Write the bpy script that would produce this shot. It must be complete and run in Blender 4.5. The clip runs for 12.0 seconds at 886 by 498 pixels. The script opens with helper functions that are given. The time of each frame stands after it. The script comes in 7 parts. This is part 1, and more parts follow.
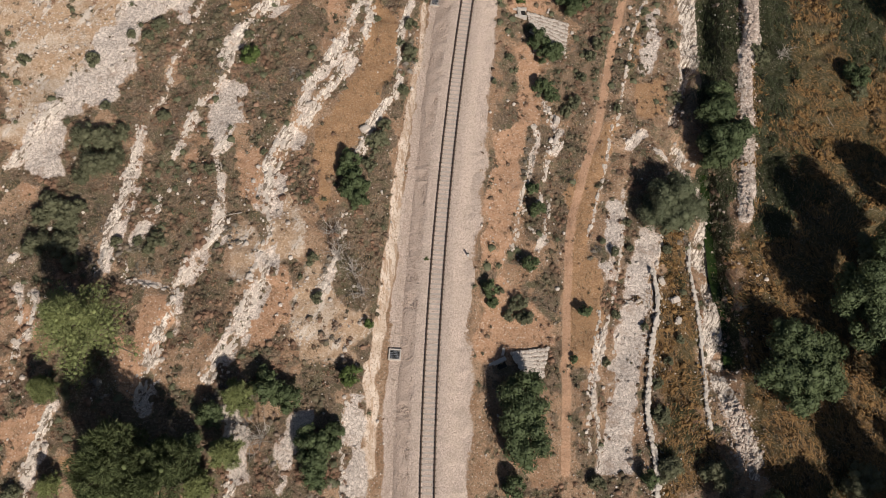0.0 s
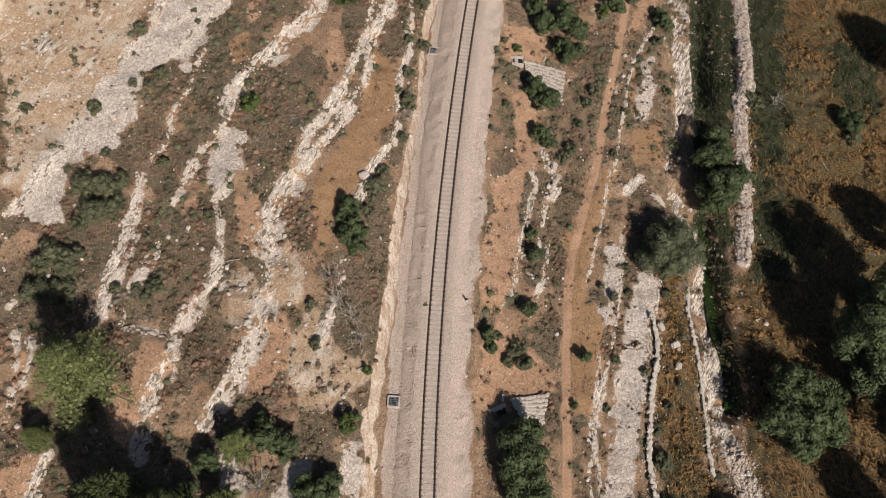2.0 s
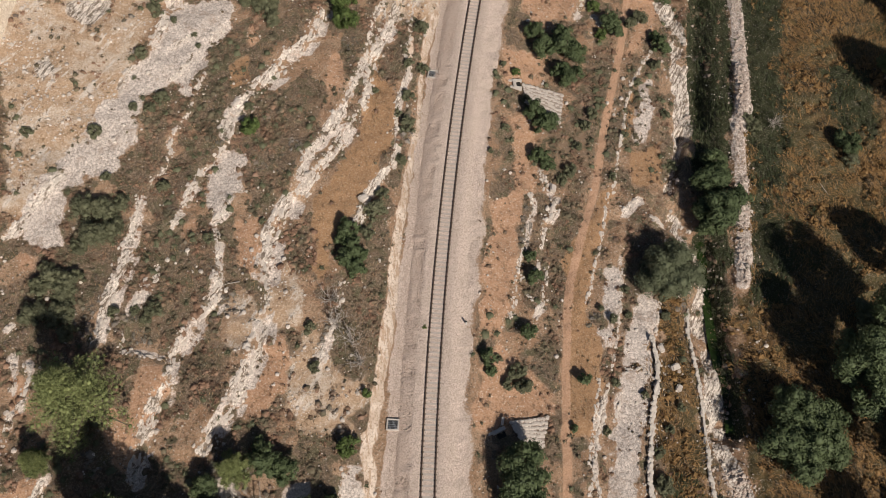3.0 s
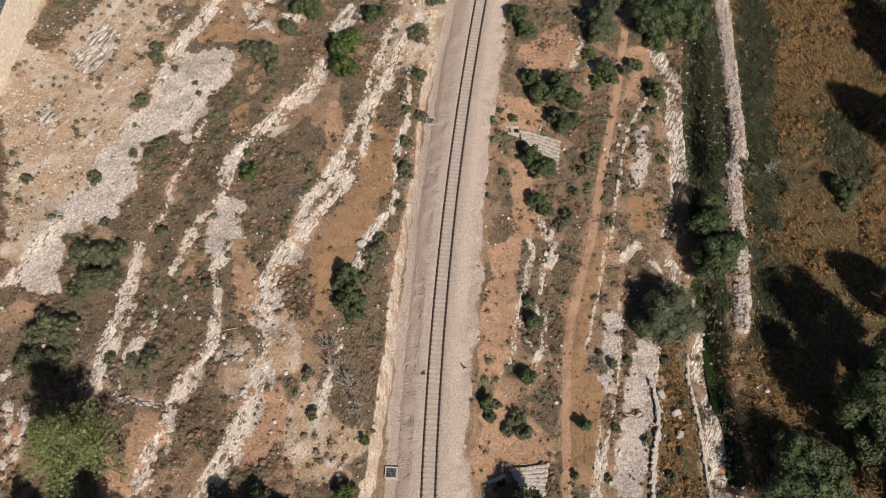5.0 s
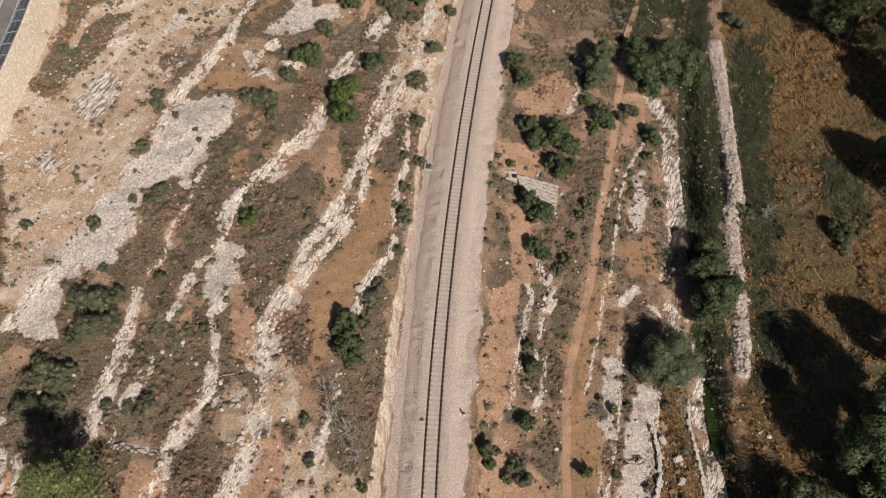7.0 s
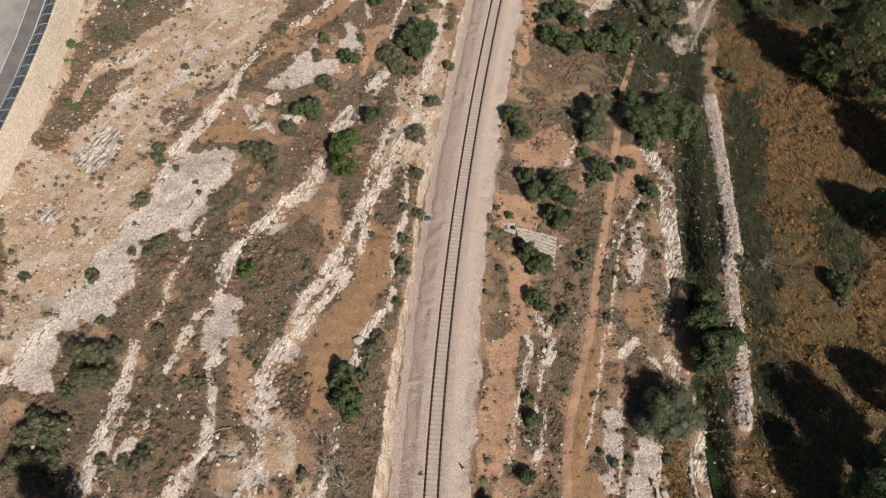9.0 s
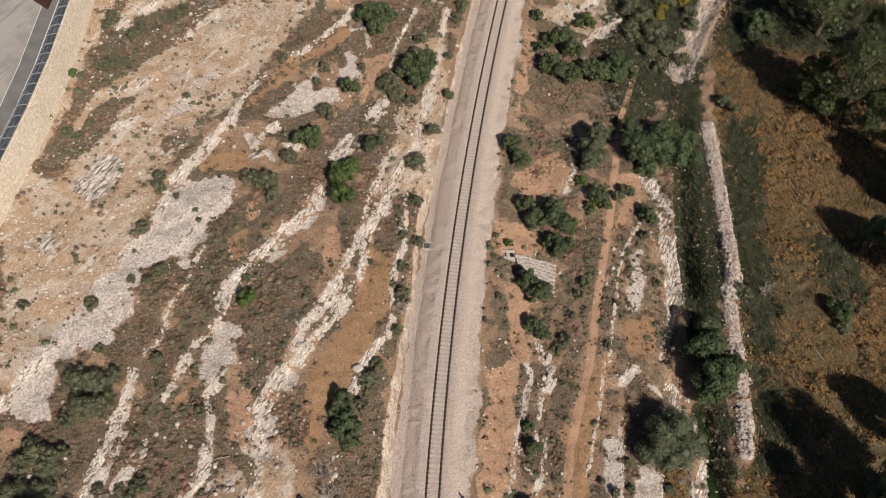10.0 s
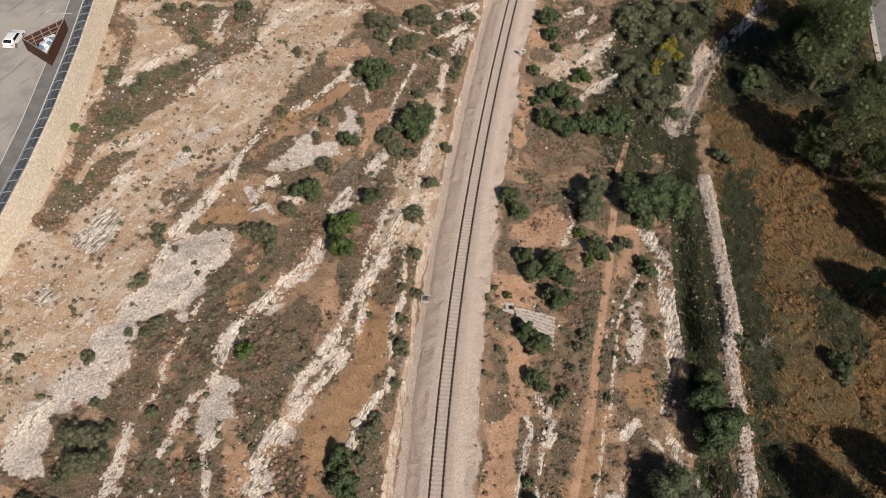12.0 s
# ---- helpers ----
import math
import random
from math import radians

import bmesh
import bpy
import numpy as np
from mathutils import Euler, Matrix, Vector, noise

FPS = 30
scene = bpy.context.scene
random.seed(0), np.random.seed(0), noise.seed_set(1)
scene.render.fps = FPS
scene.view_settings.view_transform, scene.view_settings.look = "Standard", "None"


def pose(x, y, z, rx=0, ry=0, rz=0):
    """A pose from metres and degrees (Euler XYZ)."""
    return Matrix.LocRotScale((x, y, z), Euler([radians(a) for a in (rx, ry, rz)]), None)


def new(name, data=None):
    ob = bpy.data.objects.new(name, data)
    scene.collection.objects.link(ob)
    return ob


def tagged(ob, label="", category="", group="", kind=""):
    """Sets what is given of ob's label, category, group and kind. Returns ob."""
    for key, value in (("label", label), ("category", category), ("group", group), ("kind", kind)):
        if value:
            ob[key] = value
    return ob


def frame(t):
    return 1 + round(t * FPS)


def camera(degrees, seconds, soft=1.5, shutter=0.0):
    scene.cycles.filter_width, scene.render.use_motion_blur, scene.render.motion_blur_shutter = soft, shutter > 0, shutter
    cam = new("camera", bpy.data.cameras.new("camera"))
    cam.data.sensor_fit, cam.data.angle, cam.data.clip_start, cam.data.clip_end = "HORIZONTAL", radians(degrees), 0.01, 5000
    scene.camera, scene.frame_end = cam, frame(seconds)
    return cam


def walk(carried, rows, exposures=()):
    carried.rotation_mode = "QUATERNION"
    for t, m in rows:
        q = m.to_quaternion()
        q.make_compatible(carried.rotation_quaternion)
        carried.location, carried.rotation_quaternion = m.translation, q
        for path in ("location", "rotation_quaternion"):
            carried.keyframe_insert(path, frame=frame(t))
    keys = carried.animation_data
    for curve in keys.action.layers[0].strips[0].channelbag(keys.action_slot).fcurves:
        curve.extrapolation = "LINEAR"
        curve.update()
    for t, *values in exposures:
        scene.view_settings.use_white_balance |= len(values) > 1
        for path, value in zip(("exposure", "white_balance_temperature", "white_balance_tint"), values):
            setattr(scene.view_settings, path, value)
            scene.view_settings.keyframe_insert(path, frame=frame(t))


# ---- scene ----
# The camera hovers 93.7 m over the rails and tilts slowly up.
cam = camera(54.9, 12.0, soft=0.6)
EYE = 93.7
PATH = [
    (0.0, 20.638, 0.037, 0.632),
    (0.5, 21.383, 0.034, 0.588),
    (1.0, 22.194, 0.041, 0.522),
    (1.5, 22.894, 0.041, 0.472),
    (2.0, 23.699, 0.033, 0.406),
    (2.5, 24.426, 0.030, 0.354),
    (3.0, 25.199, 0.030, 0.274),
    (5.0, 28.247, 0.017, 0.075),
    (5.5, 28.934, 0.008, 0.029),
    (6.0, 29.700, 0.000, 0.000),
    (6.5, 30.430, -0.014, -0.026),
    (8.5, 33.913, -0.015, -0.185),
    (9.0, 34.722, -0.026, -0.204),
    (9.5, 35.660, -0.030, -0.227),
    (10.0, 36.566, -0.034, -0.254),
    (10.5, 37.386, -0.028, -0.291),
    (11.0, 38.309, -0.040, -0.307),
    (11.5, 39.136, -0.046, -0.348),
    (12.0, 40.095, -0.038, -0.386),
]
walk(cam, [(t, pose(0, 0, EYE, rx, ry, rz)) for t, rx, ry, rz in PATH])

# ---- sky, sun, exposure ----
SUN_EL = radians(38.5)
SUN_WAY = Vector((-0.53 * math.cos(SUN_EL), 0.85 * math.cos(SUN_EL), -math.sin(SUN_EL)))
world = bpy.data.worlds.new("sky")
scene.world = world
world.use_nodes = True
sky = world.node_tree.nodes.new("ShaderNodeTexSky")
sky.sky_type, sky.sun_disc = "NISHITA", False
sky.sun_elevation, sky.sun_rotation = SUN_EL, math.atan2(0.53, -0.85)
world.node_tree.links.new(sky.outputs[0], world.node_tree.nodes["Background"].inputs[0])
world.node_tree.nodes["Background"].inputs[1].default_value = 0.042
sun = new("sun", bpy.data.lights.new("sun", "SUN"))
sun.data.energy, sun.data.angle, sun.data.color = 4.76, radians(0.53), (1.0, 0.93, 0.84)
sun.matrix_world = Matrix.Translation((40, -60, 120)) @ SUN_WAY.to_track_quat("-Z", "Y").to_matrix().to_4x4()
scene.view_settings.exposure = 0.0
# ---- the lie of the land ----
def rail_x(y):
    """x of the track's middle at y."""
    y = np.clip(y, -60.0, 230.0)
    return -1.776 - 0.01605 * y + 1.217e-3 * y ** 2 - 2.07e-6 * y ** 3


PROFILE_U = [-900, -400, -75, -60, -45, -30, -18, -11, -7.2, -5.9, -4.9, -3.4, -1.75, 0, 1.75, 3.0, 4.6, 7, 10, 14, 20, 30, 40, 60, 100, 400, 900]
PROFILE_Z = [40, 30, 13.4, 10.6, 7.4, 4.5, 2.4, 0.9, 0.1, -0.5, -0.62, -0.64, -0.6, -0.6, -0.6, -0.72, -0.66, -1.4, -2.2, -2.6, -3.2, -4.3, -4.5, -4.2, -3.0, 10, 40]


def wall_x(y):
    """Foot of the retaining wall beside the car park."""
    return np.interp(y, [-300, 20, 50, 69, 82, 90, 105, 124, 150, 400], [-75, -60.5, -57.0, -55.1, -53.9, -53.5, -53.5, -54.2, -56.0, -90])


def lot_z(y):
    return 14.0 + 0.042 * (np.clip(y, 30, 180) - 70)


def ground_base(x, y):
    return np.interp(x - rail_x(y), PROFILE_U, PROFILE_Z)


# ---- plan: lines and areas of the ground, x and y in metres ----
TERRACE, DRYWALL, LANE, CREEK, STONE, AREA, PLANT, CHANNEL = [], [], [], [], [], [], [], []


def plan_terrace(step, width, *line):
    """The slope falls to the east, so the wall's upper side lies to the left of its way north."""
    line = np.array(line)
    TERRACE.append((step, width, line if line[-1, 1] >= line[0, 1] else line[::-1]))


def plan_drywall(high, width, *line):
    DRYWALL.append((high, width, np.array(line)))


def plan_lane(cover, width, *line):
    LANE.append((cover, width, np.array(line)))


def plan_creek(width, *line):
    CREEK.append((width, np.array(line)))


def plan_channel(width, *line):
    CHANNEL.append((width, np.array(line)))


def plan_stone(width, *line):
    STONE.append((width, np.array(line)))


def plan_area(cover, *line):
    AREA.append((cover, np.array(line)))


def plan_plant(sort, x, y, r, tall=1.0):
    PLANT.append((sort, x, y, r, tall))


# terrace walls and ledges of rock: step, width, line
plan_terrace(0.7, 0.85, (-41.8, 6.2), (-41.7, 7.9), (-41.4, 9.8), (-40.9, 12.4), (-40.4, 15.3))
plan_terrace(0.8, 1.58, (-22.1, 6.7), (-21.9, 8.5), (-22.5, 11.3), (-22.5, 13.4), (-23.0, 15.7))
plan_terrace(0.5, 0.49, (-10.9, 7.0), (-11.1, 14.1), (-10.9, 17.8))
plan_terrace(0.5, 0.62, (17.2, 10.7), (17.2, 15.0), (16.7, 18.8), (17.4, 22.8), (18.5, 26.8))
plan_terrace(0.4, 0.63, (-44.8, 17.4), (-44.8, 19.7), (-44.7, 21.8))
plan_terrace(1.0, 1.00, (-49.2, 41.2), (-48.0, 43.0), (-47.0, 45.6), (-45.8, 47.6), (-44.6, 50.0))
plan_terrace(0.7, 1.10, (-37.4, 68.9), (-36.7, 71.3), (-36.3, 74.2), (-36.3, 76.5))
plan_terrace(0.4, 0.60, (-34.7, 64.6), (-33.5, 66.0), (-32.5, 68.5))
plan_terrace(0.4, 0.55, (-35.1, 69.4), (-33.3, 71.7))
plan_terrace(0.5, 0.90, (-30.5, 71.9), (-28.9, 74.3))
plan_terrace(0.4, 0.50, (-31.5, 63.6), (-30.5, 66.6))
plan_terrace(0.5, 0.90, (-40.5, 62.7), (-40.0, 64.4), (-39.3, 66.0))
plan_terrace(0.6, 0.80, (-36.4, 76.4), (-34.7, 79.6), (-32.7, 83.9), (-30.9, 87.7))
plan_terrace(0.8, 0.50, (-35.1, 50.0), (-33.9, 51.7), (-33.3, 54.2), (-33.7, 55.7), (-33.1, 57.3), (-32.3, 59.1), (-31.8, 60.3), (-31.4, 61.5))
plan_terrace(0.8, 0.70, (-35.8, 48.0), (-35.9, 46.5), (-36.1, 44.3), (-36.2, 42.2))
plan_terrace(1.0, 1.35, (-36.2, 42.2), (-36.3, 39.9), (-36.6, 37.8), (-37.1, 36.3), (-37.4, 34.4))
plan_terrace(0.8, 0.80, (-37.4, 34.4), (-37.7, 33.0), (-37.6, 31.1), (-37.8, 29.3))
plan_terrace(0.9, 0.70, (-32.0, 44.7), (-31.5, 45.4), (-31.2, 47.1), (-30.7, 49.3), (-29.9, 51.0), (-29.5, 52.6), (-28.4, 54.0), (-27.0, 56.1))
plan_terrace(1.1, 1.90, (-27.1, 57.1), (-27.0, 60.5), (-25.8, 62.5), (-24.7, 64.5), (-23.4, 66.0), (-21.8, 68.1), (-20.6, 70.2))
plan_terrace(1.0, 1.50, (-20.6, 70.2), (-19.2, 71.6), (-18.2, 73.1), (-17.3, 75.8), (-16.7, 78.3))
plan_terrace(0.6, 1.90, (-15.3, 83.5), (-14.4, 85.7), (-13.2, 88.3))
plan_terrace(0.5, 0.80, (-27.7, 45.8), (-26.2, 47.2))
plan_terrace(0.9, 0.65, (-27.4, 44.6), (-26.5, 43.1), (-26.4, 40.8), (-26.0, 38.7))
plan_terrace(1.1, 1.60, (-26.0, 38.6), (-26.2, 36.6), (-26.6, 35.3), (-27.7, 33.9), (-28.6, 31.9), (-29.3, 30.6))
plan_terrace(0.9, 1.10, (-29.3, 30.6), (-30.0, 29.0), (-29.9, 27.3), (-30.0, 25.5))
plan_terrace(0.9, 1.50, (-30.4, 24.8), (-30.9, 23.4), (-31.1, 22.2), (-31.2, 20.7))
plan_terrace(0.9, 1.40, (-31.1, 23.9), (-31.4, 22.2), (-31.7, 20.0), (-31.9, 17.7), (-32.1, 15.5))
plan_terrace(0.4, 0.90, (-32.8, 39.6), (-32.8, 37.9), (-33.8, 36.8), (-34.5, 35.4), (-35.1, 34.1))
plan_terrace(0.3, 0.35, (-35.3, 31.5), (-35.3, 29.5))
plan_terrace(0.4, 0.60, (-35.2, 29.3), (-33.8, 29.2), (-32.3, 28.9), (-30.9, 28.6))
plan_terrace(1.0, 0.95, (-18.9, 49.6), (-18.2, 50.9), (-17.7, 53.4), (-17.0, 56.1), (-15.4, 58.4), (-14.1, 60.5), (-13.2, 63.3), (-12.6, 65.8), (-11.6, 68.1), (-11.0, 70.9))
plan_terrace(0.8, 0.60, (-11.0, 70.9), (-10.5, 73.7), (-9.9, 77.8), (-8.9, 80.5), (-8.0, 84.6), (-6.5, 87.0))
plan_terrace(1.0, 1.00, (-17.3, 50.7), (-15.9, 54.1), (-13.9, 56.8), (-13.0, 58.7), (-11.8, 62.2), (-10.7, 63.8), (-10.3, 67.6))
plan_terrace(1.0, 1.50, (-10.3, 67.6), (-10.0, 71.3), (-8.9, 74.6), (-7.5, 77.6), (-7.0, 80.4))
plan_terrace(0.9, 1.10, (-7.0, 80.4), (-6.2, 82.6), (-4.7, 86.1))
plan_terrace(0.4, 0.50, (-17.9, 50.5), (-16.5, 53.3), (-14.9, 56.3), (-13.4, 59.7))
plan_terrace(0.3, 0.40, (-10.0, 73.1), (-8.8, 77.2), (-8.3, 80.2))
plan_terrace(1.1, 2.10, (-19.1, 49.2), (-20.0, 46.6), (-20.8, 45.0), (-21.2, 42.7), (-21.3, 41.0), (-21.5, 39.3))
plan_terrace(1.0, 1.20, (-20.9, 39.4), (-20.7, 35.7), (-20.9, 33.1))
plan_terrace(1.0, 1.90, (-20.9, 33.1), (-21.0, 31.4), (-21.2, 29.8))
plan_terrace(1.0, 1.50, (-21.2, 29.8), (-21.9, 27.9), (-22.6, 26.0), (-23.0, 24.6))
plan_terrace(1.0, 1.70, (-21.9, 28.7), (-22.7, 26.2), (-23.3, 23.7), (-23.9, 22.7))
plan_terrace(1.0, 1.50, (-23.9, 22.9), (-25.0, 21.0), (-25.6, 18.8))
plan_terrace(0.8, 1.20, (-10.7, 47.3), (-10.1, 49.6), (-9.5, 51.7), (-8.8, 52.8), (-7.8, 54.5), (-6.8, 56.0))
plan_terrace(0.8, 0.60, (-6.8, 56.0), (-6.3, 58.4), (-6.5, 62.8), (-6.3, 65.3), (-5.7, 68.4), (-4.8, 71.3))
plan_terrace(0.7, 0.50, (-5.5, 72.6), (-5.1, 75.0), (-4.8, 79.3), (-4.6, 83.2))
plan_terrace(0.7, 0.80, (-3.7, 88.2), (-3.4, 90.4), (-3.1, 94.0))
plan_terrace(0.5, 1.20, (-3.7, 88.2), (-1.6, 89.6))
plan_terrace(0.5, 0.50, (-12.4, 39.2), (-12.1, 37.4), (-12.4, 35.7))
plan_terrace(0.5, 0.80, (-12.7, 34.4), (-13.3, 32.6), (-13.8, 31.2), (-13.8, 29.6))
plan_terrace(0.5, 0.80, (-15.4, 59.3), (-14.7, 60.3), (-14.1, 62.0))
plan_terrace(0.5, 0.90, (-27.4, 86.6), (-26.4, 84.8), (-25.2, 87.9), (-23.7, 89.3))
plan_terrace(0.4, 0.80, (-26.5, 82.4), (-24.7, 83.5), (-23.8, 82.2))
plan_terrace(0.4, 0.90, (-22.6, 85.5), (-20.3, 85.5))
plan_terrace(0.5, 1.00, (-46.7, 30.5), (-46.4, 31.2))
plan_terrace(0.5, 0.60, (-45.7, 27.5), (-45.2, 26.1), (-45.0, 24.0))
plan_terrace(0.5, 0.60, (-44.3, 27.3), (-43.7, 25.5), (-44.0, 22.3))
plan_terrace(0.6, 0.80, (-41.8, 8.7), (-41.0, 10.4), (-40.9, 12.4), (-40.5, 14.0))
plan_terrace(1.0, 1.20, (-23.2, 16.3), (-23.0, 14.4), (-21.9, 13.9), (-21.9, 12.2), (-22.2, 9.9))
plan_terrace(0.7, 0.60, (10.9, 52.9), (11.2, 50.6), (10.3, 48.3), (9.9, 45.8), (9.2, 43.4))
plan_terrace(0.7, 0.80, (9.2, 43.4), (9.0, 41.2), (8.7, 39.7), (8.1, 37.4), (7.7, 35.7))
plan_terrace(0.5, 0.90, (12.2, 56.3), (13.0, 54.9), (13.2, 53.3))
plan_terrace(0.5, 0.90, (14.2, 52.6), (13.2, 49.9), (12.3, 47.6), (12.0, 45.3))
plan_terrace(0.5, 0.70, (12.8, 43.2), (12.1, 40.8), (11.6, 37.7), (10.8, 36.7))
plan_terrace(0.5, 0.60, (11.6, 43.8), (11.1, 41.4))
plan_terrace(0.4, 0.60, (12.9, 49.1), (14.5, 51.1))
plan_terrace(0.4, 0.50, (9.9, 39.2), (10.9, 37.9))
plan_terrace(0.5, 0.80, (18.3, 82.1), (19.7, 84.6), (20.6, 87.0))
plan_terrace(0.4, 0.80, (21.1, 82.3), (21.9, 80.8))
plan_terrace(0.3, 0.50, (21.3, 90.6), (20.3, 88.8))
plan_terrace(0.4, 0.36, (29.3, 77.3), (27.3, 74.2), (25.7, 70.9), (24.5, 67.1), (23.8, 63.4), (22.9, 59.8), (21.7, 53.8))
plan_terrace(0.4, 0.36, (21.1, 53.7), (20.2, 49.5), (19.6, 46.5), (18.6, 43.2), (17.7, 40.2), (17.0, 38.0))
plan_terrace(0.4, 0.35, (22.2, 44.3), (21.4, 38.1), (20.6, 33.8), (19.8, 30.4))
plan_terrace(0.4, 0.45, (26.5, 39.1), (25.5, 34.8))
plan_terrace(0.4, 0.40, (19.2, 28.3), (18.4, 25.7), (18.0, 22.5))
plan_terrace(0.4, 0.50, (21.2, 30.1), (23.2, 30.3), (24.7, 29.2))
plan_terrace(0.4, 0.35, (20.3, 26.3), (19.5, 23.9))
plan_terrace(0.4, 0.50, (18.1, 28.9), (17.4, 25.4), (16.8, 22.1), (16.1, 18.8))
plan_terrace(0.4, 0.45, (16.5, 17.6), (16.0, 15.1), (16.1, 12.1))
plan_terrace(0.5, 1.00, (22.9, 51.2), (24.2, 52.4), (25.0, 53.1))
plan_terrace(0.5, 0.70, (26.6, 50.7), (27.7, 49.7))
plan_terrace(0.6, 1.00, (-36.2, 77.0), (-34.9, 79.6), (-33.5, 82.5), (-32.1, 85.9), (-30.5, 88.5), (-29.3, 93.7), (-28.0, 96.5), (-25.7, 99.6))
plan_terrace(0.6, 0.90, (-23.2, 103.1), (-21.3, 105.7), (-18.9, 108.9), (-16.4, 112.7), (-14.8, 116.8))
plan_terrace(0.5, 1.00, (-28.9, 122.4), (-27.6, 125.6), (-26.7, 128.1), (-23.1, 131.3))
plan_terrace(0.7, 0.50, (-3.9, 119.0), (-5.3, 114.9), (-6.6, 111.5), (-7.5, 108.1), (-8.0, 103.6), (-7.1, 101.8))
plan_terrace(0.7, 0.60, (1.3, 120.6), (0.5, 115.2), (-0.0, 109.6), (-0.5, 106.3), (-1.0, 102.8), (-1.9, 97.9), (-2.3, 95.7))
plan_terrace(0.6, 1.40, (0.0, 133.3), (2.7, 135.8), (7.5, 139.5))
plan_terrace(0.6, 1.40, (-1.0, 128.9), (1.5, 128.8), (4.7, 131.7), (7.1, 136.6))
plan_terrace(0.5, 1.00, (-7.6, 129.4), (-5.3, 128.2), (-2.7, 127.7))
plan_terrace(0.4, 1.00, (-8.6, 123.5), (-7.5, 125.7))
plan_terrace(0.4, 0.90, (-1.8, 122.6), (0.2, 121.2))
plan_terrace(0.5, 1.50, (2.5, 124.1), (3.8, 128.4), (6.2, 131.1))
plan_terrace(0.5, 1.30, (-17.5, 129.6), (-14.7, 132.1), (-11.8, 133.4))
plan_terrace(0.4, 0.90, (-14.6, 112.1), (-12.0, 112.6), (-11.4, 108.3))
plan_terrace(0.4, 0.80, (0.7, 115.6), (-0.3, 113.2))
plan_terrace(0.6, 1.30, (24.3, 138.4), (27.8, 141.4))
plan_terrace(0.4, 0.70, (28.5, 137.1), (30.1, 139.9))
plan_terrace(0.7, 1.40, (27.3, 126.5), (29.9, 130.2), (32.2, 132.5), (33.4, 134.8))
plan_terrace(0.7, 1.60, (27.4, 118.4), (29.6, 119.9), (31.8, 121.7))
plan_terrace(0.6, 1.10, (23.6, 123.0), (26.2, 125.9), (27.8, 127.0))
plan_terrace(0.5, 0.90, (20.3, 120.9), (22.4, 119.1))
plan_terrace(0.5, 0.80, (24.8, 115.2), (26.9, 117.9))
plan_terrace(0.4, 0.80, (25.9, 133.1), (28.1, 135.3))
plan_terrace(0.5, 0.90, (21.6, 127.1), (22.9, 124.3))
plan_terrace(0.5, 0.90, (-46.5, 107.8), (-44.8, 110.3), (-43.2, 113.0), (-41.1, 114.5))
plan_terrace(0.5, 1.10, (-48.9, 103.8), (-47.6, 105.9))
plan_terrace(0.5, 0.90, (-43.9, 92.7), (-43.4, 93.6), (-42.4, 94.8))
plan_terrace(0.4, 0.70, (-47.6, 90.7), (-45.5, 92.2))
plan_terrace(0.5, 1.20, (-38.7, 104.7), (-37.4, 108.0), (-34.8, 111.8))
plan_terrace(0.4, 0.80, (-45.2, 84.5), (-42.3, 87.2))
plan_terrace(0.5, 1.30, (-37.2, 119.4), (-37.1, 122.0), (-36.1, 125.0))
plan_terrace(0.4, 0.70, (-30.1, 120.6), (-30.1, 116.9))
plan_terrace(0.4, 0.90, (-2.7, 95.4), (-2.3, 98.3), (-2.1, 100.8))
plan_terrace(0.6, 1.60, (-10.1, 94.8), (-8.4, 97.0), (-10.8, 93.0))
# standing dry-stone walls
plan_drywall(1.1, 0.88, (23.4, 7.7), (23.5, 10.8), (23.1, 15.2), (23.0, 17.7), (23.4, 20.3), (24.0, 24.3), (24.8, 27.8), (25.3, 30.6), (24.9, 34.2))
plan_drywall(0.8, 0.57, (30.2, 15.3), (30.0, 17.9), (30.3, 21.9), (30.4, 25.9), (30.1, 30.1), (29.8, 34.4), (30.0, 38.1))
# lanes
plan_lane('cream', 1.00, (9.5, 141.8), (8.5, 134.9), (7.5, 129.7), (6.6, 126.2), (5.7, 122.0), (4.9, 117.4), (4.1, 113.7), (3.4, 109.3), (2.8, 105.1), (2.2, 101.7), (1.4, 97.2), (0.8, 92.8))
plan_lane('cream', 1.00, (0.9, 90.6), (0.0, 86.2), (-0.8, 83.1), (-2.0, 78.9), (-2.6, 75.3), (-3.1, 72.6))
plan_lane('cream', 0.50, (-3.1, 72.6), (-3.4, 68.1), (-3.5, 65.3), (-3.7, 61.7))
plan_lane('cream', 0.95, (-3.8, 61.3), (-4.4, 58.2), (-4.8, 54.9), (-5.2, 51.4), (-5.5, 49.0), (-5.9, 45.9), (-6.1, 42.8))
plan_lane('cream', 1.35, (-6.1, 42.8), (-6.2, 39.9), (-6.3, 37.0), (-6.7, 34.9), (-6.8, 32.8), (-7.0, 30.1), (-7.4, 27.5), (-7.5, 25.6), (-7.9, 23.1), (-8.1, 21.1))
plan_lane('cream', 1.50, (-8.4, 21.3), (-8.6, 19.4), (-7.9, 17.0), (-8.1, 14.5), (-8.3, 11.5), (-8.3, 9.6))
plan_lane('cream', 0.40, (-4.7, 76.2), (-4.9, 72.2), (-5.4, 72.5))
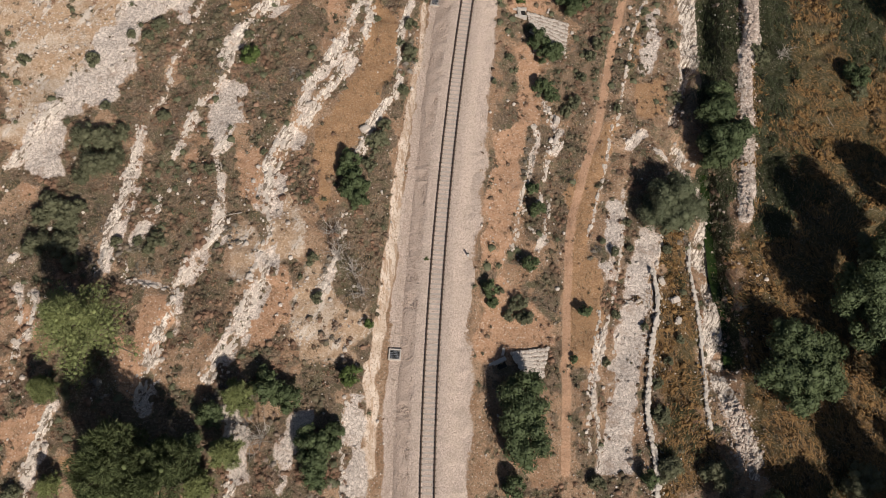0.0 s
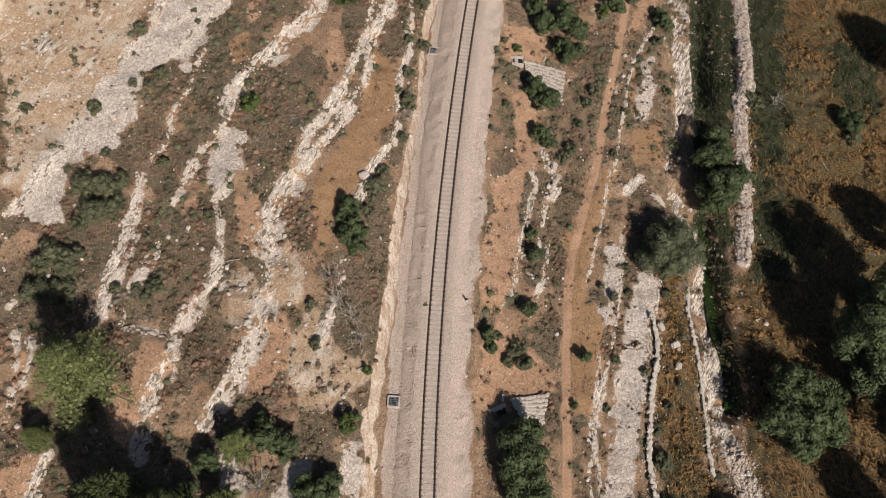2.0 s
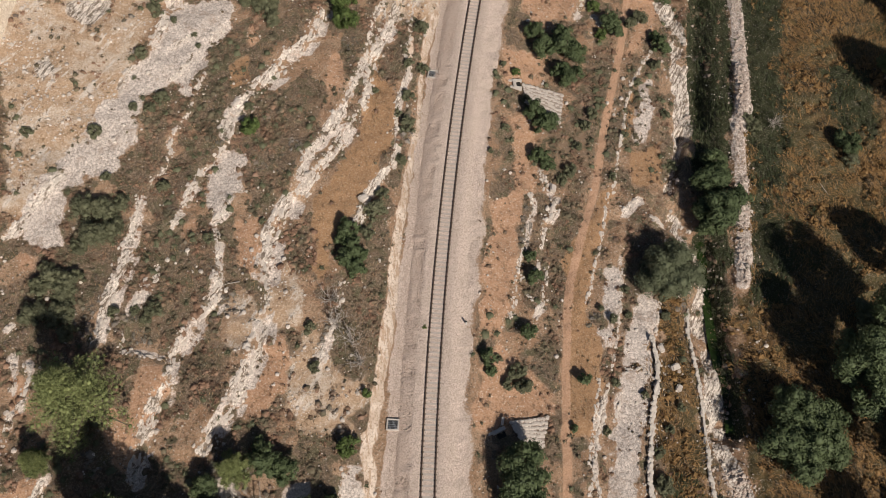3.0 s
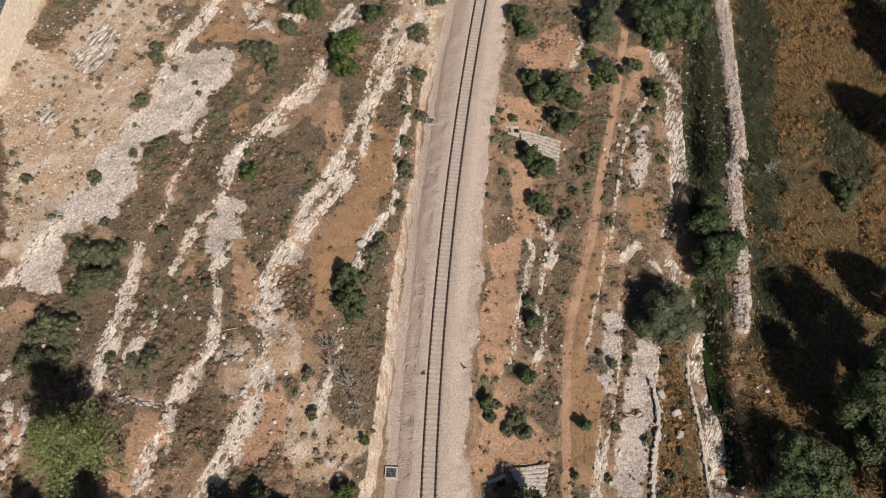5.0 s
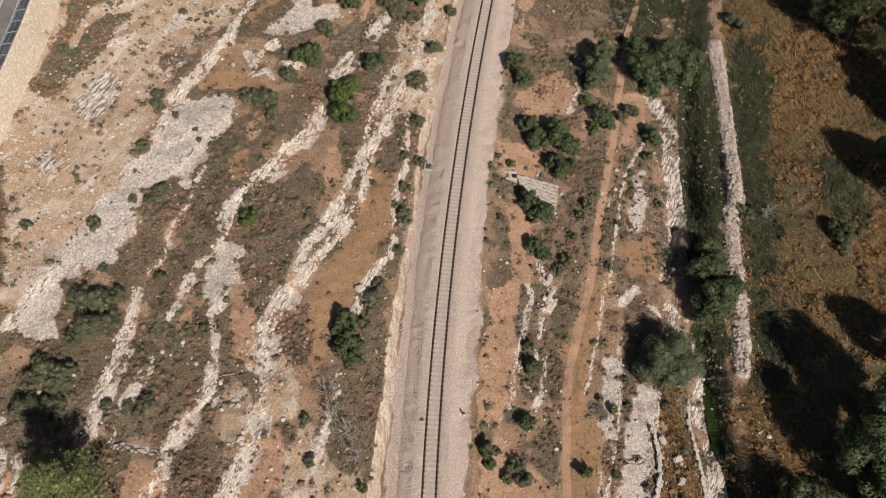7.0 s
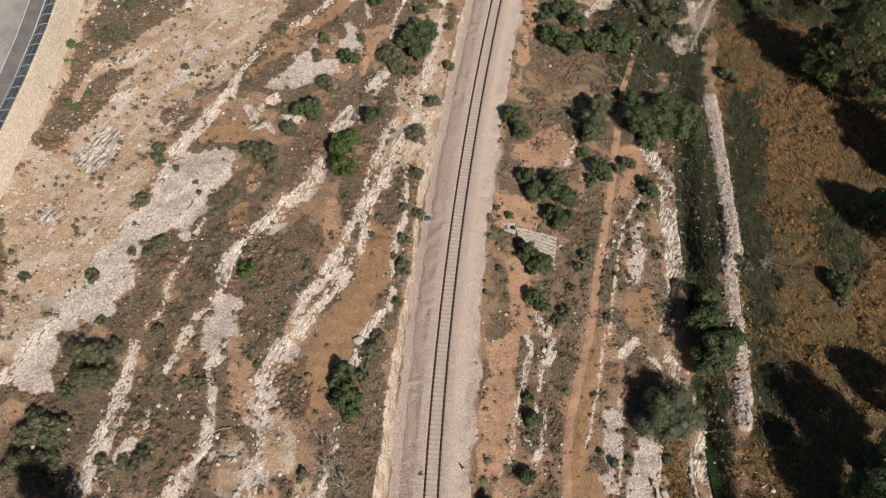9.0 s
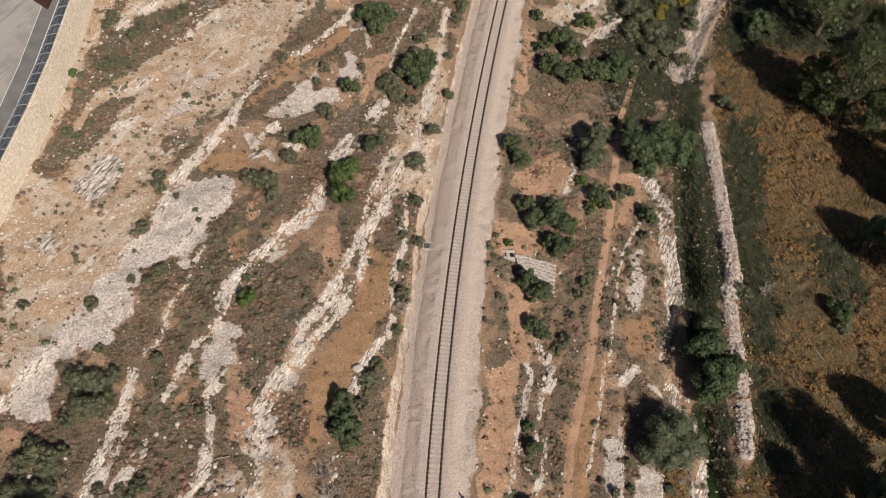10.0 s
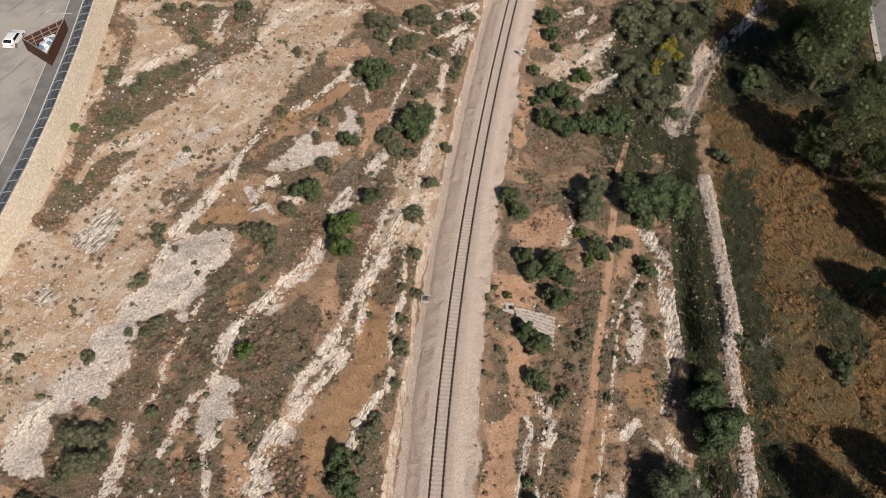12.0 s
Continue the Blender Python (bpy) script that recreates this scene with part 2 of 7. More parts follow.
plan_lane('path', 1.00, (26.5, 86.5), (25.6, 81.1), (24.4, 76.0), (23.1, 70.8), (21.9, 66.0), (20.9, 61.5), (20.0, 57.1), (19.0, 52.8), (17.9, 49.5), (16.9, 46.3), (16.1, 43.2), (15.4, 40.9), (14.9, 37.9), (14.6, 35.0), (14.5, 32.2), (14.2, 29.5), (14.1, 26.8), (13.9, 23.6), (13.7, 21.6))
plan_lane('path', 1.00, (13.8, 22.0), (13.8, 18.8), (13.5, 15.0), (13.4, 11.4), (13.3, 10.1))
plan_lane('path', 0.90, (26.6, 86.3), (27.7, 92.3), (29.2, 98.7), (31.5, 105.2), (33.2, 110.2))
# the creek bed
plan_creek(2.60, (31.9, 86.8), (32.7, 84.4), (33.6, 80.6), (33.5, 77.7), (33.0, 72.4), (33.0, 67.7), (32.3, 63.8))
plan_creek(0.80, (32.2, 64.0), (31.2, 60.7), (30.2, 57.6), (29.3, 54.9))
plan_creek(2.40, (29.3, 50.3), (30.8, 48.7), (32.1, 46.9), (33.1, 44.8), (32.9, 41.7), (32.0, 38.6), (32.2, 35.9), (32.5, 32.7))
plan_creek(2.80, (30.8, 36.8), (32.6, 34.8), (32.6, 30.7), (31.8, 26.4), (32.0, 23.2))
plan_creek(2.20, (31.8, 23.9), (32.3, 20.9), (33.3, 17.5), (34.2, 14.4), (35.4, 10.6))
plan_creek(2.40, (40.1, 108.9), (43.6, 116.4), (46.6, 123.1), (50.2, 129.6), (55.1, 134.7), (61.1, 141.5), (65.3, 147.7))
plan_creek(1.40, (34.0, 88.5), (36.5, 93.4), (39.3, 98.0))
# wet channels
plan_channel(1.44, (34.1, 23.3), (33.9, 28.7), (33.6, 34.4), (33.4, 38.9), (33.3, 43.4), (33.1, 48.1))
plan_channel(1.86, (34.1, 56.3), (35.1, 61.4), (35.7, 68.5), (35.4, 74.0))
plan_channel(1.89, (34.9, 66.1), (36.0, 76.0), (37.2, 87.0), (38.1, 99.3))
# banks of stones
plan_stone(1.97, (37.0, 41.2), (37.8, 45.1), (38.3, 49.8), (38.9, 56.4), (39.6, 63.3), (40.7, 68.7), (41.3, 74.2))
plan_stone(2.10, (40.7, 65.7), (41.1, 71.0), (42.1, 81.4), (42.5, 88.2), (42.9, 97.4))
plan_stone(4.84, (39.9, 108.8), (45.6, 120.9), (51.4, 131.7))
plan_stone(2.70, (34.4, 11.0), (33.9, 15.4), (32.6, 18.6))
# areas of one cover
plan_area('gravel', (-11.0, 17.8), (-8.8, 18.6), (-8.5, 7.1), (-10.7, 7.0))
plan_area('gravel', (-16.9, 15.7), (-14.0, 16.4), (-16.8, 6.8), (-19.0, 6.8))
plan_area('rubble', (-14.7, 29.2), (-10.9, 26.8), (-9.4, 21.7), (-12.4, 20.9), (-15.5, 21.3), (-18.0, 23.7), (-17.1, 27.7))
plan_area('rubble', (-53.3, 62.7), (-40.4, 64.8), (-40.6, 56.1), (-44.1, 50.3), (-46.9, 45.6), (-49.8, 41.8))
plan_area('grass', (26.8, 40.2), (29.6, 39.5), (29.6, 34.4), (30.1, 25.9), (29.6, 17.9), (31.6, 9.2), (24.2, 7.7), (24.1, 15.2), (24.4, 23.0), (25.6, 29.9))
plan_area('grass', (42.9, 74.2), (60.2, 74.2), (48.8, 8.0), (37.8, 7.9), (35.5, 15.4), (38.7, 39.0))
plan_area('green', (35.1, 74.0), (39.8, 74.2), (38.3, 60.7), (35.5, 38.9), (33.4, 38.9), (33.0, 56.3))
plan_area('green', (42.9, 74.2), (47.2, 74.2), (43.8, 59.9), (40.6, 45.9), (38.3, 39.0))
plan_area('grass', (55.1, 116.2), (66.5, 114.4), (74.5, 104.1), (61.6, 65.9), (40.8, 66.2), (44.2, 84.8))
plan_area('green', (36.8, 87.0), (42.0, 95.5), (41.1, 82.5), (39.6, 66.2), (34.9, 66.1))
plan_area('green', (46.0, 99.4), (51.1, 99.3), (43.5, 66.2), (40.8, 66.2), (42.2, 83.6))
plan_area('rubble', (-55.3, 68.1), (-55.0, 81.6), (-53.7, 96.5), (-53.1, 115.1), (-49.0, 111.9), (-23.7, 112.6), (-27.4, 98.6), (-34.4, 85.6), (-38.8, 69.8), (-40.0, 59.2), (-50.1, 50.2))
plan_area('rubble', (-39.3, 105.0), (-24.3, 118.2), (-17.2, 124.5), (-26.2, 102.6), (-31.9, 95.2))
plan_area('green', (36.2, 145.7), (57.0, 147.3), (49.5, 132.5), (40.6, 113.2), (34.4, 99.0), (27.2, 94.5), (26.9, 114.6))
plan_area('green', (54.5, 136.1), (84.7, 146.3), (76.2, 117.1), (66.5, 114.4), (55.1, 116.2), (47.6, 113.3))
plan_area('green', (53.4, 74.2), (60.2, 74.2), (58.3, 63.4), (53.3, 64.2))
plan_area('rubble', (-53.3, 124.1), (-13.9, 135.0), (-17.0, 121.4), (-23.7, 112.6), (-39.3, 105.0), (-49.5, 110.4))
plan_area('grass', (36.5, 40.4), (39.4, 42.0), (38.4, 7.9), (35.9, 7.9), (35.2, 15.4), (34.8, 23.3))
plan_area('green', (37.1, 115.9), (45.6, 113.3), (41.1, 95.5), (36.5, 95.4))
plan_area('soil', (63.1, 135.9), (66.6, 125.4), (73.8, 121.9), (66.2, 116.7), (62.1, 123.9))
plan_area('grass', (46.6, 111.1), (52.2, 116.3), (56.7, 118.5), (68.8, 119.0), (81.6, 124.9), (75.0, 105.4), (67.3, 113.6), (55.9, 115.4), (49.4, 108.2))
plan_area('rubble', (-6.9, 106.5), (0.9, 119.6), (0.6, 79.3), (-10.1, 77.7), (-6.5, 89.3))
plan_area('gravel', (-47.3, 41.2), (-45.4, 40.3), (-43.2, 41.2), (-43.6, 45.1), (-43.7, 47.6), (-41.5, 49.7), (-39.0, 51.5), (-39.2, 53.0), (-37.4, 55.6), (-37.6, 58.8), (-37.8, 61.8), (-34.7, 63.9), (-32.0, 62.3), (-31.5, 65.6), (-30.2, 67.3), (-30.4, 70.9), (-27.5, 73.6), (-27.4, 76.5), (-29.6, 79.2), (-34.6, 78.0), (-36.1, 76.2), (-35.8, 71.7), (-38.2, 67.5), (-39.9, 64.8), (-42.6, 59.4), (-42.9, 56.1), (-45.1, 52.7), (-46.4, 49.3), (-47.5, 45.8), (-47.9, 42.2))
plan_area('rock', (-48.0, 74.6), (-46.7, 78.4), (-44.9, 80.2), (-42.8, 78.5), (-43.3, 74.8), (-44.6, 71.6), (-46.1, 71.5), (-48.3, 73.1))
plan_area('rock', (-50.4, 64.0), (-49.1, 66.5), (-47.7, 63.8), (-49.0, 61.9))
plan_area('gravel', (-28.8, 48.5), (-27.6, 46.2), (-26.2, 46.2), (-25.7, 49.0), (-24.5, 49.9), (-24.6, 53.1), (-24.1, 55.1), (-25.7, 56.8), (-27.2, 56.5), (-28.1, 54.1), (-29.5, 51.9), (-29.9, 50.6))
plan_area('rubble', (-20.4, 39.6), (-18.9, 41.6), (-17.8, 40.3), (-16.6, 37.4), (-17.0, 34.0), (-18.8, 32.6), (-20.0, 32.6), (-20.6, 35.8))
plan_area('rubble', (-24.8, 36.9), (-22.3, 37.6), (-21.2, 34.2), (-21.3, 31.6), (-22.6, 30.1), (-23.8, 30.1), (-24.8, 32.1), (-25.5, 34.9))
plan_area('rubble', (-16.3, 32.7), (-14.3, 32.1), (-11.6, 28.4), (-8.5, 28.6), (-8.5, 23.6), (-13.7, 22.7), (-17.5, 25.6), (-17.2, 29.4))
plan_area('rubble', (-13.6, 36.2), (-12.1, 36.4), (-12.7, 30.4), (-14.1, 29.5))
plan_area('tan', (-9.6, 71.8), (-8.4, 69.0), (-7.2, 68.1), (-6.7, 64.3), (-6.9, 59.9), (-8.2, 55.5), (-9.5, 53.0), (-10.5, 50.6), (-11.1, 48.5), (-13.0, 47.3), (-13.2, 43.5), (-13.9, 40.4), (-14.8, 38.9), (-15.6, 40.7), (-15.5, 44.0), (-16.0, 47.0), (-16.0, 50.2), (-14.4, 52.8), (-13.2, 55.8), (-11.6, 58.9), (-10.7, 62.5), (-10.1, 67.0))
plan_area('soil', (-20.0, 32.6), (-18.4, 32.6), (-17.9, 30.0), (-17.6, 26.2), (-18.6, 24.3), (-19.9, 22.5), (-22.0, 22.4), (-22.0, 24.9), (-21.1, 27.4), (-20.7, 30.6))
plan_area('soil', (-24.9, 46.2), (-22.5, 46.3), (-21.8, 42.6), (-22.4, 39.6), (-23.9, 40.4), (-24.9, 43.3))
plan_area('soil', (-32.8, 27.7), (-30.4, 28.2), (-30.0, 25.5), (-31.0, 23.0), (-31.6, 20.0), (-33.4, 19.8), (-33.5, 23.4), (-33.3, 25.8))
plan_area('soil', (-45.6, 25.7), (-44.2, 26.6), (-42.8, 23.1), (-43.7, 21.3), (-44.7, 21.2))
plan_area('soil', (-47.4, 40.1), (-45.2, 39.6), (-45.7, 37.8), (-47.1, 37.7))
plan_area('soil', (-35.0, 22.8), (-32.6, 19.9), (-32.6, 15.8), (-35.3, 19.2))
plan_area('soil', (-44.5, 13.5), (-40.6, 15.4), (-41.0, 10.4), (-43.6, 8.6))
plan_area('tan', (-38.8, 9.9), (-34.8, 11.2), (-33.3, 9.0), (-38.1, 8.8))
plan_area('tan', (-33.6, 82.3), (-30.1, 83.2), (-27.1, 83.7), (-27.2, 79.4), (-30.3, 79.7), (-33.2, 79.5))
plan_area('soil', (-15.2, 72.1), (-13.7, 71.8), (-13.7, 65.7), (-15.5, 60.9), (-16.3, 62.8), (-15.2, 67.5))
plan_area('soil', (-30.7, 44.3), (-29.3, 45.9), (-28.6, 43.8), (-30.0, 42.0))
plan_area('soil', (-26.1, 74.5), (-24.0, 75.8), (-24.4, 72.8), (-25.6, 69.8))
plan_area('tan', (-27.6, 68.4), (-25.3, 70.3), (-25.2, 66.1), (-27.1, 64.2))
plan_area('scrub', (-37.4, 61.8), (-34.7, 63.6), (-31.4, 61.2), (-33.6, 56.1), (-33.3, 53.5), (-35.5, 49.6), (-38.1, 50.0), (-39.1, 52.3), (-37.1, 55.7))
plan_area('scrub', (-30.8, 60.5), (-29.5, 66.0), (-22.5, 68.6), (-27.4, 60.7), (-27.8, 56.4), (-32.4, 52.4))
plan_area('scrub', (-24.4, 58.0), (-22.9, 63.3), (-18.1, 66.3), (-13.7, 65.7), (-16.1, 60.1), (-18.4, 53.1), (-19.4, 48.1), (-23.9, 47.0), (-23.9, 53.2))
plan_area('scrub', (-31.3, 42.0), (-27.7, 45.3), (-26.1, 38.5), (-28.0, 34.5), (-30.1, 36.4))
plan_area('scrub', (-28.3, 30.2), (-25.8, 34.9), (-23.7, 29.4), (-24.4, 25.1), (-27.6, 22.1), (-29.5, 23.3), (-29.5, 27.5))
plan_area('scrub', (-37.3, 31.9), (-31.0, 37.7), (-29.8, 31.0), (-34.8, 29.7))
plan_area('scrub', (-43.3, 46.5), (-37.4, 48.4), (-36.3, 42.8), (-37.5, 35.5), (-40.7, 33.5), (-45.7, 30.1), (-48.2, 36.3), (-43.1, 39.4))
plan_area('scrub', (-14.7, 38.2), (-9.4, 48.6), (-6.8, 53.7), (-6.5, 42.8), (-7.5, 35.5), (-9.1, 27.3), (-11.6, 28.4), (-14.4, 33.4))
plan_area('scrub', (-25.8, 78.6), (-17.9, 84.6), (-14.9, 87.2), (-17.3, 76.7), (-23.3, 69.0), (-26.1, 68.0))
plan_area('scrub', (-18.0, 46.1), (-16.0, 47.0), (-15.6, 39.6), (-17.9, 40.9))
plan_area('tan', (14.4, 43.9), (15.3, 41.7), (14.7, 37.9), (13.8, 29.5), (13.5, 21.6), (14.8, 21.6), (16.7, 21.7), (18.6, 28.3), (18.4, 33.6), (17.0, 37.2), (19.6, 45.7), (21.7, 53.8), (20.2, 53.6), (17.6, 48.7))
plan_area('soil', (6.1, 50.8), (9.4, 52.8), (9.4, 46.5), (7.8, 38.7), (7.0, 33.2), (3.6, 32.9), (4.4, 39.9))
plan_area('soil', (3.5, 27.6), (6.3, 33.1), (12.6, 26.8), (12.4, 24.2), (7.3, 23.5), (4.7, 21.3), (2.8, 22.5))
plan_area('soil', (7.5, 75.7), (9.1, 75.0), (14.0, 75.0), (13.7, 70.2), (8.1, 69.2))
plan_area('soil', (11.1, 84.6), (18.2, 90.1), (19.7, 86.8), (17.6, 81.2), (11.8, 80.4))
plan_area('soil', (8.7, 64.0), (11.9, 65.4), (12.2, 56.6), (10.9, 52.9), (9.4, 53.6), (8.9, 57.9))
plan_area('tan', (24.6, 60.0), (28.8, 62.1), (28.4, 55.9), (24.8, 54.7))
plan_area('soil', (27.3, 85.5), (31.0, 87.0), (29.1, 79.3), (25.5, 76.0))
plan_area('tan', (25.2, 69.9), (26.6, 71.2), (25.2, 63.6), (24.0, 62.6))
plan_area('scrub', (13.3, 62.7), (21.6, 69.6), (20.3, 58.8), (16.9, 48.7), (13.9, 41.7), (12.3, 43.9), (14.7, 53.6), (12.5, 55.6))
plan_area('scrub', (3.9, 48.2), (6.1, 50.0), (6.6, 43.1), (4.4, 39.9))
plan_area('scrub', (9.7, 92.8), (22.2, 96.1), (20.8, 89.5), (14.4, 83.0), (10.3, 85.5))
plan_area('scrub', (7.1, 61.8), (9.2, 64.9), (9.6, 56.3), (7.5, 51.1), (5.8, 52.3))
plan_area('scrub', (11.8, 36.3), (14.6, 37.1), (13.0, 28.1), (10.7, 28.7))
plan_area('scrub', (23.4, 55.5), (27.8, 54.1), (27.0, 47.5), (22.6, 47.3))
plan_area('gravel', (20.1, 44.1), (22.2, 44.7), (22.2, 42.0), (21.5, 38.2), (21.0, 34.5), (19.9, 31.0), (19.3, 32.3), (18.6, 34.4), (19.2, 38.1))
plan_area('gravel', (23.6, 39.7), (25.4, 40.6), (26.2, 38.4), (25.5, 34.2), (24.2, 30.5), (21.3, 30.8), (22.4, 35.3))
plan_area('gravel', (21.1, 29.7), (24.2, 30.1), (23.8, 27.1), (23.1, 23.9), (22.3, 21.9), (19.1, 21.8), (20.1, 25.2))
plan_area('gravel', (26.6, 71.2), (28.3, 71.9), (28.3, 66.6), (27.1, 61.1), (25.4, 61.4), (25.7, 66.4))
plan_area('gravel', (20.6, 29.1), (23.8, 28.4), (22.6, 21.7), (21.4, 15.3), (20.7, 10.2), (16.9, 10.2), (18.4, 17.8), (19.1, 23.0))
plan_area('scrub', (10.1, 52.8), (14.7, 53.6), (13.4, 44.0), (12.5, 40.9), (11.5, 36.3), (8.8, 37.6), (9.4, 43.5))
plan_area('gravel', (-15.5, 99.4), (-15.4, 104.0), (-14.3, 108.0), (-12.2, 103.4), (-12.5, 100.0))
plan_area('gravel', (-25.6, 90.5), (-23.6, 95.0), (-21.5, 99.0), (-19.3, 103.5), (-17.7, 100.3), (-18.7, 96.9), (-15.4, 98.2), (-14.8, 95.2), (-18.4, 92.9), (-21.5, 90.5))
plan_area('rubble', (-42.8, 97.6), (-39.1, 104.6), (-34.6, 113.1), (-28.4, 121.9), (-24.7, 122.7), (-22.2, 115.8), (-25.2, 109.4), (-28.9, 103.5), (-31.5, 97.8), (-35.6, 93.0), (-38.7, 88.1), (-43.7, 86.8), (-45.4, 83.5), (-43.9, 94.9))
plan_area('gravel', (-38.9, 89.2), (-36.2, 96.6), (-32.4, 98.7), (-35.4, 91.9), (-37.8, 87.1))
plan_area('rubble', (-27.8, 116.3), (-21.2, 126.6), (-13.7, 133.0), (-15.3, 124.9), (-22.2, 115.8))
plan_area('rubble', (17.4, 120.6), (23.3, 128.2), (32.7, 136.1), (32.6, 119.8), (26.0, 114.9), (20.2, 117.0))
plan_area('tan', (-24.4, 102.7), (-19.6, 106.9), (-16.4, 111.6), (-13.0, 117.9), (-16.1, 107.5), (-21.1, 103.2), (-25.4, 95.4), (-29.0, 91.5))
plan_area('soil', (-20.5, 117.4), (-13.3, 123.7), (-11.2, 120.7), (-16.7, 117.0))
plan_area('soil', (11.9, 103.6), (14.6, 116.7), (16.7, 117.5), (14.3, 104.2), (12.5, 97.4))
plan_area('soil', (-12.3, 105.4), (-8.3, 106.8), (-8.6, 103.3), (-11.8, 95.2))
plan_area('soil', (16.2, 132.8), (18.4, 134.0), (19.7, 129.8), (17.3, 126.4))
plan_area('scrub', (-53.8, 76.9), (-50.3, 82.7), (-46.8, 90.0), (-43.8, 90.5), (-46.6, 82.4), (-50.0, 75.6))
plan_area('scrub', (-51.7, 98.2), (-47.1, 106.9), (-40.5, 111.6), (-38.7, 106.4), (-43.8, 98.6), (-48.8, 92.6))
plan_area('scrub', (-47.7, 122.5), (-34.7, 127.7), (-34.7, 120.3), (-41.0, 115.4))
plan_area('scrub', (-26.3, 103.8), (-21.1, 103.9), (-25.5, 96.7), (-28.7, 95.0))
plan_area('scrub', (-18.1, 89.5), (-11.8, 95.2), (-7.7, 100.9), (-1.5, 110.3), (-2.3, 99.5), (-11.5, 89.5))
plan_area('scrub', (-13.4, 125.2), (-1.5, 133.2), (0.4, 114.0), (-7.0, 106.9), (-11.6, 109.4))
plan_area('scrub', (15.4, 121.2), (22.4, 119.1), (31.7, 113.7), (33.3, 104.1), (16.4, 94.6), (13.2, 101.5))
plan_area('scrub', (20.1, 140.7), (36.0, 143.6), (32.5, 134.4), (22.2, 128.2))
plan_area('scrub', (-36.1, 125.0), (-30.0, 128.0), (-30.5, 116.8), (-35.2, 117.3))
plan_area('scrub', (-39.4, 83.6), (-36.0, 86.2), (-32.8, 90.3), (-35.5, 83.0), (-38.1, 80.6))
plan_area('scrub', (-53.2, 121.2), (-50.2, 115.6), (-50.4, 108.6), (-51.0, 97.0), (-52.2, 84.4), (-53.6, 75.9), (-52.6, 75.1), (-50.6, 83.7), (-48.3, 93.8), (-48.5, 107.8), (-48.8, 119.2))
plan_area('scrub', (23.3, 66.1), (26.3, 76.1), (29.7, 76.5), (31.2, 60.2), (28.4, 55.9), (24.7, 60.9))
plan_area('scrub', (22.1, 42.0), (24.1, 41.3), (21.9, 33.9), (21.2, 34.6))
plan_area('scrub', (19.7, 75.5), (24.7, 84.4), (22.1, 66.0), (15.9, 55.2), (15.2, 62.8), (18.5, 70.4))
plan_area('scrub', (18.2, 31.0), (20.4, 33.9), (20.4, 28.4), (18.1, 25.4))
plan_area('scrub', (23.2, 53.9), (28.6, 54.2), (28.6, 47.8), (23.4, 41.3), (22.2, 44.3))
plan_area('scrub', (16.2, 21.4), (17.8, 22.2), (16.6, 10.2), (15.0, 10.1))
plan_area('scrub', (-52.1, 96.7), (-47.1, 106.9), (-39.9, 113.3), (-33.8, 120.4), (-33.2, 116.4), (-39.1, 104.6), (-44.1, 96.1), (-49.1, 90.3))
plan_area('scrub', (-53.3, 75.0), (-50.3, 82.7), (-46.7, 86.4), (-47.6, 80.2), (-50.9, 73.6))
plan_area('scrub', (-34.7, 127.7), (-29.1, 128.9), (-29.6, 124.2), (-31.4, 116.7), (-34.8, 114.6))
plan_area('green', (45.8, 99.2), (51.2, 98.9), (48.8, 81.9), (46.5, 66.7), (44.9, 56.0), (40.6, 55.1), (40.9, 66.2), (42.7, 81.6))
plan_area('green', (46.5, 95.4), (51.0, 98.0), (48.3, 82.2), (44.5, 82.4))
plan_area('green', (39.6, 51.4), (43.5, 50.7), (42.7, 40.4), (40.3, 37.4), (38.6, 40.4))
# trees and bushes
plan_plant('pine', -36.8, 22.4, 5.70, 0.95)
plan_plant('pine', -40.6, 16.6, 1.62, 1.00)
plan_plant('oak', 8.3, 18.6, 3.12)
plan_plant('oak', 9.2, 12.9, 3.30)
plan_plant('oak', 8.7, 15.7, 3.33)
plan_plant('oak', 7.5, 8.3, 1.56)
plan_plant('bush', 24.7, 16.7, 1.36)
plan_plant('bush', 24.5, 10.4, 1.81)
plan_plant('bush', 46.0, 9.5, 2.70)
plan_plant('bush', 30.1, 10.2, 2.17)
plan_plant('bush', 16.8, 9.1, 1.32)
plan_plant('bush', -42.3, 6.2, 1.20)
plan_plant('oak', 22.5, 9.5, 1.20)
plan_plant('bush', 18.6, 22.7, 0.63)
plan_plant('bush', 26.0, 23.0, 0.76)
plan_plant("oak", 38.8, 2.8, 4.2, 1.1)
plan_plant("oak", 34.0, 2.6, 3.6, 1.3)
plan_plant("oak", 43.5, 2.2, 4.5, 1.3)
plan_plant("oak", 53.5, 4.0, 6.4, 1.3)
plan_plant("oak", 53.0, 20.5, 4.6, 1.6)
plan_plant('bush', -41.0, 45.8, 2.06)
plan_plant('bush', -38.7, 45.6, 2.05)
plan_plant('bush', -39.7, 42.4, 2.18)
plan_plant('bush', -37.9, 43.3, 1.74)
plan_plant('bush', -41.0, 41.0, 1.45)
plan_plant('bush', -37.6, 46.6, 1.32)
plan_plant('bush', -43.4, 36.8, 1.86)
plan_plant('bush', -41.5, 36.2, 1.85)
plan_plant('bush', -44.2, 35.4, 1.57)
plan_plant('bush', -41.7, 34.4, 1.41)
plan_plant('bush', -44.1, 38.1, 1.15)
plan_plant('bush', -40.6, 37.2, 1.14)
plan_plant('bush', -44.3, 32.3, 1.84)
plan_plant('bush', -41.6, 32.5, 1.97)
plan_plant('bush', -40.5, 30.7, 1.39)
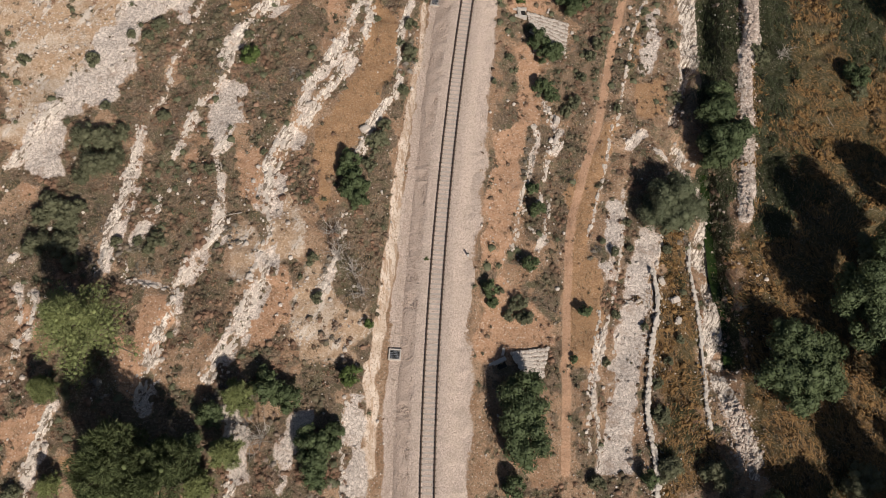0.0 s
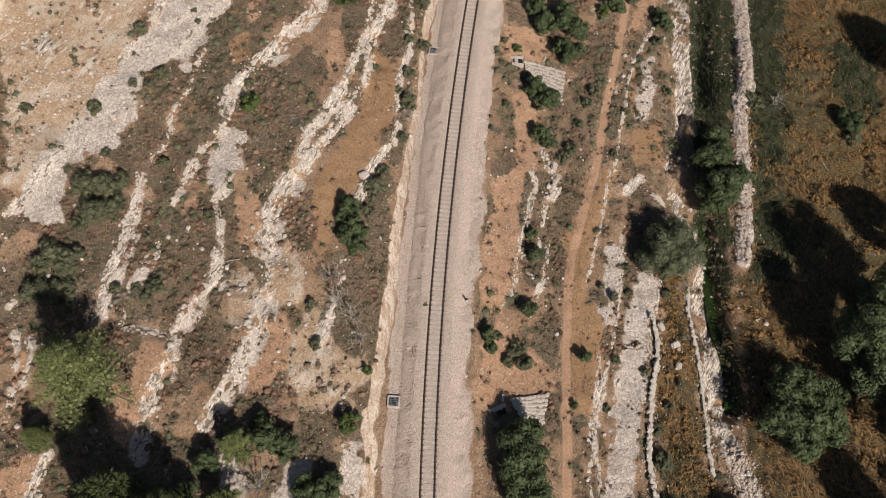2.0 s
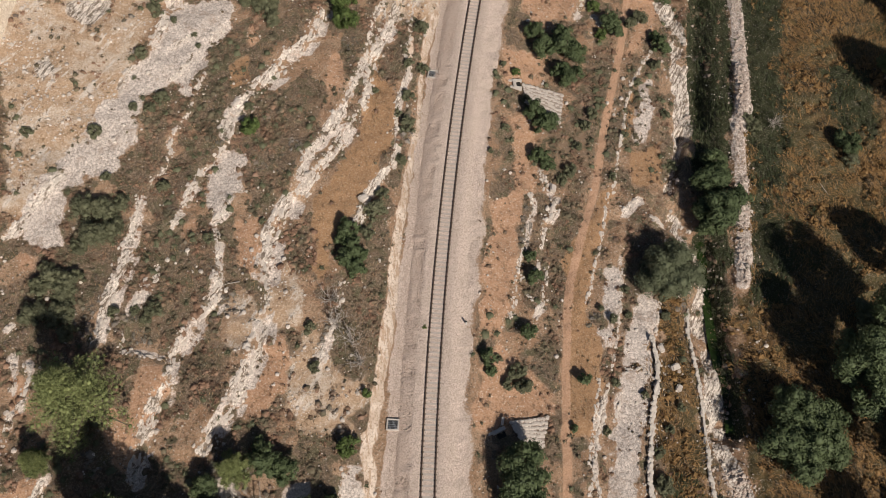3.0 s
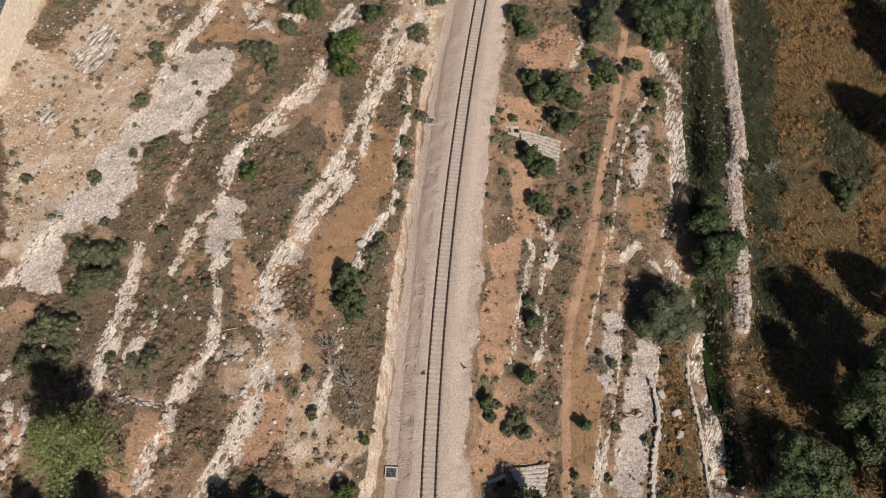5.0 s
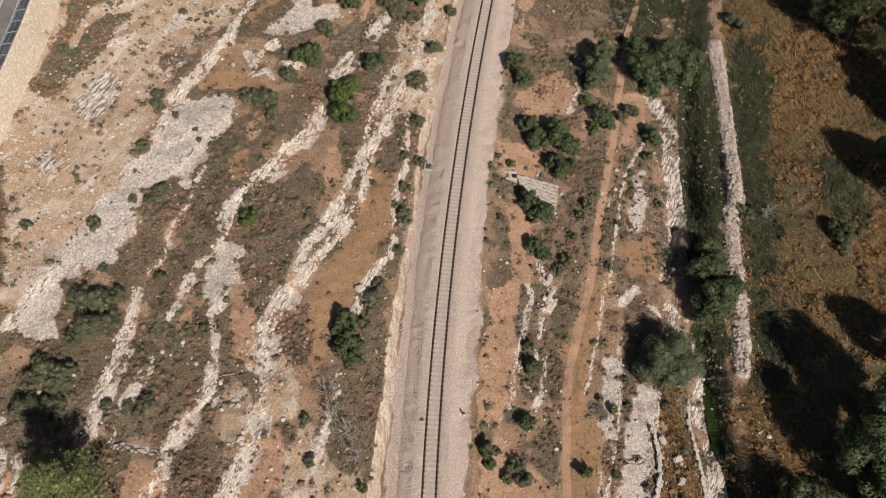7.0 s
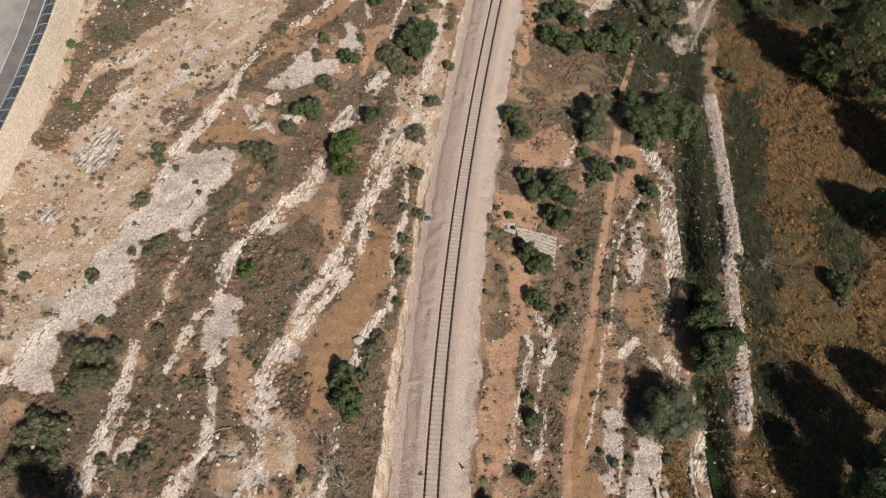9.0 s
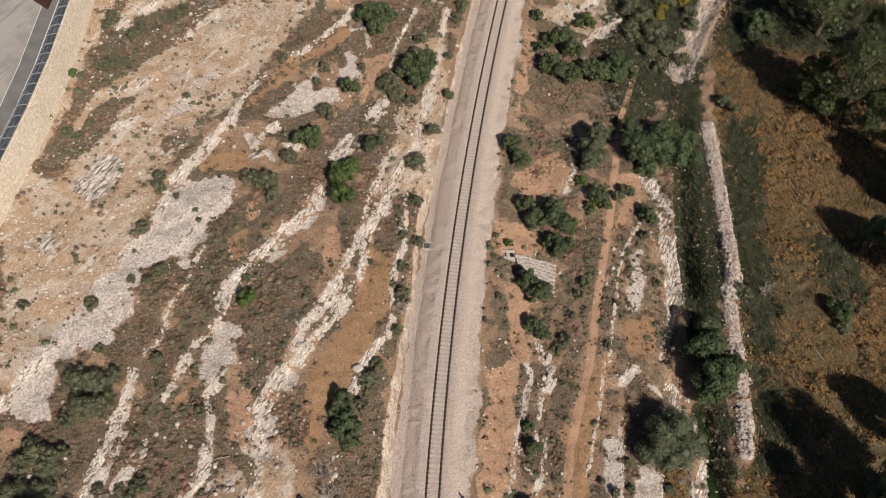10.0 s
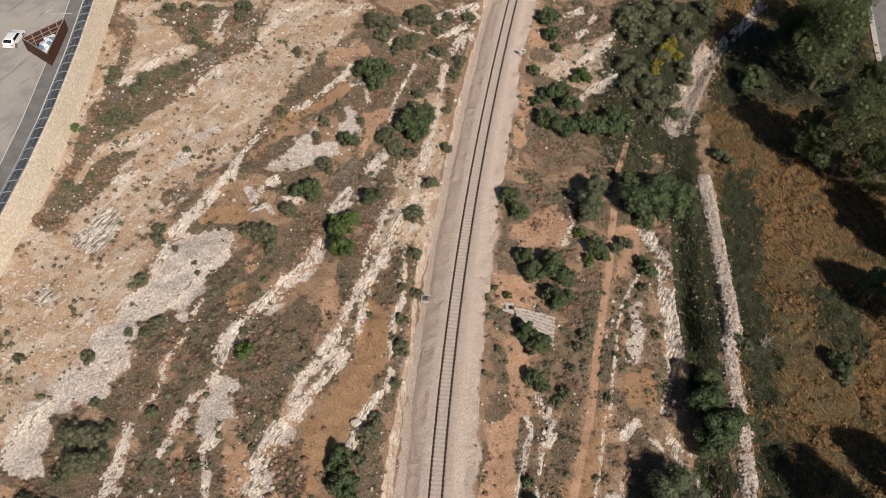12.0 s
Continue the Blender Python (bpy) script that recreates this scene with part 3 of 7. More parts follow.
plan_plant('bush', -36.3, 59.9, 1.01)
plan_plant('bush', -42.1, 55.9, 1.23)
plan_plant('bush', -38.4, 67.9, 1.13)
plan_plant('bush', -37.6, 76.5, 1.09)
plan_plant('bush', -37.7, 75.0, 1.17)
plan_plant('bush', -39.9, 50.2, 0.75)
plan_plant('bush', -24.0, 77.9, 2.18)
plan_plant('bush', -26.4, 78.3, 1.52)
plan_plant('bush', -21.5, 82.8, 1.72)
plan_plant('bush', -23.1, 75.7, 1.49)
plan_plant('bush', -3.6, 85.1, 1.93)
plan_plant('bush', -1.2, 91.6, 1.63)
plan_plant('bush', -3.5, 78.0, 1.18)
plan_plant('bush', -5.0, 71.5, 0.81)
plan_plant('bush', -3.1, 71.4, 0.98)
plan_plant('bush', -8.7, 49.0, 1.61)
plan_plant('bush', -7.9, 51.6, 1.11)
plan_plant('bush', -4.9, 66.5, 1.20)
plan_plant('bush', -4.9, 62.0, 1.40)
plan_plant('bush', -5.8, 56.8, 0.99)
plan_plant('bush', -6.3, 63.5, 0.70)
plan_plant('bush', -9.5, 45.8, 1.08)
plan_plant('bush', -33.5, 49.6, 0.96)
plan_plant('bush', -27.5, 43.3, 0.85)
plan_plant('bush', -36.4, 33.5, 0.91)
plan_plant('bush', -32.3, 34.0, 1.25)
plan_plant('bush', -33.1, 33.1, 0.83)
plan_plant('bush', -14.4, 28.7, 0.95)
plan_plant('bush', -15.3, 33.3, 0.82)
plan_plant('bush', -34.5, 34.0, 0.70)
plan_plant('bush', -37.3, 19.7, 1.35)
plan_plant('bush', -24.7, 61.9, 0.77)
plan_plant('bush', -38.3, 60.1, 0.70)
plan_plant('bush', -9.4, 67.1, 0.64)
plan_plant('bush', -21.8, 46.2, 0.50)
plan_plant('bush', -49.3, 54.9, 0.85)
plan_plant('bush', -35.2, 61.6, 1.09)
plan_plant('bush', -35.3, 73.8, 0.58)
plan_plant('bush', -32.6, 72.0, 0.49)
plan_plant('bush', -32.0, 70.3, 0.57)
plan_plant('oak', -11.7, 45.7, 1.58)
plan_plant('oak', -10.9, 43.5, 1.57)
plan_plant('oak', -11.8, 42.0, 1.41)
plan_plant('oak', -10.4, 40.7, 1.41)
plan_plant('oak', -12.5, 44.7, 1.00)
plan_plant('oak', -9.7, 42.7, 0.99)
plan_plant('oak', -9.6, 86.4, 1.76)
plan_plant('oak', -18.6, 86.3, 2.10)
plan_plant('oak', -20.2, 85.9, 1.40)
plan_plant('lime', -24.2, 58.7, 1.52)
plan_plant('lime', -12.8, 82.1, 1.89)
plan_plant('lime', -8.7, 26.1, 0.74)
plan_plant('lime', 9.6, 71.2, 0.74)
plan_plant('lime', 21.9, 78.6, 1.22)
plan_plant('lime', 21.1, 83.8, 1.08)
plan_plant('lime', -2.3, 34.1, 0.48)
plan_plant('lime', -14.3, 78.8, 2.02, 1.30)
plan_plant('lime', -13.4, 76.3, 2.00, 1.30)
plan_plant('lime', -13.3, 80.4, 1.36, 1.30)
plan_plant('lime', -14.7, 81.5, 1.19, 1.30)
plan_plant('oak', 10.8, 89.2, 1.81)
plan_plant('oak', 11.9, 86.2, 1.79)
plan_plant('oak', 12.4, 78.1, 1.72)
plan_plant('oak', 13.4, 75.3, 1.87)
plan_plant('oak', 16.6, 75.3, 2.22)
plan_plant('oak', 16.0, 77.7, 1.90)
plan_plant('oak', 17.8, 74.7, 1.88)
plan_plant('oak', 17.1, 70.7, 2.01)
plan_plant('oak', 15.7, 71.9, 1.51)
plan_plant('oak', 23.2, 80.7, 1.78)
plan_plant('oak', 24.1, 79.4, 1.24)
plan_plant('oak', 11.6, 64.9, 1.77)
plan_plant('oak', 13.6, 63.2, 1.76)
plan_plant('oak', 12.6, 62.7, 1.44)
plan_plant('oak', 12.2, 58.1, 1.40)
plan_plant('oak', 13.3, 57.2, 1.25)
plan_plant('oak', 10.5, 44.1, 0.95)
plan_plant('oak', 11.0, 41.2, 1.09)
plan_plant('oak', 9.9, 34.1, 1.20)
plan_plant('oak', 5.0, 30.6, 1.17)
plan_plant('oak', 5.4, 29.2, 0.89)
plan_plant('oak', 16.2, 28.3, 0.98)
plan_plant('oak', 14.7, 22.8, 0.55)
plan_plant('oak', 30.4, 77.7, 1.60)
plan_plant('oak', 29.7, 79.3, 0.89)
plan_plant('olive', 23.0, 89.3, 2.61, 1.30)
plan_plant('olive', 24.1, 92.1, 2.27, 1.30)
plan_plant('olive', 22.5, 87.1, 1.84, 1.30)
plan_plant('bush', 8.4, 29.1, 1.39)
plan_plant('bush', 9.0, 27.5, 1.38)
plan_plant('bush', 7.4, 27.8, 0.96)
plan_plant('bush', 16.3, 56.5, 1.25)
plan_plant('bush', 15.1, 55.3, 0.93)
plan_plant('bush', 20.0, 28.6, 0.78)
plan_plant('bush', 30.1, 58.7, 1.15)
plan_plant('bush', 30.0, 66.6, 0.84)
plan_plant('bush', 22.2, 37.0, 0.66)
plan_plant('bush', 20.3, 36.3, 0.73)
plan_plant('bush', 22.2, 40.3, 0.67)
plan_plant('bush', 18.8, 37.6, 0.58)
plan_plant('bush', 27.6, 82.3, 1.63)
plan_plant('bush', 26.4, 81.6, 1.08)
plan_plant('bush', 17.3, 60.1, 0.95)
plan_plant('bush', 19.6, 65.4, 1.14)
plan_plant('bush', 18.7, 63.6, 0.97)
plan_plant('bush', 10.8, 67.2, 0.81)
plan_plant('bush', 7.8, 72.2, 0.58)
plan_plant('bush', 26.7, 39.4, 0.67)
plan_plant('bush', 27.1, 37.0, 0.75)
plan_plant('bush', 23.4, 27.0, 0.64)
plan_plant('bush', 29.3, 74.5, 1.05)
plan_plant('bush', 5.9, 58.5, 0.54)
plan_plant('bush', 7.9, 62.2, 0.71)
plan_plant('bush', 21.8, 56.0, 0.63)
plan_plant('bush', 23.9, 62.8, 0.73)
plan_plant('bush', 26.6, 71.4, 0.77)
plan_plant('bush', 6.2, 30.7, 0.62)
plan_plant('olive', 27.7, 42.8, 3.52)
plan_plant('olive', 26.3, 41.1, 3.02)
plan_plant('olive', 29.2, 41.4, 3.06)
plan_plant('olive', 26.1, 43.7, 2.44)
plan_plant('olive', 28.9, 45.0, 2.32)
plan_plant('oak', 34.4, 55.6, 2.96)
plan_plant('oak', 35.2, 50.6, 3.22)
plan_plant('oak', 35.5, 58.5, 2.16)
plan_plant('oak', 37.5, 52.9, 2.27)
plan_plant('oak', 33.0, 51.1, 1.92)
plan_plant('oak', 33.9, 48.9, 1.91)
plan_plant('oak', 29.7, 89.0, 3.02)
plan_plant('oak', 33.0, 90.7, 3.07)
plan_plant('oak', 35.9, 89.2, 3.30)
plan_plant('oak', 35.3, 93.7, 2.94)
plan_plant('oak', 38.3, 92.7, 2.54)
plan_plant('oak', 31.6, 87.4, 2.06)
plan_plant('oak', 29.6, 94.3, 2.12)
plan_plant('oak', 39.1, 89.2, 1.73)
plan_plant('bush', 41.7, 64.5, 1.38)
plan_plant('bush', 40.9, 65.5, 0.86)
plan_plant('bush', 53.8, 59.0, 1.22)
plan_plant('oak', 53.7, 61.1, 1.76)
plan_plant('oak', 52.9, 62.3, 1.24)
plan_plant('oak', 40.3, 24.8, 3.32)
plan_plant('oak', 41.8, 22.2, 3.63)
plan_plant('oak', 38.0, 21.5, 3.27)
plan_plant('oak', 40.2, 19.0, 3.13)
plan_plant('oak', 43.4, 20.4, 2.57)
plan_plant('oak', 38.6, 25.5, 2.56)
plan_plant('oak', 44.0, 24.3, 2.44)
plan_plant('olive', 50.7, 36.8, 2.42)
plan_plant('olive', 52.0, 35.2, 2.41)
plan_plant('olive', 50.4, 34.9, 1.60)
plan_plant('bush', 24.6, 16.9, 1.34)
plan_plant('bush', 24.5, 20.5, 0.85)
plan_plant('bush', 27.7, 25.9, 0.73)
plan_plant('bush', 27.0, 37.1, 0.67)
plan_plant('bush', 25.1, 11.0, 1.68)
plan_plant('bush', 30.9, 15.5, 0.65)
plan_plant('oak', -3.7, 104.6, 2.34)
plan_plant('oak', -2.8, 102.2, 2.31)
plan_plant('oak', -5.0, 102.8, 2.12)
plan_plant('oak', -1.9, 105.2, 1.76)
plan_plant('oak', -3.6, 100.5, 1.71)
plan_plant('oak', -11.3, 114.9, 2.25)
plan_plant('oak', -9.4, 114.5, 2.25)
plan_plant('oak', -12.7, 114.6, 1.63)
plan_plant('oak', -10.3, 112.0, 1.81)
plan_plant('oak', -8.1, 115.3, 1.43)
plan_plant('oak', -14.0, 97.7, 1.49)
plan_plant('oak', -13.1, 97.4, 1.20)
plan_plant('bush', -7.6, 99.1, 2.44)
plan_plant('bush', -6.7, 97.8, 1.87)
plan_plant('bush', -8.9, 99.8, 1.50)
plan_plant('bush', -10.7, 128.1, 2.41)
plan_plant('bush', -8.5, 128.1, 2.19)
plan_plant('bush', -9.4, 124.8, 1.93)
plan_plant('bush', -4.1, 131.2, 2.45)
plan_plant('bush', -2.0, 130.9, 2.22)
plan_plant('bush', -2.5, 133.4, 2.02)
plan_plant('bush', -6.4, 123.5, 1.92)
plan_plant('bush', -4.5, 124.4, 1.93)
plan_plant('bush', 0.0, 128.8, 1.31)
plan_plant('bush', -0.0, 123.2, 1.71)
plan_plant('bush', -17.0, 92.2, 1.81)
plan_plant('bush', -17.8, 101.7, 1.14)
plan_plant('bush', -33.3, 126.0, 1.96)
plan_plant('bush', -33.6, 123.8, 1.28)
plan_plant('bush', -1.4, 108.2, 1.18)
plan_plant('bush', 1.4, 108.8, 0.99)
plan_plant('bush', 1.3, 100.4, 1.33)
plan_plant('bush', -4.5, 97.5, 1.31)
plan_plant('bush', -12.2, 102.9, 0.86)
plan_plant('bush', -3.3, 111.3, 1.40)
plan_plant('bush', -4.2, 108.7, 1.19)
plan_plant('bush', -18.8, 98.4, 0.84)
plan_plant('bush', -24.3, 102.3, 0.95)
plan_plant('bush', -23.7, 117.7, 1.13)
plan_plant('bush', -12.1, 129.6, 1.32)
plan_plant('bush', -7.3, 121.3, 1.26)
plan_plant('bush', 1.6, 133.4, 1.35)
plan_plant('bush', 5.8, 134.3, 1.59)
plan_plant('bush', 3.9, 121.3, 1.70)
plan_plant('bush', 2.9, 118.5, 1.26)
plan_plant('oak', 20.0, 135.3, 2.09)
plan_plant('oak', 22.0, 136.7, 1.63)
plan_plant('oak', 21.0, 130.8, 1.82)
plan_plant('oak', 21.6, 127.7, 1.12)
plan_plant('oak', 19.3, 114.3, 2.10)
plan_plant('oak', 21.3, 114.6, 2.10)
plan_plant('oak', 22.5, 111.7, 2.08)
plan_plant('oak', 17.8, 108.1, 2.23)
plan_plant('oak', 20.0, 106.4, 2.22)
plan_plant('oak', 22.3, 105.7, 2.42)
plan_plant('oak', 24.4, 107.7, 2.04)
plan_plant('oak', 26.1, 106.1, 2.44)
plan_plant('oak', 29.4, 109.4, 2.08)
plan_plant('oak', 30.6, 107.4, 2.27)
plan_plant('oak', 29.0, 106.0, 2.04)
plan_plant('oak', 16.7, 112.0, 1.23)
plan_plant('oak', 16.8, 120.0, 1.28)
plan_plant('lime', 25.5, 121.2, 1.64)
plan_plant('lime', 26.4, 120.1, 1.19)
plan_plant('lime', 24.4, 119.9, 1.08)
plan_plant('bush', 36.6, 138.1, 2.89)
plan_plant('bush', 39.9, 141.4, 2.70)
plan_plant('bush', 34.9, 137.0, 1.90)
plan_plant('bush', 36.6, 133.9, 2.35)
plan_plant('bush', 34.1, 124.5, 2.47)
plan_plant('bush', 35.7, 121.4, 2.67)
plan_plant('bush', 37.3, 118.8, 2.64)
plan_plant('bush', 33.2, 118.5, 2.18)
plan_plant('bush', 39.8, 133.8, 2.60)
plan_plant('bush', 42.9, 139.2, 2.69)
plan_plant('bush', 38.3, 114.8, 2.16)
plan_plant('bush', 35.6, 113.7, 1.92)
plan_plant('bush', 41.1, 116.6, 2.19)
plan_plant('bush', 41.6, 113.0, 1.94)
plan_plant('bush', 40.9, 127.4, 2.30)
plan_plant('bush', 44.7, 122.0, 1.81)
plan_plant('bush', 47.4, 139.7, 2.21)
plan_plant('bush', 48.6, 134.6, 1.92)
plan_plant('bush', 45.0, 132.6, 2.13)
plan_plant('bush', 44.7, 143.4, 2.49)
plan_plant('bush', 52.5, 143.5, 2.28)
plan_plant('bush', 37.0, 110.0, 1.68)
plan_plant('bush', 44.7, 124.9, 1.83)
plan_plant('broom', 42.3, 129.4, 2.10)
plan_plant('broom', 43.9, 132.1, 1.65)
plan_plant('broom', 40.4, 127.0, 1.49)
plan_plant('broom', 39.3, 123.8, 1.24)
plan_plant('broom', 44.3, 128.2, 1.39)
plan_plant('oak', 55.6, 120.5, 2.53)
plan_plant('oak', 54.4, 118.9, 2.04)
plan_plant('oak', 57.2, 120.0, 1.84)
plan_plant('olive', 46.4, 102.3, 1.55)
plan_plant('olive', 47.5, 100.5, 1.33)
plan_plant('bush', -50.0, 105.8, 1.19)
plan_plant('bush', -50.0, 103.9, 1.18)
plan_plant('bush', -45.5, 103.8, 1.57)
plan_plant('bush', -46.4, 102.3, 1.17)
plan_plant('bush', -41.0, 108.4, 1.39)
plan_plant('bush', -40.1, 110.2, 1.21)
plan_plant('bush', -42.2, 107.6, 0.99)
plan_plant('bush', -47.4, 96.1, 1.70)
plan_plant('bush', -48.8, 95.1, 1.32)
plan_plant('bush', -46.1, 96.8, 0.94)
plan_plant('bush', -50.7, 82.0, 1.24)
plan_plant('bush', -49.3, 82.0, 0.88)
plan_plant('bush', -37.4, 74.4, 1.08)
plan_plant('bush', -36.9, 91.9, 0.73)
plan_plant('bush', -39.4, 116.7, 1.25)
plan_plant('bush', -37.9, 115.7, 1.24)
plan_plant('bush', -40.2, 118.7, 1.05)
plan_plant('bush', -44.9, 123.2, 1.51)
plan_plant('bush', -42.3, 124.2, 1.30)
plan_plant('bush', -38.7, 124.3, 1.29)
plan_plant('bush', -48.5, 84.7, 0.80)
plan_plant('lime', -54.2, 91.4, 0.75)
plan_plant('lime', -53.7, 84.4, 0.72)
plan_plant('lime', -52.6, 93.1, 0.84)
plan_plant('tall', 52.3, 34.3, 5.20, 1.00)
plan_plant('tall', 47.8, 30.1, 4.40, 1.00)
plan_plant('tall', 48.0, 26.4, 3.60, 1.00)
plan_plant('tall', 54.5, 25.0, 3.60, 1.00)
plan_plant('tall', 57.6, 42.1, 3.80, 1.00)
plan_plant('tall', 35.1, 5.4, 3.00, 1.00)
plan_plant('tall', 66.1, 65.5, 4.80, 1.00)
plan_plant('tall', 61.4, 72.7, 2.60, 1.00)
plan_plant('tall', 71.4, 77.3, 4.60, 1.00)
plan_plant('tall', 69.7, 84.7, 3.80, 1.00)
plan_plant('pine', -40.9, 16.8, 1.69)
plan_plant('pine', -38.9, 7.3, 1.47)
plan_plant('pine', -21.8, 16.9, 2.24)
plan_plant('pine', -22.3, 10.9, 2.20)
plan_plant('pine', -24.6, 7.6, 2.07)
plan_plant('tallpine', -31.2, 9.9, 3.68, 1.55)
plan_plant('tallpine', -32.0, 7.5, 3.81, 1.55)
plan_plant('tallpine', -28.1, 7.7, 3.91, 1.30)
plan_plant('tallpine', -26.8, 9.8, 3.00, 1.20)
plan_plant('oak', -14.3, 12.9, 1.82)
plan_plant('oak', -12.8, 12.0, 2.08)
plan_plant('oak', -13.7, 10.3, 1.94)
plan_plant('oak', -11.9, 13.6, 1.43)
plan_plant('oak', -13.3, 8.6, 1.68)
plan_plant('oak', -24.4, 14.8, 1.70)
plan_plant('oak', -26.4, 11.6, 1.83)
plan_plant('oak', -18.6, 17.8, 2.24)
plan_plant('oak', -16.7, 17.0, 1.84)
plan_plant('oak', -19.4, 19.4, 1.32)
plan_plant('lime', -10.4, 20.0, 1.59)
plan_plant('tallpine', 64.1, 98.4, 6.69, 1.20)
plan_plant('tallpine', 66.2, 119.2, 7.25, 1.20)
plan_plant('tallpine', 73.7, 113.4, 4.04, 1.20)
plan_plant('tallpine', 65.7, 129.3, 4.55, 1.20)
plan_plant('tallpine', 73.9, 131.4, 5.78, 1.20)
plan_plant('tallpine', 67.9, 93.0, 4.31, 1.20)
plan_plant('tallpine', 60.1, 102.6, 4.20, 1.00)
plan_plant('tallpine', 64.7, 130.5, 4.00, 1.00)
plan_plant('tallpine', 70.2, 80.8, 4.60, 1.00)


# ---- fields over the plan ----
def line_field(x, y, line, full=False):
    """Distance to a line, the side (left of its way is plus), the distance past its ends, and how far along it."""
    best, sign, past, run = np.full(x.shape, 1e9), np.ones(x.shape), np.zeros(x.shape), 0.0
    along = np.zeros(x.shape)
    last = len(line) - 2
    for k, ((ax, ay), (bx, by)) in enumerate(zip(line[:-1], line[1:])):
        dx, dy = bx - ax, by - ay
        ll = math.hypot(dx, dy) + 1e-9
        t = ((x - ax) * dx + (y - ay) * dy) / ll
        c = np.clip(t, 0, ll)
        d = np.hypot(x - ax - c * dx / ll, y - ay - c * dy / ll)
        near = d < best
        best = np.where(near, d, best)
        sign = np.where(near, np.where((y - ay) * dx - (x - ax) * dy >= 0, 1.0, -1.0), sign)
        out = np.where((t < 0) & (k == 0), -t, np.where((t > ll) & (k == last), t - ll, 0.0))
        past = np.where(near, out, past)
        along = np.where(near, run + c, along)
        run += ll
    return (best, sign, past, along) if full else (best, sign, past)


def area_field(x, y, ring):
    """Signed distance to the edge of an area, plus inside."""
    inside = np.zeros(x.shape, bool)
    closed = np.vstack([ring, ring[:1]])
    for (ax, ay), (bx, by) in zip(closed[:-1], closed[1:]):
        if ay != by:
            inside ^= ((ay > y) != (by > y)) & (x < (bx - ax) * (y - ay) / (by - ay) + ax)
    d, _, _ = line_field(x, y, closed)
    return np.where(inside, d, -d)


def boxed(x, y, line, margin):
    return np.nonzero((x > line[:, 0].min() - margin) & (x < line[:, 0].max() + margin) & (y > line[:, 1].min() - margin) & (y < line[:, 1].max() + margin))[0]


def lattice(seed, size=256):
    return np.random.default_rng(seed).random((size, size))


LATTICE = lattice(7)


def value_noise(x, y, scale, shift=0.0):
    """Smooth noise from 0 to 1 with cells of that many metres."""
    x, y = x / scale + shift * 17.3 + 1000.0, y / scale + shift * 9.1 + 1000.0
    i, j = np.floor(x).astype(int), np.floor(y).astype(int)
    fx, fy = x - i, y - j
    fx, fy = fx * fx * (3 - 2 * fx), fy * fy * (3 - 2 * fy)
    n = len(LATTICE)
    g = lambda a, b: LATTICE[a % n, b % n]
    return (g(i, j) * (1 - fx) + g(i + 1, j) * fx) * (1 - fy) + (g(i, j + 1) * (1 - fx) + g(i + 1, j + 1) * fx) * fy


def fractal(x, y, scale, shift=0.0, rounds=4):
    total, weight = 0.0, 0.0
    for k in range(rounds):
        total = total + value_noise(x, y, scale / 2 ** k, shift + k) / 1.7 ** k
        weight += 1 / 1.7 ** k
    return total / weight


def smooth(a, b, v):
    t = np.clip((v - a) / (b - a), 0, 1)
    return t * t * (3 - 2 * t)


ROAD = np.array([(92.0, 175.0), (89.2, 145.0), (85.8, 130.0), (83.6, 119.0), (82.5, 105.0), (82.5, 80.0), (84.0, 40.0), (86.0, -40.0)])
COVERS = ("scrub", "rock", "gravel", "ballast", "path", "grass", "green", "cream", "tan", "rubble", "soil", "litter")


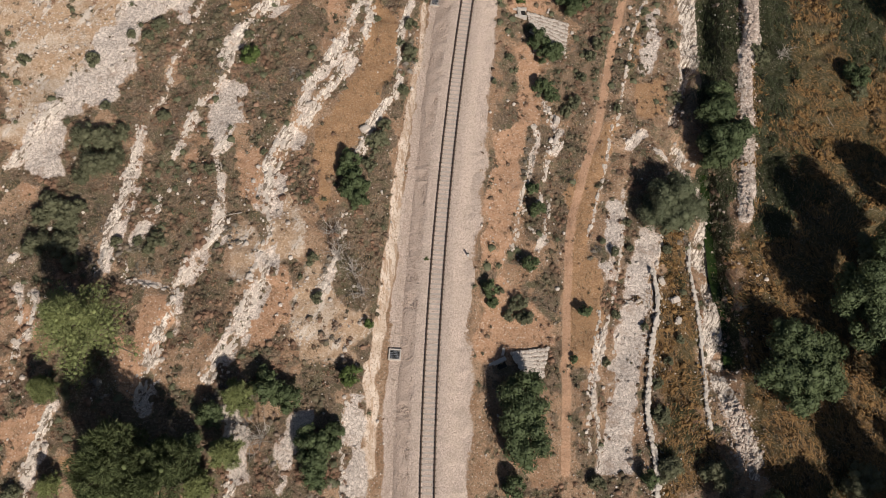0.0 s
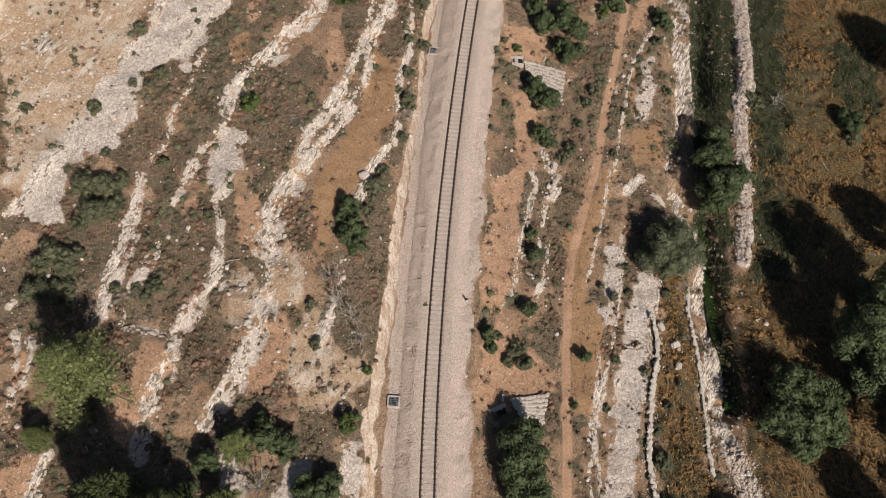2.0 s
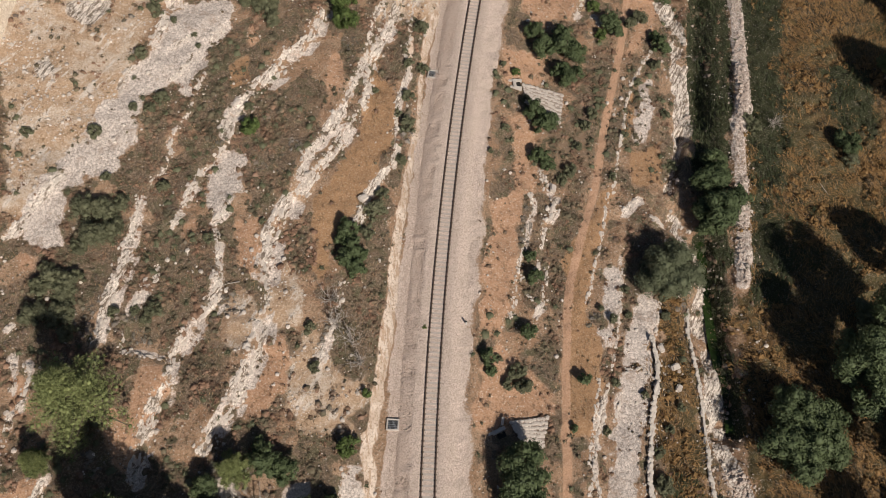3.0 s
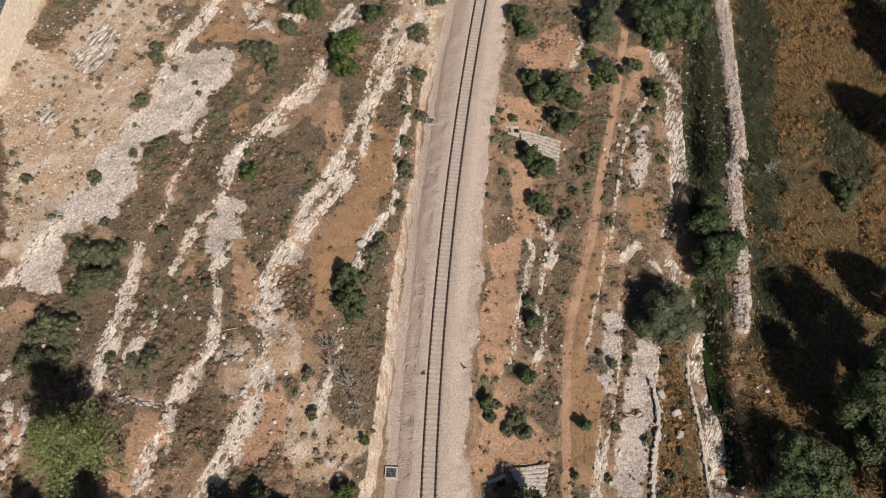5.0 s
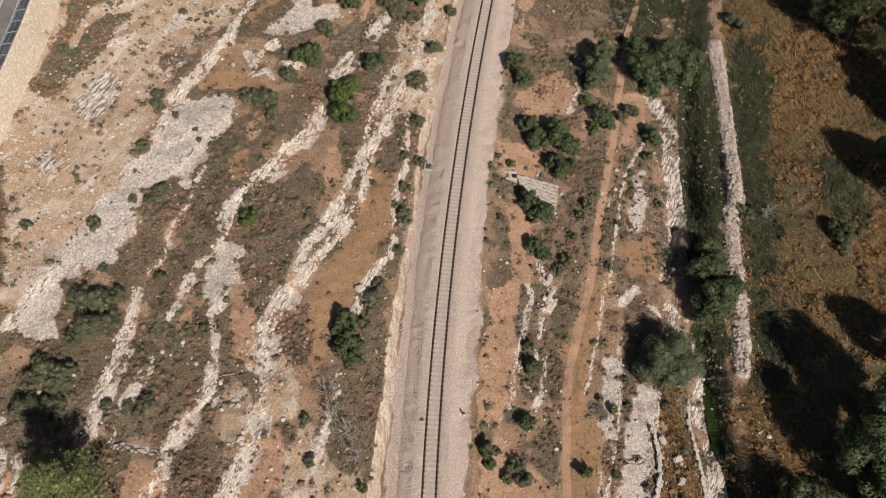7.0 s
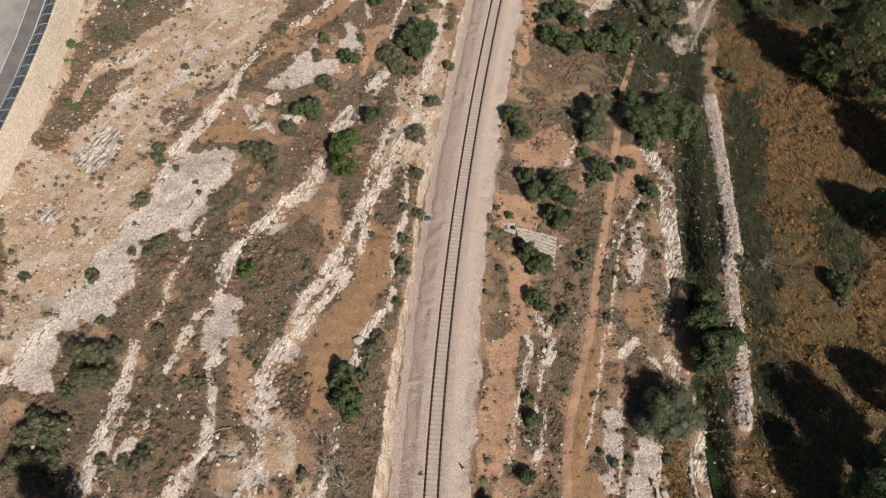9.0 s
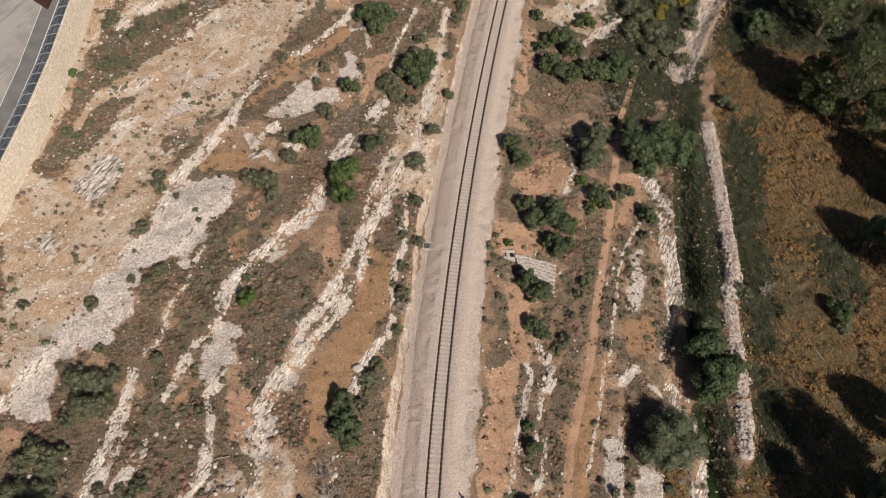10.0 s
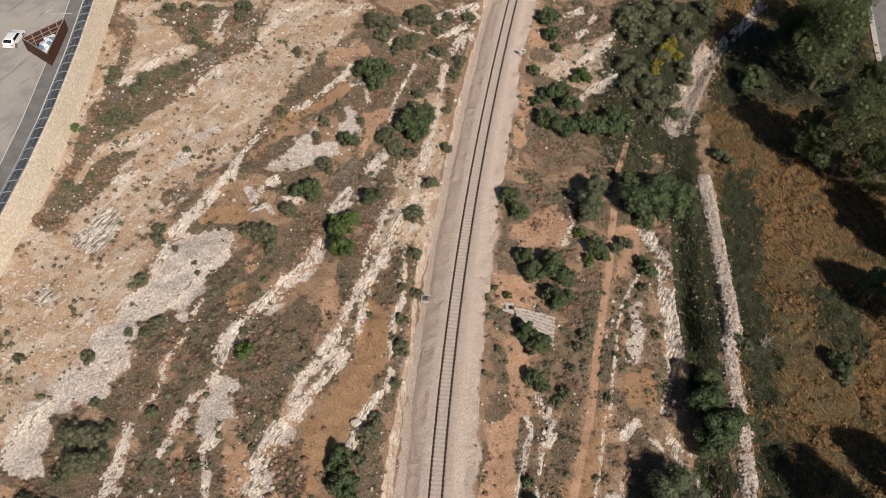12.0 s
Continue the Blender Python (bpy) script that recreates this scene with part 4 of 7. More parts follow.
def survey(x, y):
    """Height of the ground and the share of each cover at x, y."""
    u = x - rail_x(y)
    z = ground_base(x, y)
    cover = {name: np.zeros(x.shape) for name in COVERS}
    wob = (fractal(x, y, 2.2, 3) - 0.5) * 2
    wide = smooth(4.0, 8.0, np.abs(u + 0.5)) * smooth(-0.4, 1.5, x - wall_x(y))
    z = z + wide * ((fractal(x, y, 9.0, 1) - 0.5) * 1.0 + (fractal(x, y, 1.6, 2) - 0.5) * 0.35)
    for number, (step, width, line) in enumerate(TERRACE):
        k = boxed(x, y, line, 9)
        d, s, past, run = line_field(x[k], y[k], line, True)
        fade = np.exp(-(past / 1.2) ** 2)
        side = d * s
        z[k] += 0.5 * step * np.tanh(side / (0.2 + width * 0.2)) * np.exp(-d / 3.0) * fade
        edge = width * (0.12 + 0.44 * fractal(run, side * 0.25, 1.8, 50 + number, 3)) + 0.12 * wob[k]
        seams = smooth(0.62, 0.52, fractal(run * 0.35, side * 2.2, 1.1, 60 + number, 3))
        gaps = smooth(0.70, 0.60, fractal(run, side * 0.6, 2.6, 70 + number, 3))
        cover["rock"][k] = np.maximum(cover["rock"][k], fade * gaps * (0.25 + 0.75 * seams) * smooth(0.16, -0.16, d - edge))
        z[k] += fade * gaps * 0.34 * (seams - 0.3) * smooth(0.2, -0.2, d - edge)
        scree = fade * smooth(0.3, -0.4, np.abs(side + 0.3 * width) - width * 0.75 - 0.4 * wob[k]) * smooth(0.48, 0.58, fractal(run, side, 2.4, 80 + number, 3)) * (width > 0.5)
        cover["gravel"][k] = np.maximum(cover["gravel"][k], 0.85 * scree)
    for high, width, line in DRYWALL:
        k = boxed(x, y, line, 9)
        d, s, past = line_field(x[k], y[k], line)
        z[k] += 0.35 * high * np.tanh(d * s / 0.3) * np.exp(-d / 3.0) * np.exp(-(past / 1.5) ** 2)
    for width, line in CREEK:
        k = boxed(x, y, line, 8)
        d, s, past = line_field(x[k], y[k], line)
        fade = np.exp(-(past / 1.5) ** 2)
        z[k] -= 1.2 * fade * np.exp(-((d / (width * 0.9)) ** 2))
        cover["rock"][k] = np.maximum(cover["rock"][k], fade * smooth(0.68, 0.54, fractal(x[k], y[k], 2.0, 17, 3)) * smooth(0.4, -0.4, d - width * 0.5 - 0.6 * wob[k]))
    for width, line in CHANNEL:
        k = boxed(x, y, line, 8)
        d, s, past = line_field(x[k], y[k], line)
        fade = np.exp(-(past / 1.5) ** 2)
        z[k] -= 1.1 * fade * np.exp(-((d / (width * 0.7)) ** 2))
        cover["green"][k] = np.maximum(cover["green"][k], fade * smooth(0.4, -0.4, d - width * 0.8 - 0.5 * wob[k]))
        cover["rock"][k] *= 1 - fade * smooth(0.3, -0.3, d - width * 0.5)
    for width, line in STONE:
        k = boxed(x, y, line, 8)
        d, s, past = line_field(x[k], y[k], line)
        fade = np.exp(-(past / 0.6) ** 2)
        z[k] += 0.5 * fade * smooth(0.5, -0.3, d - width * 0.45)
        cover["gravel"][k] = np.maximum(cover["gravel"][k], (0.9 if width < 2.6 else 0.5) * fade * smooth(0.3, -0.3, d - width * 0.5 - 0.45 * wob[k]))
    for name, width, line in LANE:
        k = boxed(x, y, line, 8)
        d, s, past = line_field(x[k], y[k], line)
        fade = np.exp(-(past / 0.8) ** 2)
        layer = "path" if name == "rut" else name
        cover[layer][k] = np.maximum(cover[layer][k], fade * smooth(0.35, -0.35, d - width * 0.5 - (0.4 if name == "cream" else 0.12) * wob[k]))
        if name == "path":
            z[k] -= 0.08 * fade * np.exp(-(((d - 0.55) / 0.25) ** 2))
    for name, ring in AREA:
        k = boxed(x, y, ring, 4)
        d = area_field(x[k], y[k], ring)
        soft = {"grass": 2.0, "green": 1.6, "rubble": 1.3, "tan": 0.8, "soil": 1.0, "gravel": 0.7, "scrub": 0.8}.get(name, 0.4)
        if name == "gravel":
            d = d - 0.9 * smooth(0.55, 0.68, fractal(x[k], y[k], 2.8, 39, 3)) * smooth(3.0, 0.5, d)
        cover[name][k] = np.maximum(cover[name][k], smooth(-soft, soft, d + wob[k] * soft * 1.2))
    cover["grass"] = np.maximum(cover["grass"], 0.9 * smooth(36.5, 39.0, u + wob) * (1 - cover["gravel"]))
    # the ballast bed with its ragged toe
    ragged = 0.6 * wob + 2.2 * (fractal(x, y, 6.0, 44, 3) - 0.5) * (u > 0)
    fray = np.where(u > 0, 1.1, 0.45)
    bed = smooth(fray, -fray, np.maximum(-4.9 - u, u - 4.2) + ragged)
    cover["ballast"] = np.maximum(cover["ballast"], bed)
    cover["rock"] *= 1 - bed
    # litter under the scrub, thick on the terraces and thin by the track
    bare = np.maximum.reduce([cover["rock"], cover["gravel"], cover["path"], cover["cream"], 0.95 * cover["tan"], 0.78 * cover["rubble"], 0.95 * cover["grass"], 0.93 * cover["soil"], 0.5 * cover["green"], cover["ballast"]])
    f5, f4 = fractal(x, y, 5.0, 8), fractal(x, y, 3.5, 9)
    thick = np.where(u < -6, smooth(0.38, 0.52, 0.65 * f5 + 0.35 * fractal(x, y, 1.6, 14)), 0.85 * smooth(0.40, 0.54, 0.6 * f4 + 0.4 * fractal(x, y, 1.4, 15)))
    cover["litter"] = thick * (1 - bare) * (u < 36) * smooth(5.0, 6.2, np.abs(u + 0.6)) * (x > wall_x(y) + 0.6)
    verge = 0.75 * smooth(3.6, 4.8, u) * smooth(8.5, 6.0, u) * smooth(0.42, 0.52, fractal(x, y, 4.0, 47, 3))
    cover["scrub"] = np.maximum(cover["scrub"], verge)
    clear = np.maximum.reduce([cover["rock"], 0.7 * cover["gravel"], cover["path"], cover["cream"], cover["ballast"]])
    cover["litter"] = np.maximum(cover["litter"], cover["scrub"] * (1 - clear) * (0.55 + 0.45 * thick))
    # the dry grass lies in crumpled heaps
    heaps = 1 - np.abs(2 * fractal(x + 2.5 * (f5 - 0.5) * 4, y * 0.55, 1.7, 37, 3) - 1)
    z = z + 0.95 * cover["grass"] * smooth(30.0, 36.0, u) * (heaps - 0.8)
    # bedrock steps
    z = z + smooth(0.3, 0.8, cover["rock"]) * (np.floor(fractal(x, y, 1.7, 41, 3) * 9) / 9 - 0.5) * 0.9
    # the road beyond the field lies level
    d, _, _ = line_field(x, y, ROAD)
    near = smooth(9.0, 6.0, d)
    z = z * (1 - near) - 3.5 * near
    return z, cover


# ---- materials ----
class Nodes:
    """A short hand for node trees."""

    def __init__(self, name):
        self.mat = bpy.data.materials.new(name)
        self.mat.use_nodes = True
        self.tree = self.mat.node_tree
        self.bsdf = self.tree.nodes["Principled BSDF"]
        self.bsdf.inputs["Specular IOR Level"].default_value = 0.25
        self.coords = self.tree.nodes.new("ShaderNodeTexCoord")

    def put(self, socket, value):
        if isinstance(value, bpy.types.NodeSocket):
            self.tree.links.new(value, socket)
        elif isinstance(value, tuple) and len(value) == 3 and socket.type == "RGBA":
            socket.default_value = (*value, 1)
        else:
            socket.default_value = value

    def noise(self, scale, detail=4.0, rough=0.6, stretch=None, turn=0.0):
        n = self.tree.nodes.new("ShaderNodeTexNoise")
        n.inputs["Scale"].default_value, n.inputs["Detail"].default_value, n.inputs["Roughness"].default_value = scale, detail, rough
        place = self.coords.outputs["Object"]
        if stretch:
            m = self.tree.nodes.new("ShaderNodeMapping")
            m.inputs["Scale"].default_value = stretch
            r = self.tree.nodes.new("ShaderNodeMapping")
            r.inputs["Rotation"].default_value = (0, 0, turn)
            self.tree.links.new(place, r.inputs[0])
            self.tree.links.new(r.outputs[0], m.inputs[0])
            place = m.outputs[0]
        self.tree.links.new(place, n.inputs["Vector"])
        return n.outputs["Fac"]

    def cells(self, scale, feature="F1", out="Distance"):
        n = self.tree.nodes.new("ShaderNodeTexVoronoi")
        n.feature = feature
        n.inputs["Scale"].default_value = scale
        self.tree.links.new(self.coords.outputs["Object"], n.inputs["Vector"])
        return n.outputs[out]

    def ramp(self, fac, low, high, a=0.0, b=1.0):
        n = self.tree.nodes.new("ShaderNodeMapRange")
        n.interpolation_type = "SMOOTHSTEP"
        for key, value in (("Value", fac), ("From Min", low), ("From Max", high), ("To Min", a), ("To Max", b)):
            self.put(n.inputs[key], value)
        return n.outputs[0]

    def maths(self, op, a, b=0.0):
        n = self.tree.nodes.new("ShaderNodeMath")
        n.operation = op
        self.put(n.inputs[0], a), self.put(n.inputs[1], b)
        return n.outputs[0]

    def mix(self, fac, a, b):
        n = self.tree.nodes.new("ShaderNodeMix")
        n.data_type = "RGBA"
        self.put(n.inputs[0], fac), self.put(n.inputs[6], a), self.put(n.inputs[7], b)
        return n.outputs[2]

    def field(self, name):
        n = self.tree.nodes.new("ShaderNodeAttribute")
        n.attribute_name = name
        return n.outputs["Fac"]

    def bump(self, height, strength, distance=0.1):
        n = self.tree.nodes.new("ShaderNodeBump")
        n.inputs["Strength"].default_value, n.inputs["Distance"].default_value = strength, distance
        self.tree.links.new(height, n.inputs["Height"])
        self.tree.links.new(n.outputs[0], self.bsdf.inputs["Normal"])

    def done(self, colour, rough=0.9, metal=0.0):
        self.put(self.bsdf.inputs["Base Color"], colour)
        self.put(self.bsdf.inputs["Roughness"], rough)
        self.bsdf.inputs["Metallic"].default_value = metal
        return self.mat


def plain(name, dark, light, scale=3.0, rough=0.8, metal=0.0, bump=0.2, island=False):
    """Two tones mixed by coarse and fine noise, with relief."""
    n = Nodes(name)
    fac = n.maths("ADD", n.maths("MULTIPLY", n.noise(scale), 0.6), n.maths("MULTIPLY", n.noise(scale * 9), 0.4))
    fac = n.ramp(fac, 0.3, 0.7)
    if island:
        g = n.tree.nodes.new("ShaderNodeNewGeometry")
        fac = n.maths("ADD", n.maths("MULTIPLY", fac, 0.5), n.maths("MULTIPLY", g.outputs["Random Per Island"], 0.5))
    if bump:
        n.bump(n.noise(scale * 6), bump, 0.03)
    return n.done(n.mix(fac, dark, light), rough, metal)


def leafy(name, dark, light):
    n = Nodes(name)
    g = n.tree.nodes.new("ShaderNodeNewGeometry")
    o = n.tree.nodes.new("ShaderNodeObjectInfo")
    fac = n.maths("ADD", n.maths("MULTIPLY", g.outputs["Random Per Island"], 0.4), n.maths("MULTIPLY", n.noise(1.6, 4), 0.45))
    fac = n.maths("ADD", fac, n.maths("MULTIPLY", o.outputs["Random"], 0.2))
    colour = n.mix(fac, dark, light)
    n.bump(n.noise(9, 3), 0.5, 0.08)
    return n.done(colour, 0.65)


def scrub_material():
    n = Nodes("scrub_twigs")
    g = n.tree.nodes.new("ShaderNodeNewGeometry")
    tone = n.maths("ADD", n.maths("MULTIPLY", g.outputs["Random Per Island"], 0.3), n.maths("MULTIPLY", n.ramp(n.noise(0.9, 5, 0.65), 0.36, 0.62), 0.7))
    olive = n.mix(tone, (0.06, 0.053, 0.032), (0.185, 0.152, 0.098))
    brown = n.mix(tone, (0.118, 0.068, 0.044), (0.34, 0.205, 0.136))
    grey = n.mix(tone, (0.10, 0.086, 0.072), (0.29, 0.25, 0.21))
    zone = n.noise(0.16, 4, 0.65)
    colour = n.mix(n.ramp(n.maths("ADD", n.maths("MULTIPLY", zone, 0.6), n.maths("MULTIPLY", n.noise(0.55, 4, 0.65), 0.4)), 0.45, 0.55), olive, brown)
    colour = n.mix(n.ramp(n.noise(0.11, 4, 0.6), 0.56, 0.66), colour, grey)
    n.bump(n.noise(9, 3, 0.7), 0.6, 0.08)
    return n.done(colour, 0.8)


def masonry():
    """Roughly squared cream stones with sunk joints."""
    n = Nodes("cream_wall_stone")
    tone = n.cells(2.4, "F1", "Color")
    joint = n.cells(2.4, "DISTANCE_TO_EDGE")
    colour = n.mix(n.ramp(tone, 0.1, 0.9), (0.70, 0.575, 0.445), (0.86, 0.745, 0.61))
    colour = n.mix(n.ramp(n.noise(6, 4), 0.52, 0.74), colour, (0.56, 0.43, 0.31))
    colour = n.mix(n.ramp(n.noise(0.4, 4), 0.5, 0.7), colour, (0.76, 0.65, 0.52))
    colour = n.mix(n.ramp(joint, 0.06, 0.02), colour, (0.55, 0.43, 0.32))
    n.bump(n.maths("ADD", n.ramp(joint, 0.0, 0.12), n.noise(9, 3)), 0.5, 0.05)
    return n.done(colour, 0.9)


def ground_material():
    n = Nodes("ground")
    big, mid, fine, grit = n.noise(0.12, 5), n.noise(0.7, 5), n.noise(3.5, 5, 0.7), n.noise(14, 3, 0.7)
    stones = n.cells(2.6)
    pebble = n.maths("ADD", n.maths("MULTIPLY", n.cells(3.4), 0.5), n.maths("MULTIPLY", n.cells(8.5), 0.5))
    pebble_tone = n.maths("ADD", n.maths("MULTIPLY", n.cells(3.4, "F1", "Color"), 0.45), n.maths("MULTIPLY", n.cells(9.5, "F1", "Color"), 0.55))
    jitter = n.maths("MULTIPLY", n.maths("SUBTRACT", fine, 0.5), 0.9)

    def share(name, low=0.35, high=0.65):
        return n.ramp(n.maths("ADD", n.field(name), jitter), low, high)

    soil = n.mix(n.ramp(big, 0.35, 0.65), (0.29, 0.165, 0.096), (0.36, 0.23, 0.145))
    soil = n.mix(n.ramp(mid, 0.4, 0.7), soil, (0.415, 0.275, 0.18))
    soil = n.mix(n.ramp(fine, 0.48, 0.66), soil, (0.145, 0.10, 0.06))
    soil = n.mix(n.ramp(grit, 0.56, 0.7), soil, (0.12, 0.085, 0.05))
    soil = n.mix(n.ramp(stones, 0.2, 0.11), soil, (0.5, 0.43, 0.36))
    tan = n.mix(n.ramp(fine, 0.35, 0.7), (0.40, 0.232, 0.122), (0.295, 0.168, 0.088))
    tan = n.mix(n.ramp(grit, 0.5, 0.75), tan, (0.50, 0.32, 0.185))
    bare = n.mix(n.ramp(fine, 0.35, 0.7), (0.41, 0.228, 0.132), (0.52, 0.325, 0.21))
    bare = n.mix(n.ramp(n.noise(1.5, 5, 0.7), 0.54, 0.64, 0.0, 0.75), bare, (0.21, 0.125, 0.075))
    bare = n.mix(n.ramp(stones, 0.24, 0.13), bare, (0.60, 0.49, 0.40))
    tan = n.mix(n.ramp(n.noise(1.3, 5, 0.7), 0.55, 0.66, 0.0, 0.6), tan, (0.2, 0.115, 0.06))
    streak = n.noise(1.5, 6, 0.7, (1.5, 0.5, 1.0), -0.35)
    hay = n.mix(n.ramp(streak, 0.42, 0.58), (0.03, 0.023, 0.011), (0.195, 0.11, 0.043))
    hay = n.mix(n.ramp(fine, 0.5, 0.66), hay, (0.09, 0.055, 0.023))
    hay = n.mix(n.ramp(n.noise(0.25, 5, 0.65), 0.52, 0.6, 0.0, 0.7), hay, (0.07, 0.055, 0.022))
    hay = n.mix(n.ramp(n.noise(0.07, 4, 0.6), 0.53, 0.62), hay, n.mix(n.ramp(fine, 0.35, 0.7), (0.05, 0.044, 0.018), (0.125, 0.09, 0.04)))
    weeds = n.mix(n.ramp(fine, 0.35, 0.68), (0.02, 0.023, 0.01), (0.055, 0.056, 0.024))
    rubble = n.mix(n.ramp(fine, 0.35, 0.65), (0.47, 0.345, 0.245), (0.60, 0.485, 0.385))
    rubble = n.mix(n.ramp(n.noise(0.28, 5, 0.65), 0.42, 0.54), rubble, n.mix(n.ramp(fine, 0.4, 0.65), (0.40, 0.265, 0.165), (0.54, 0.385, 0.265)))
    rubble = n.mix(n.ramp(n.noise(0.35, 6, 0.7, (2.2, 0.6, 1.0), 0.45), 0.55, 0.62), rubble, (0.64, 0.55, 0.47))
    rubble = n.mix(n.ramp(stones, 0.22, 0.12), rubble, (0.66, 0.57, 0.49))
    rubble = n.mix(n.ramp(grit, 0.58, 0.72), rubble, (0.28, 0.2, 0.14))
    rock = n.mix(n.ramp(fine, 0.35, 0.65), (0.52, 0.44, 0.372), (0.88, 0.785, 0.695))
    rock = n.mix(n.ramp(grit, 0.55, 0.72), rock, (0.30, 0.24, 0.195))
    # cracks along the strike, painted darker for the thin shadow lines of ledges
    strike = n.noise(1.0, 6, 0.7, (3.2, 0.55, 1.0), 0.45)
    rock = n.mix(n.ramp(strike, 0.48, 0.55), rock, (0.2, 0.155, 0.12))
    rock = n.mix(n.ramp(n.noise(2.2, 6, 0.75), 0.57, 0.68), rock, (0.20, 0.155, 0.12))
    scree = n.mix(n.ramp(pebble_tone, 0.2, 0.8), (0.46, 0.385, 0.335), (0.80, 0.69, 0.61))
    scree = n.mix(n.ramp(n.noise(0.5, 5, 0.7), 0.52, 0.64), scree, n.mix(n.ramp(fine, 0.4, 0.6), (0.40, 0.30, 0.235), (0.58, 0.47, 0.40)))
    scree = n.mix(n.ramp(pebble, 0.5, 0.75), scree, (0.34, 0.28, 0.24))
    ballast = n.mix(n.ramp(n.cells(9.0, "F1", "Color"), 0.15, 0.9), (0.47, 0.362, 0.302), (0.70, 0.56, 0.475))
    ballast = n.mix(n.ramp(mid, 0.35, 0.7), ballast, n.mix(0.5, ballast, (0.50, 0.40, 0.32)))
    ballast = n.mix(n.maths("MULTIPLY", n.field("dust"), n.ramp(fine, 0.25, 0.6, 0.45, 1.0)), ballast, n.mix(n.ramp(grit, 0.35, 0.7), (0.62, 0.48, 0.395), (0.47, 0.36, 0.295)))
    path = n.mix(n.ramp(fine, 0.3, 0.7), (0.43, 0.25, 0.152), (0.53, 0.325, 0.21))
    cream = n.mix(n.ramp(mid, 0.35, 0.65), (0.60, 0.455, 0.345), (0.80, 0.665, 0.55))
    cream = n.mix(n.ramp(n.noise(1.0, 6, 0.7, (2.6, 0.5, 1.0), -0.1), 0.5, 0.58), cream, (0.52, 0.36, 0.25))
    cream = n.mix(n.ramp(fine, 0.52, 0.64), cream, (0.42, 0.29, 0.2))
    colour = soil
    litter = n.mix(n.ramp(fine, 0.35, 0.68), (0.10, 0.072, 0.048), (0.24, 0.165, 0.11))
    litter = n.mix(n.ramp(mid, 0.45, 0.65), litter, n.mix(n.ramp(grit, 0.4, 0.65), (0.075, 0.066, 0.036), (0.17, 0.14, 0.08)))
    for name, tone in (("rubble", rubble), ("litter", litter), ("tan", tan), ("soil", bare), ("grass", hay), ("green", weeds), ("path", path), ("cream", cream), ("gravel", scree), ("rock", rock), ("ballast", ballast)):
        colour = n.mix(share(name), colour, tone)
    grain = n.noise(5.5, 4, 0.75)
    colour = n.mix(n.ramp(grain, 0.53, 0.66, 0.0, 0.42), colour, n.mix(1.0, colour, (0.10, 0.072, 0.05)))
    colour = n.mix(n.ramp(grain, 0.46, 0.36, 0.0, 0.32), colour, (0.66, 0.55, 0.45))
    stony = n.maths("MAXIMUM", n.maths("MAXIMUM", n.field("rock"), n.field("gravel")), n.field("rubble"))
    relief = n.maths("ADD", n.maths("MULTIPLY", fine, 0.6), n.maths("MULTIPLY", grit, 0.35))
    relief = n.maths("ADD", relief, n.maths("MULTIPLY", n.maths("MULTIPLY", pebble, -0.55), n.maths("MAXIMUM", stony, n.field("ballast"))))
    n.bump(relief, 0.75, 0.16)
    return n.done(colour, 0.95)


def dusty_asphalt():
    """Old car park asphalt with drifts of tan dust and dark repairs."""
    n = Nodes("worn_asphalt")
    colour = n.mix(n.ramp(n.noise(0.35, 5), 0.35, 0.65), (0.30, 0.272, 0.25), (0.40, 0.365, 0.335))
    colour = n.mix(n.ramp(n.noise(0.09, 4, 0.6), 0.47, 0.62), colour, (0.425, 0.38, 0.335))
    colour = n.mix(n.ramp(n.noise(0.3, 5, 0.7, (3.0, 0.4, 1.0), 0.5), 0.58, 0.66), colour, (0.27, 0.25, 0.235))
    colour = n.mix(n.ramp(n.noise(1.1, 5, 0.75), 0.62, 0.7), colour, (0.50, 0.46, 0.42))
    colour = n.mix(n.ramp(n.noise(12, 3), 0.4, 0.7, 0.0, 0.25), colour, (0.2, 0.185, 0.17))
    n.bump(n.noise(9, 3), 0.15, 0.03)
    return n.done(colour, 0.9)


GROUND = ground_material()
BARK = plain("bark", (0.10, 0.075, 0.055), (0.22, 0.18, 0.14), 4)
DEADWOOD = plain("dead_wood", (0.24, 0.20, 0.17), (0.46, 0.41, 0.36), 3)
LEAF_OAK = leafy("oak_leaves", (0.034, 0.05, 0.021), (0.115, 0.142, 0.062))
LEAF_BUSH = leafy("bush_leaves", (0.064, 0.067, 0.037), (0.17, 0.168, 0.097))
LEAF_OLIVE = leafy("olive_leaves", (0.052, 0.06, 0.032), (0.155, 0.166, 0.095))
LEAF_PINE = leafy("pine_needles", (0.036, 0.046, 0.016), (0.29, 0.315, 0.125))
LEAF_DARKPINE = leafy("dark_pine_needles", (0.026, 0.036, 0.014), (0.155, 0.18, 0.075))
LEAF_LIME = leafy("light_green_leaves", (0.035, 0.06, 0.014), (0.13, 0.165, 0.05))
LEAF_BROOM = leafy("broom_leaves", (0.05, 0.06, 0.02), (0.38, 0.30, 0.03))
LEAF_SCRUB = scrub_material()
HAY = leafy("dry_grass", (0.1, 0.059, 0.024), (0.40, 0.23, 0.09))
STRAW = leafy("straw", (0.12, 0.075, 0.04), (0.40, 0.27, 0.155))
WEED = leafy("weeds", (0.018, 0.024, 0.01), (0.064, 0.072, 0.03))
RUSTY = plain("brown_painted_steel", (0.055, 0.022, 0.016), (0.10, 0.045, 0.032), 1.5, 0.6)
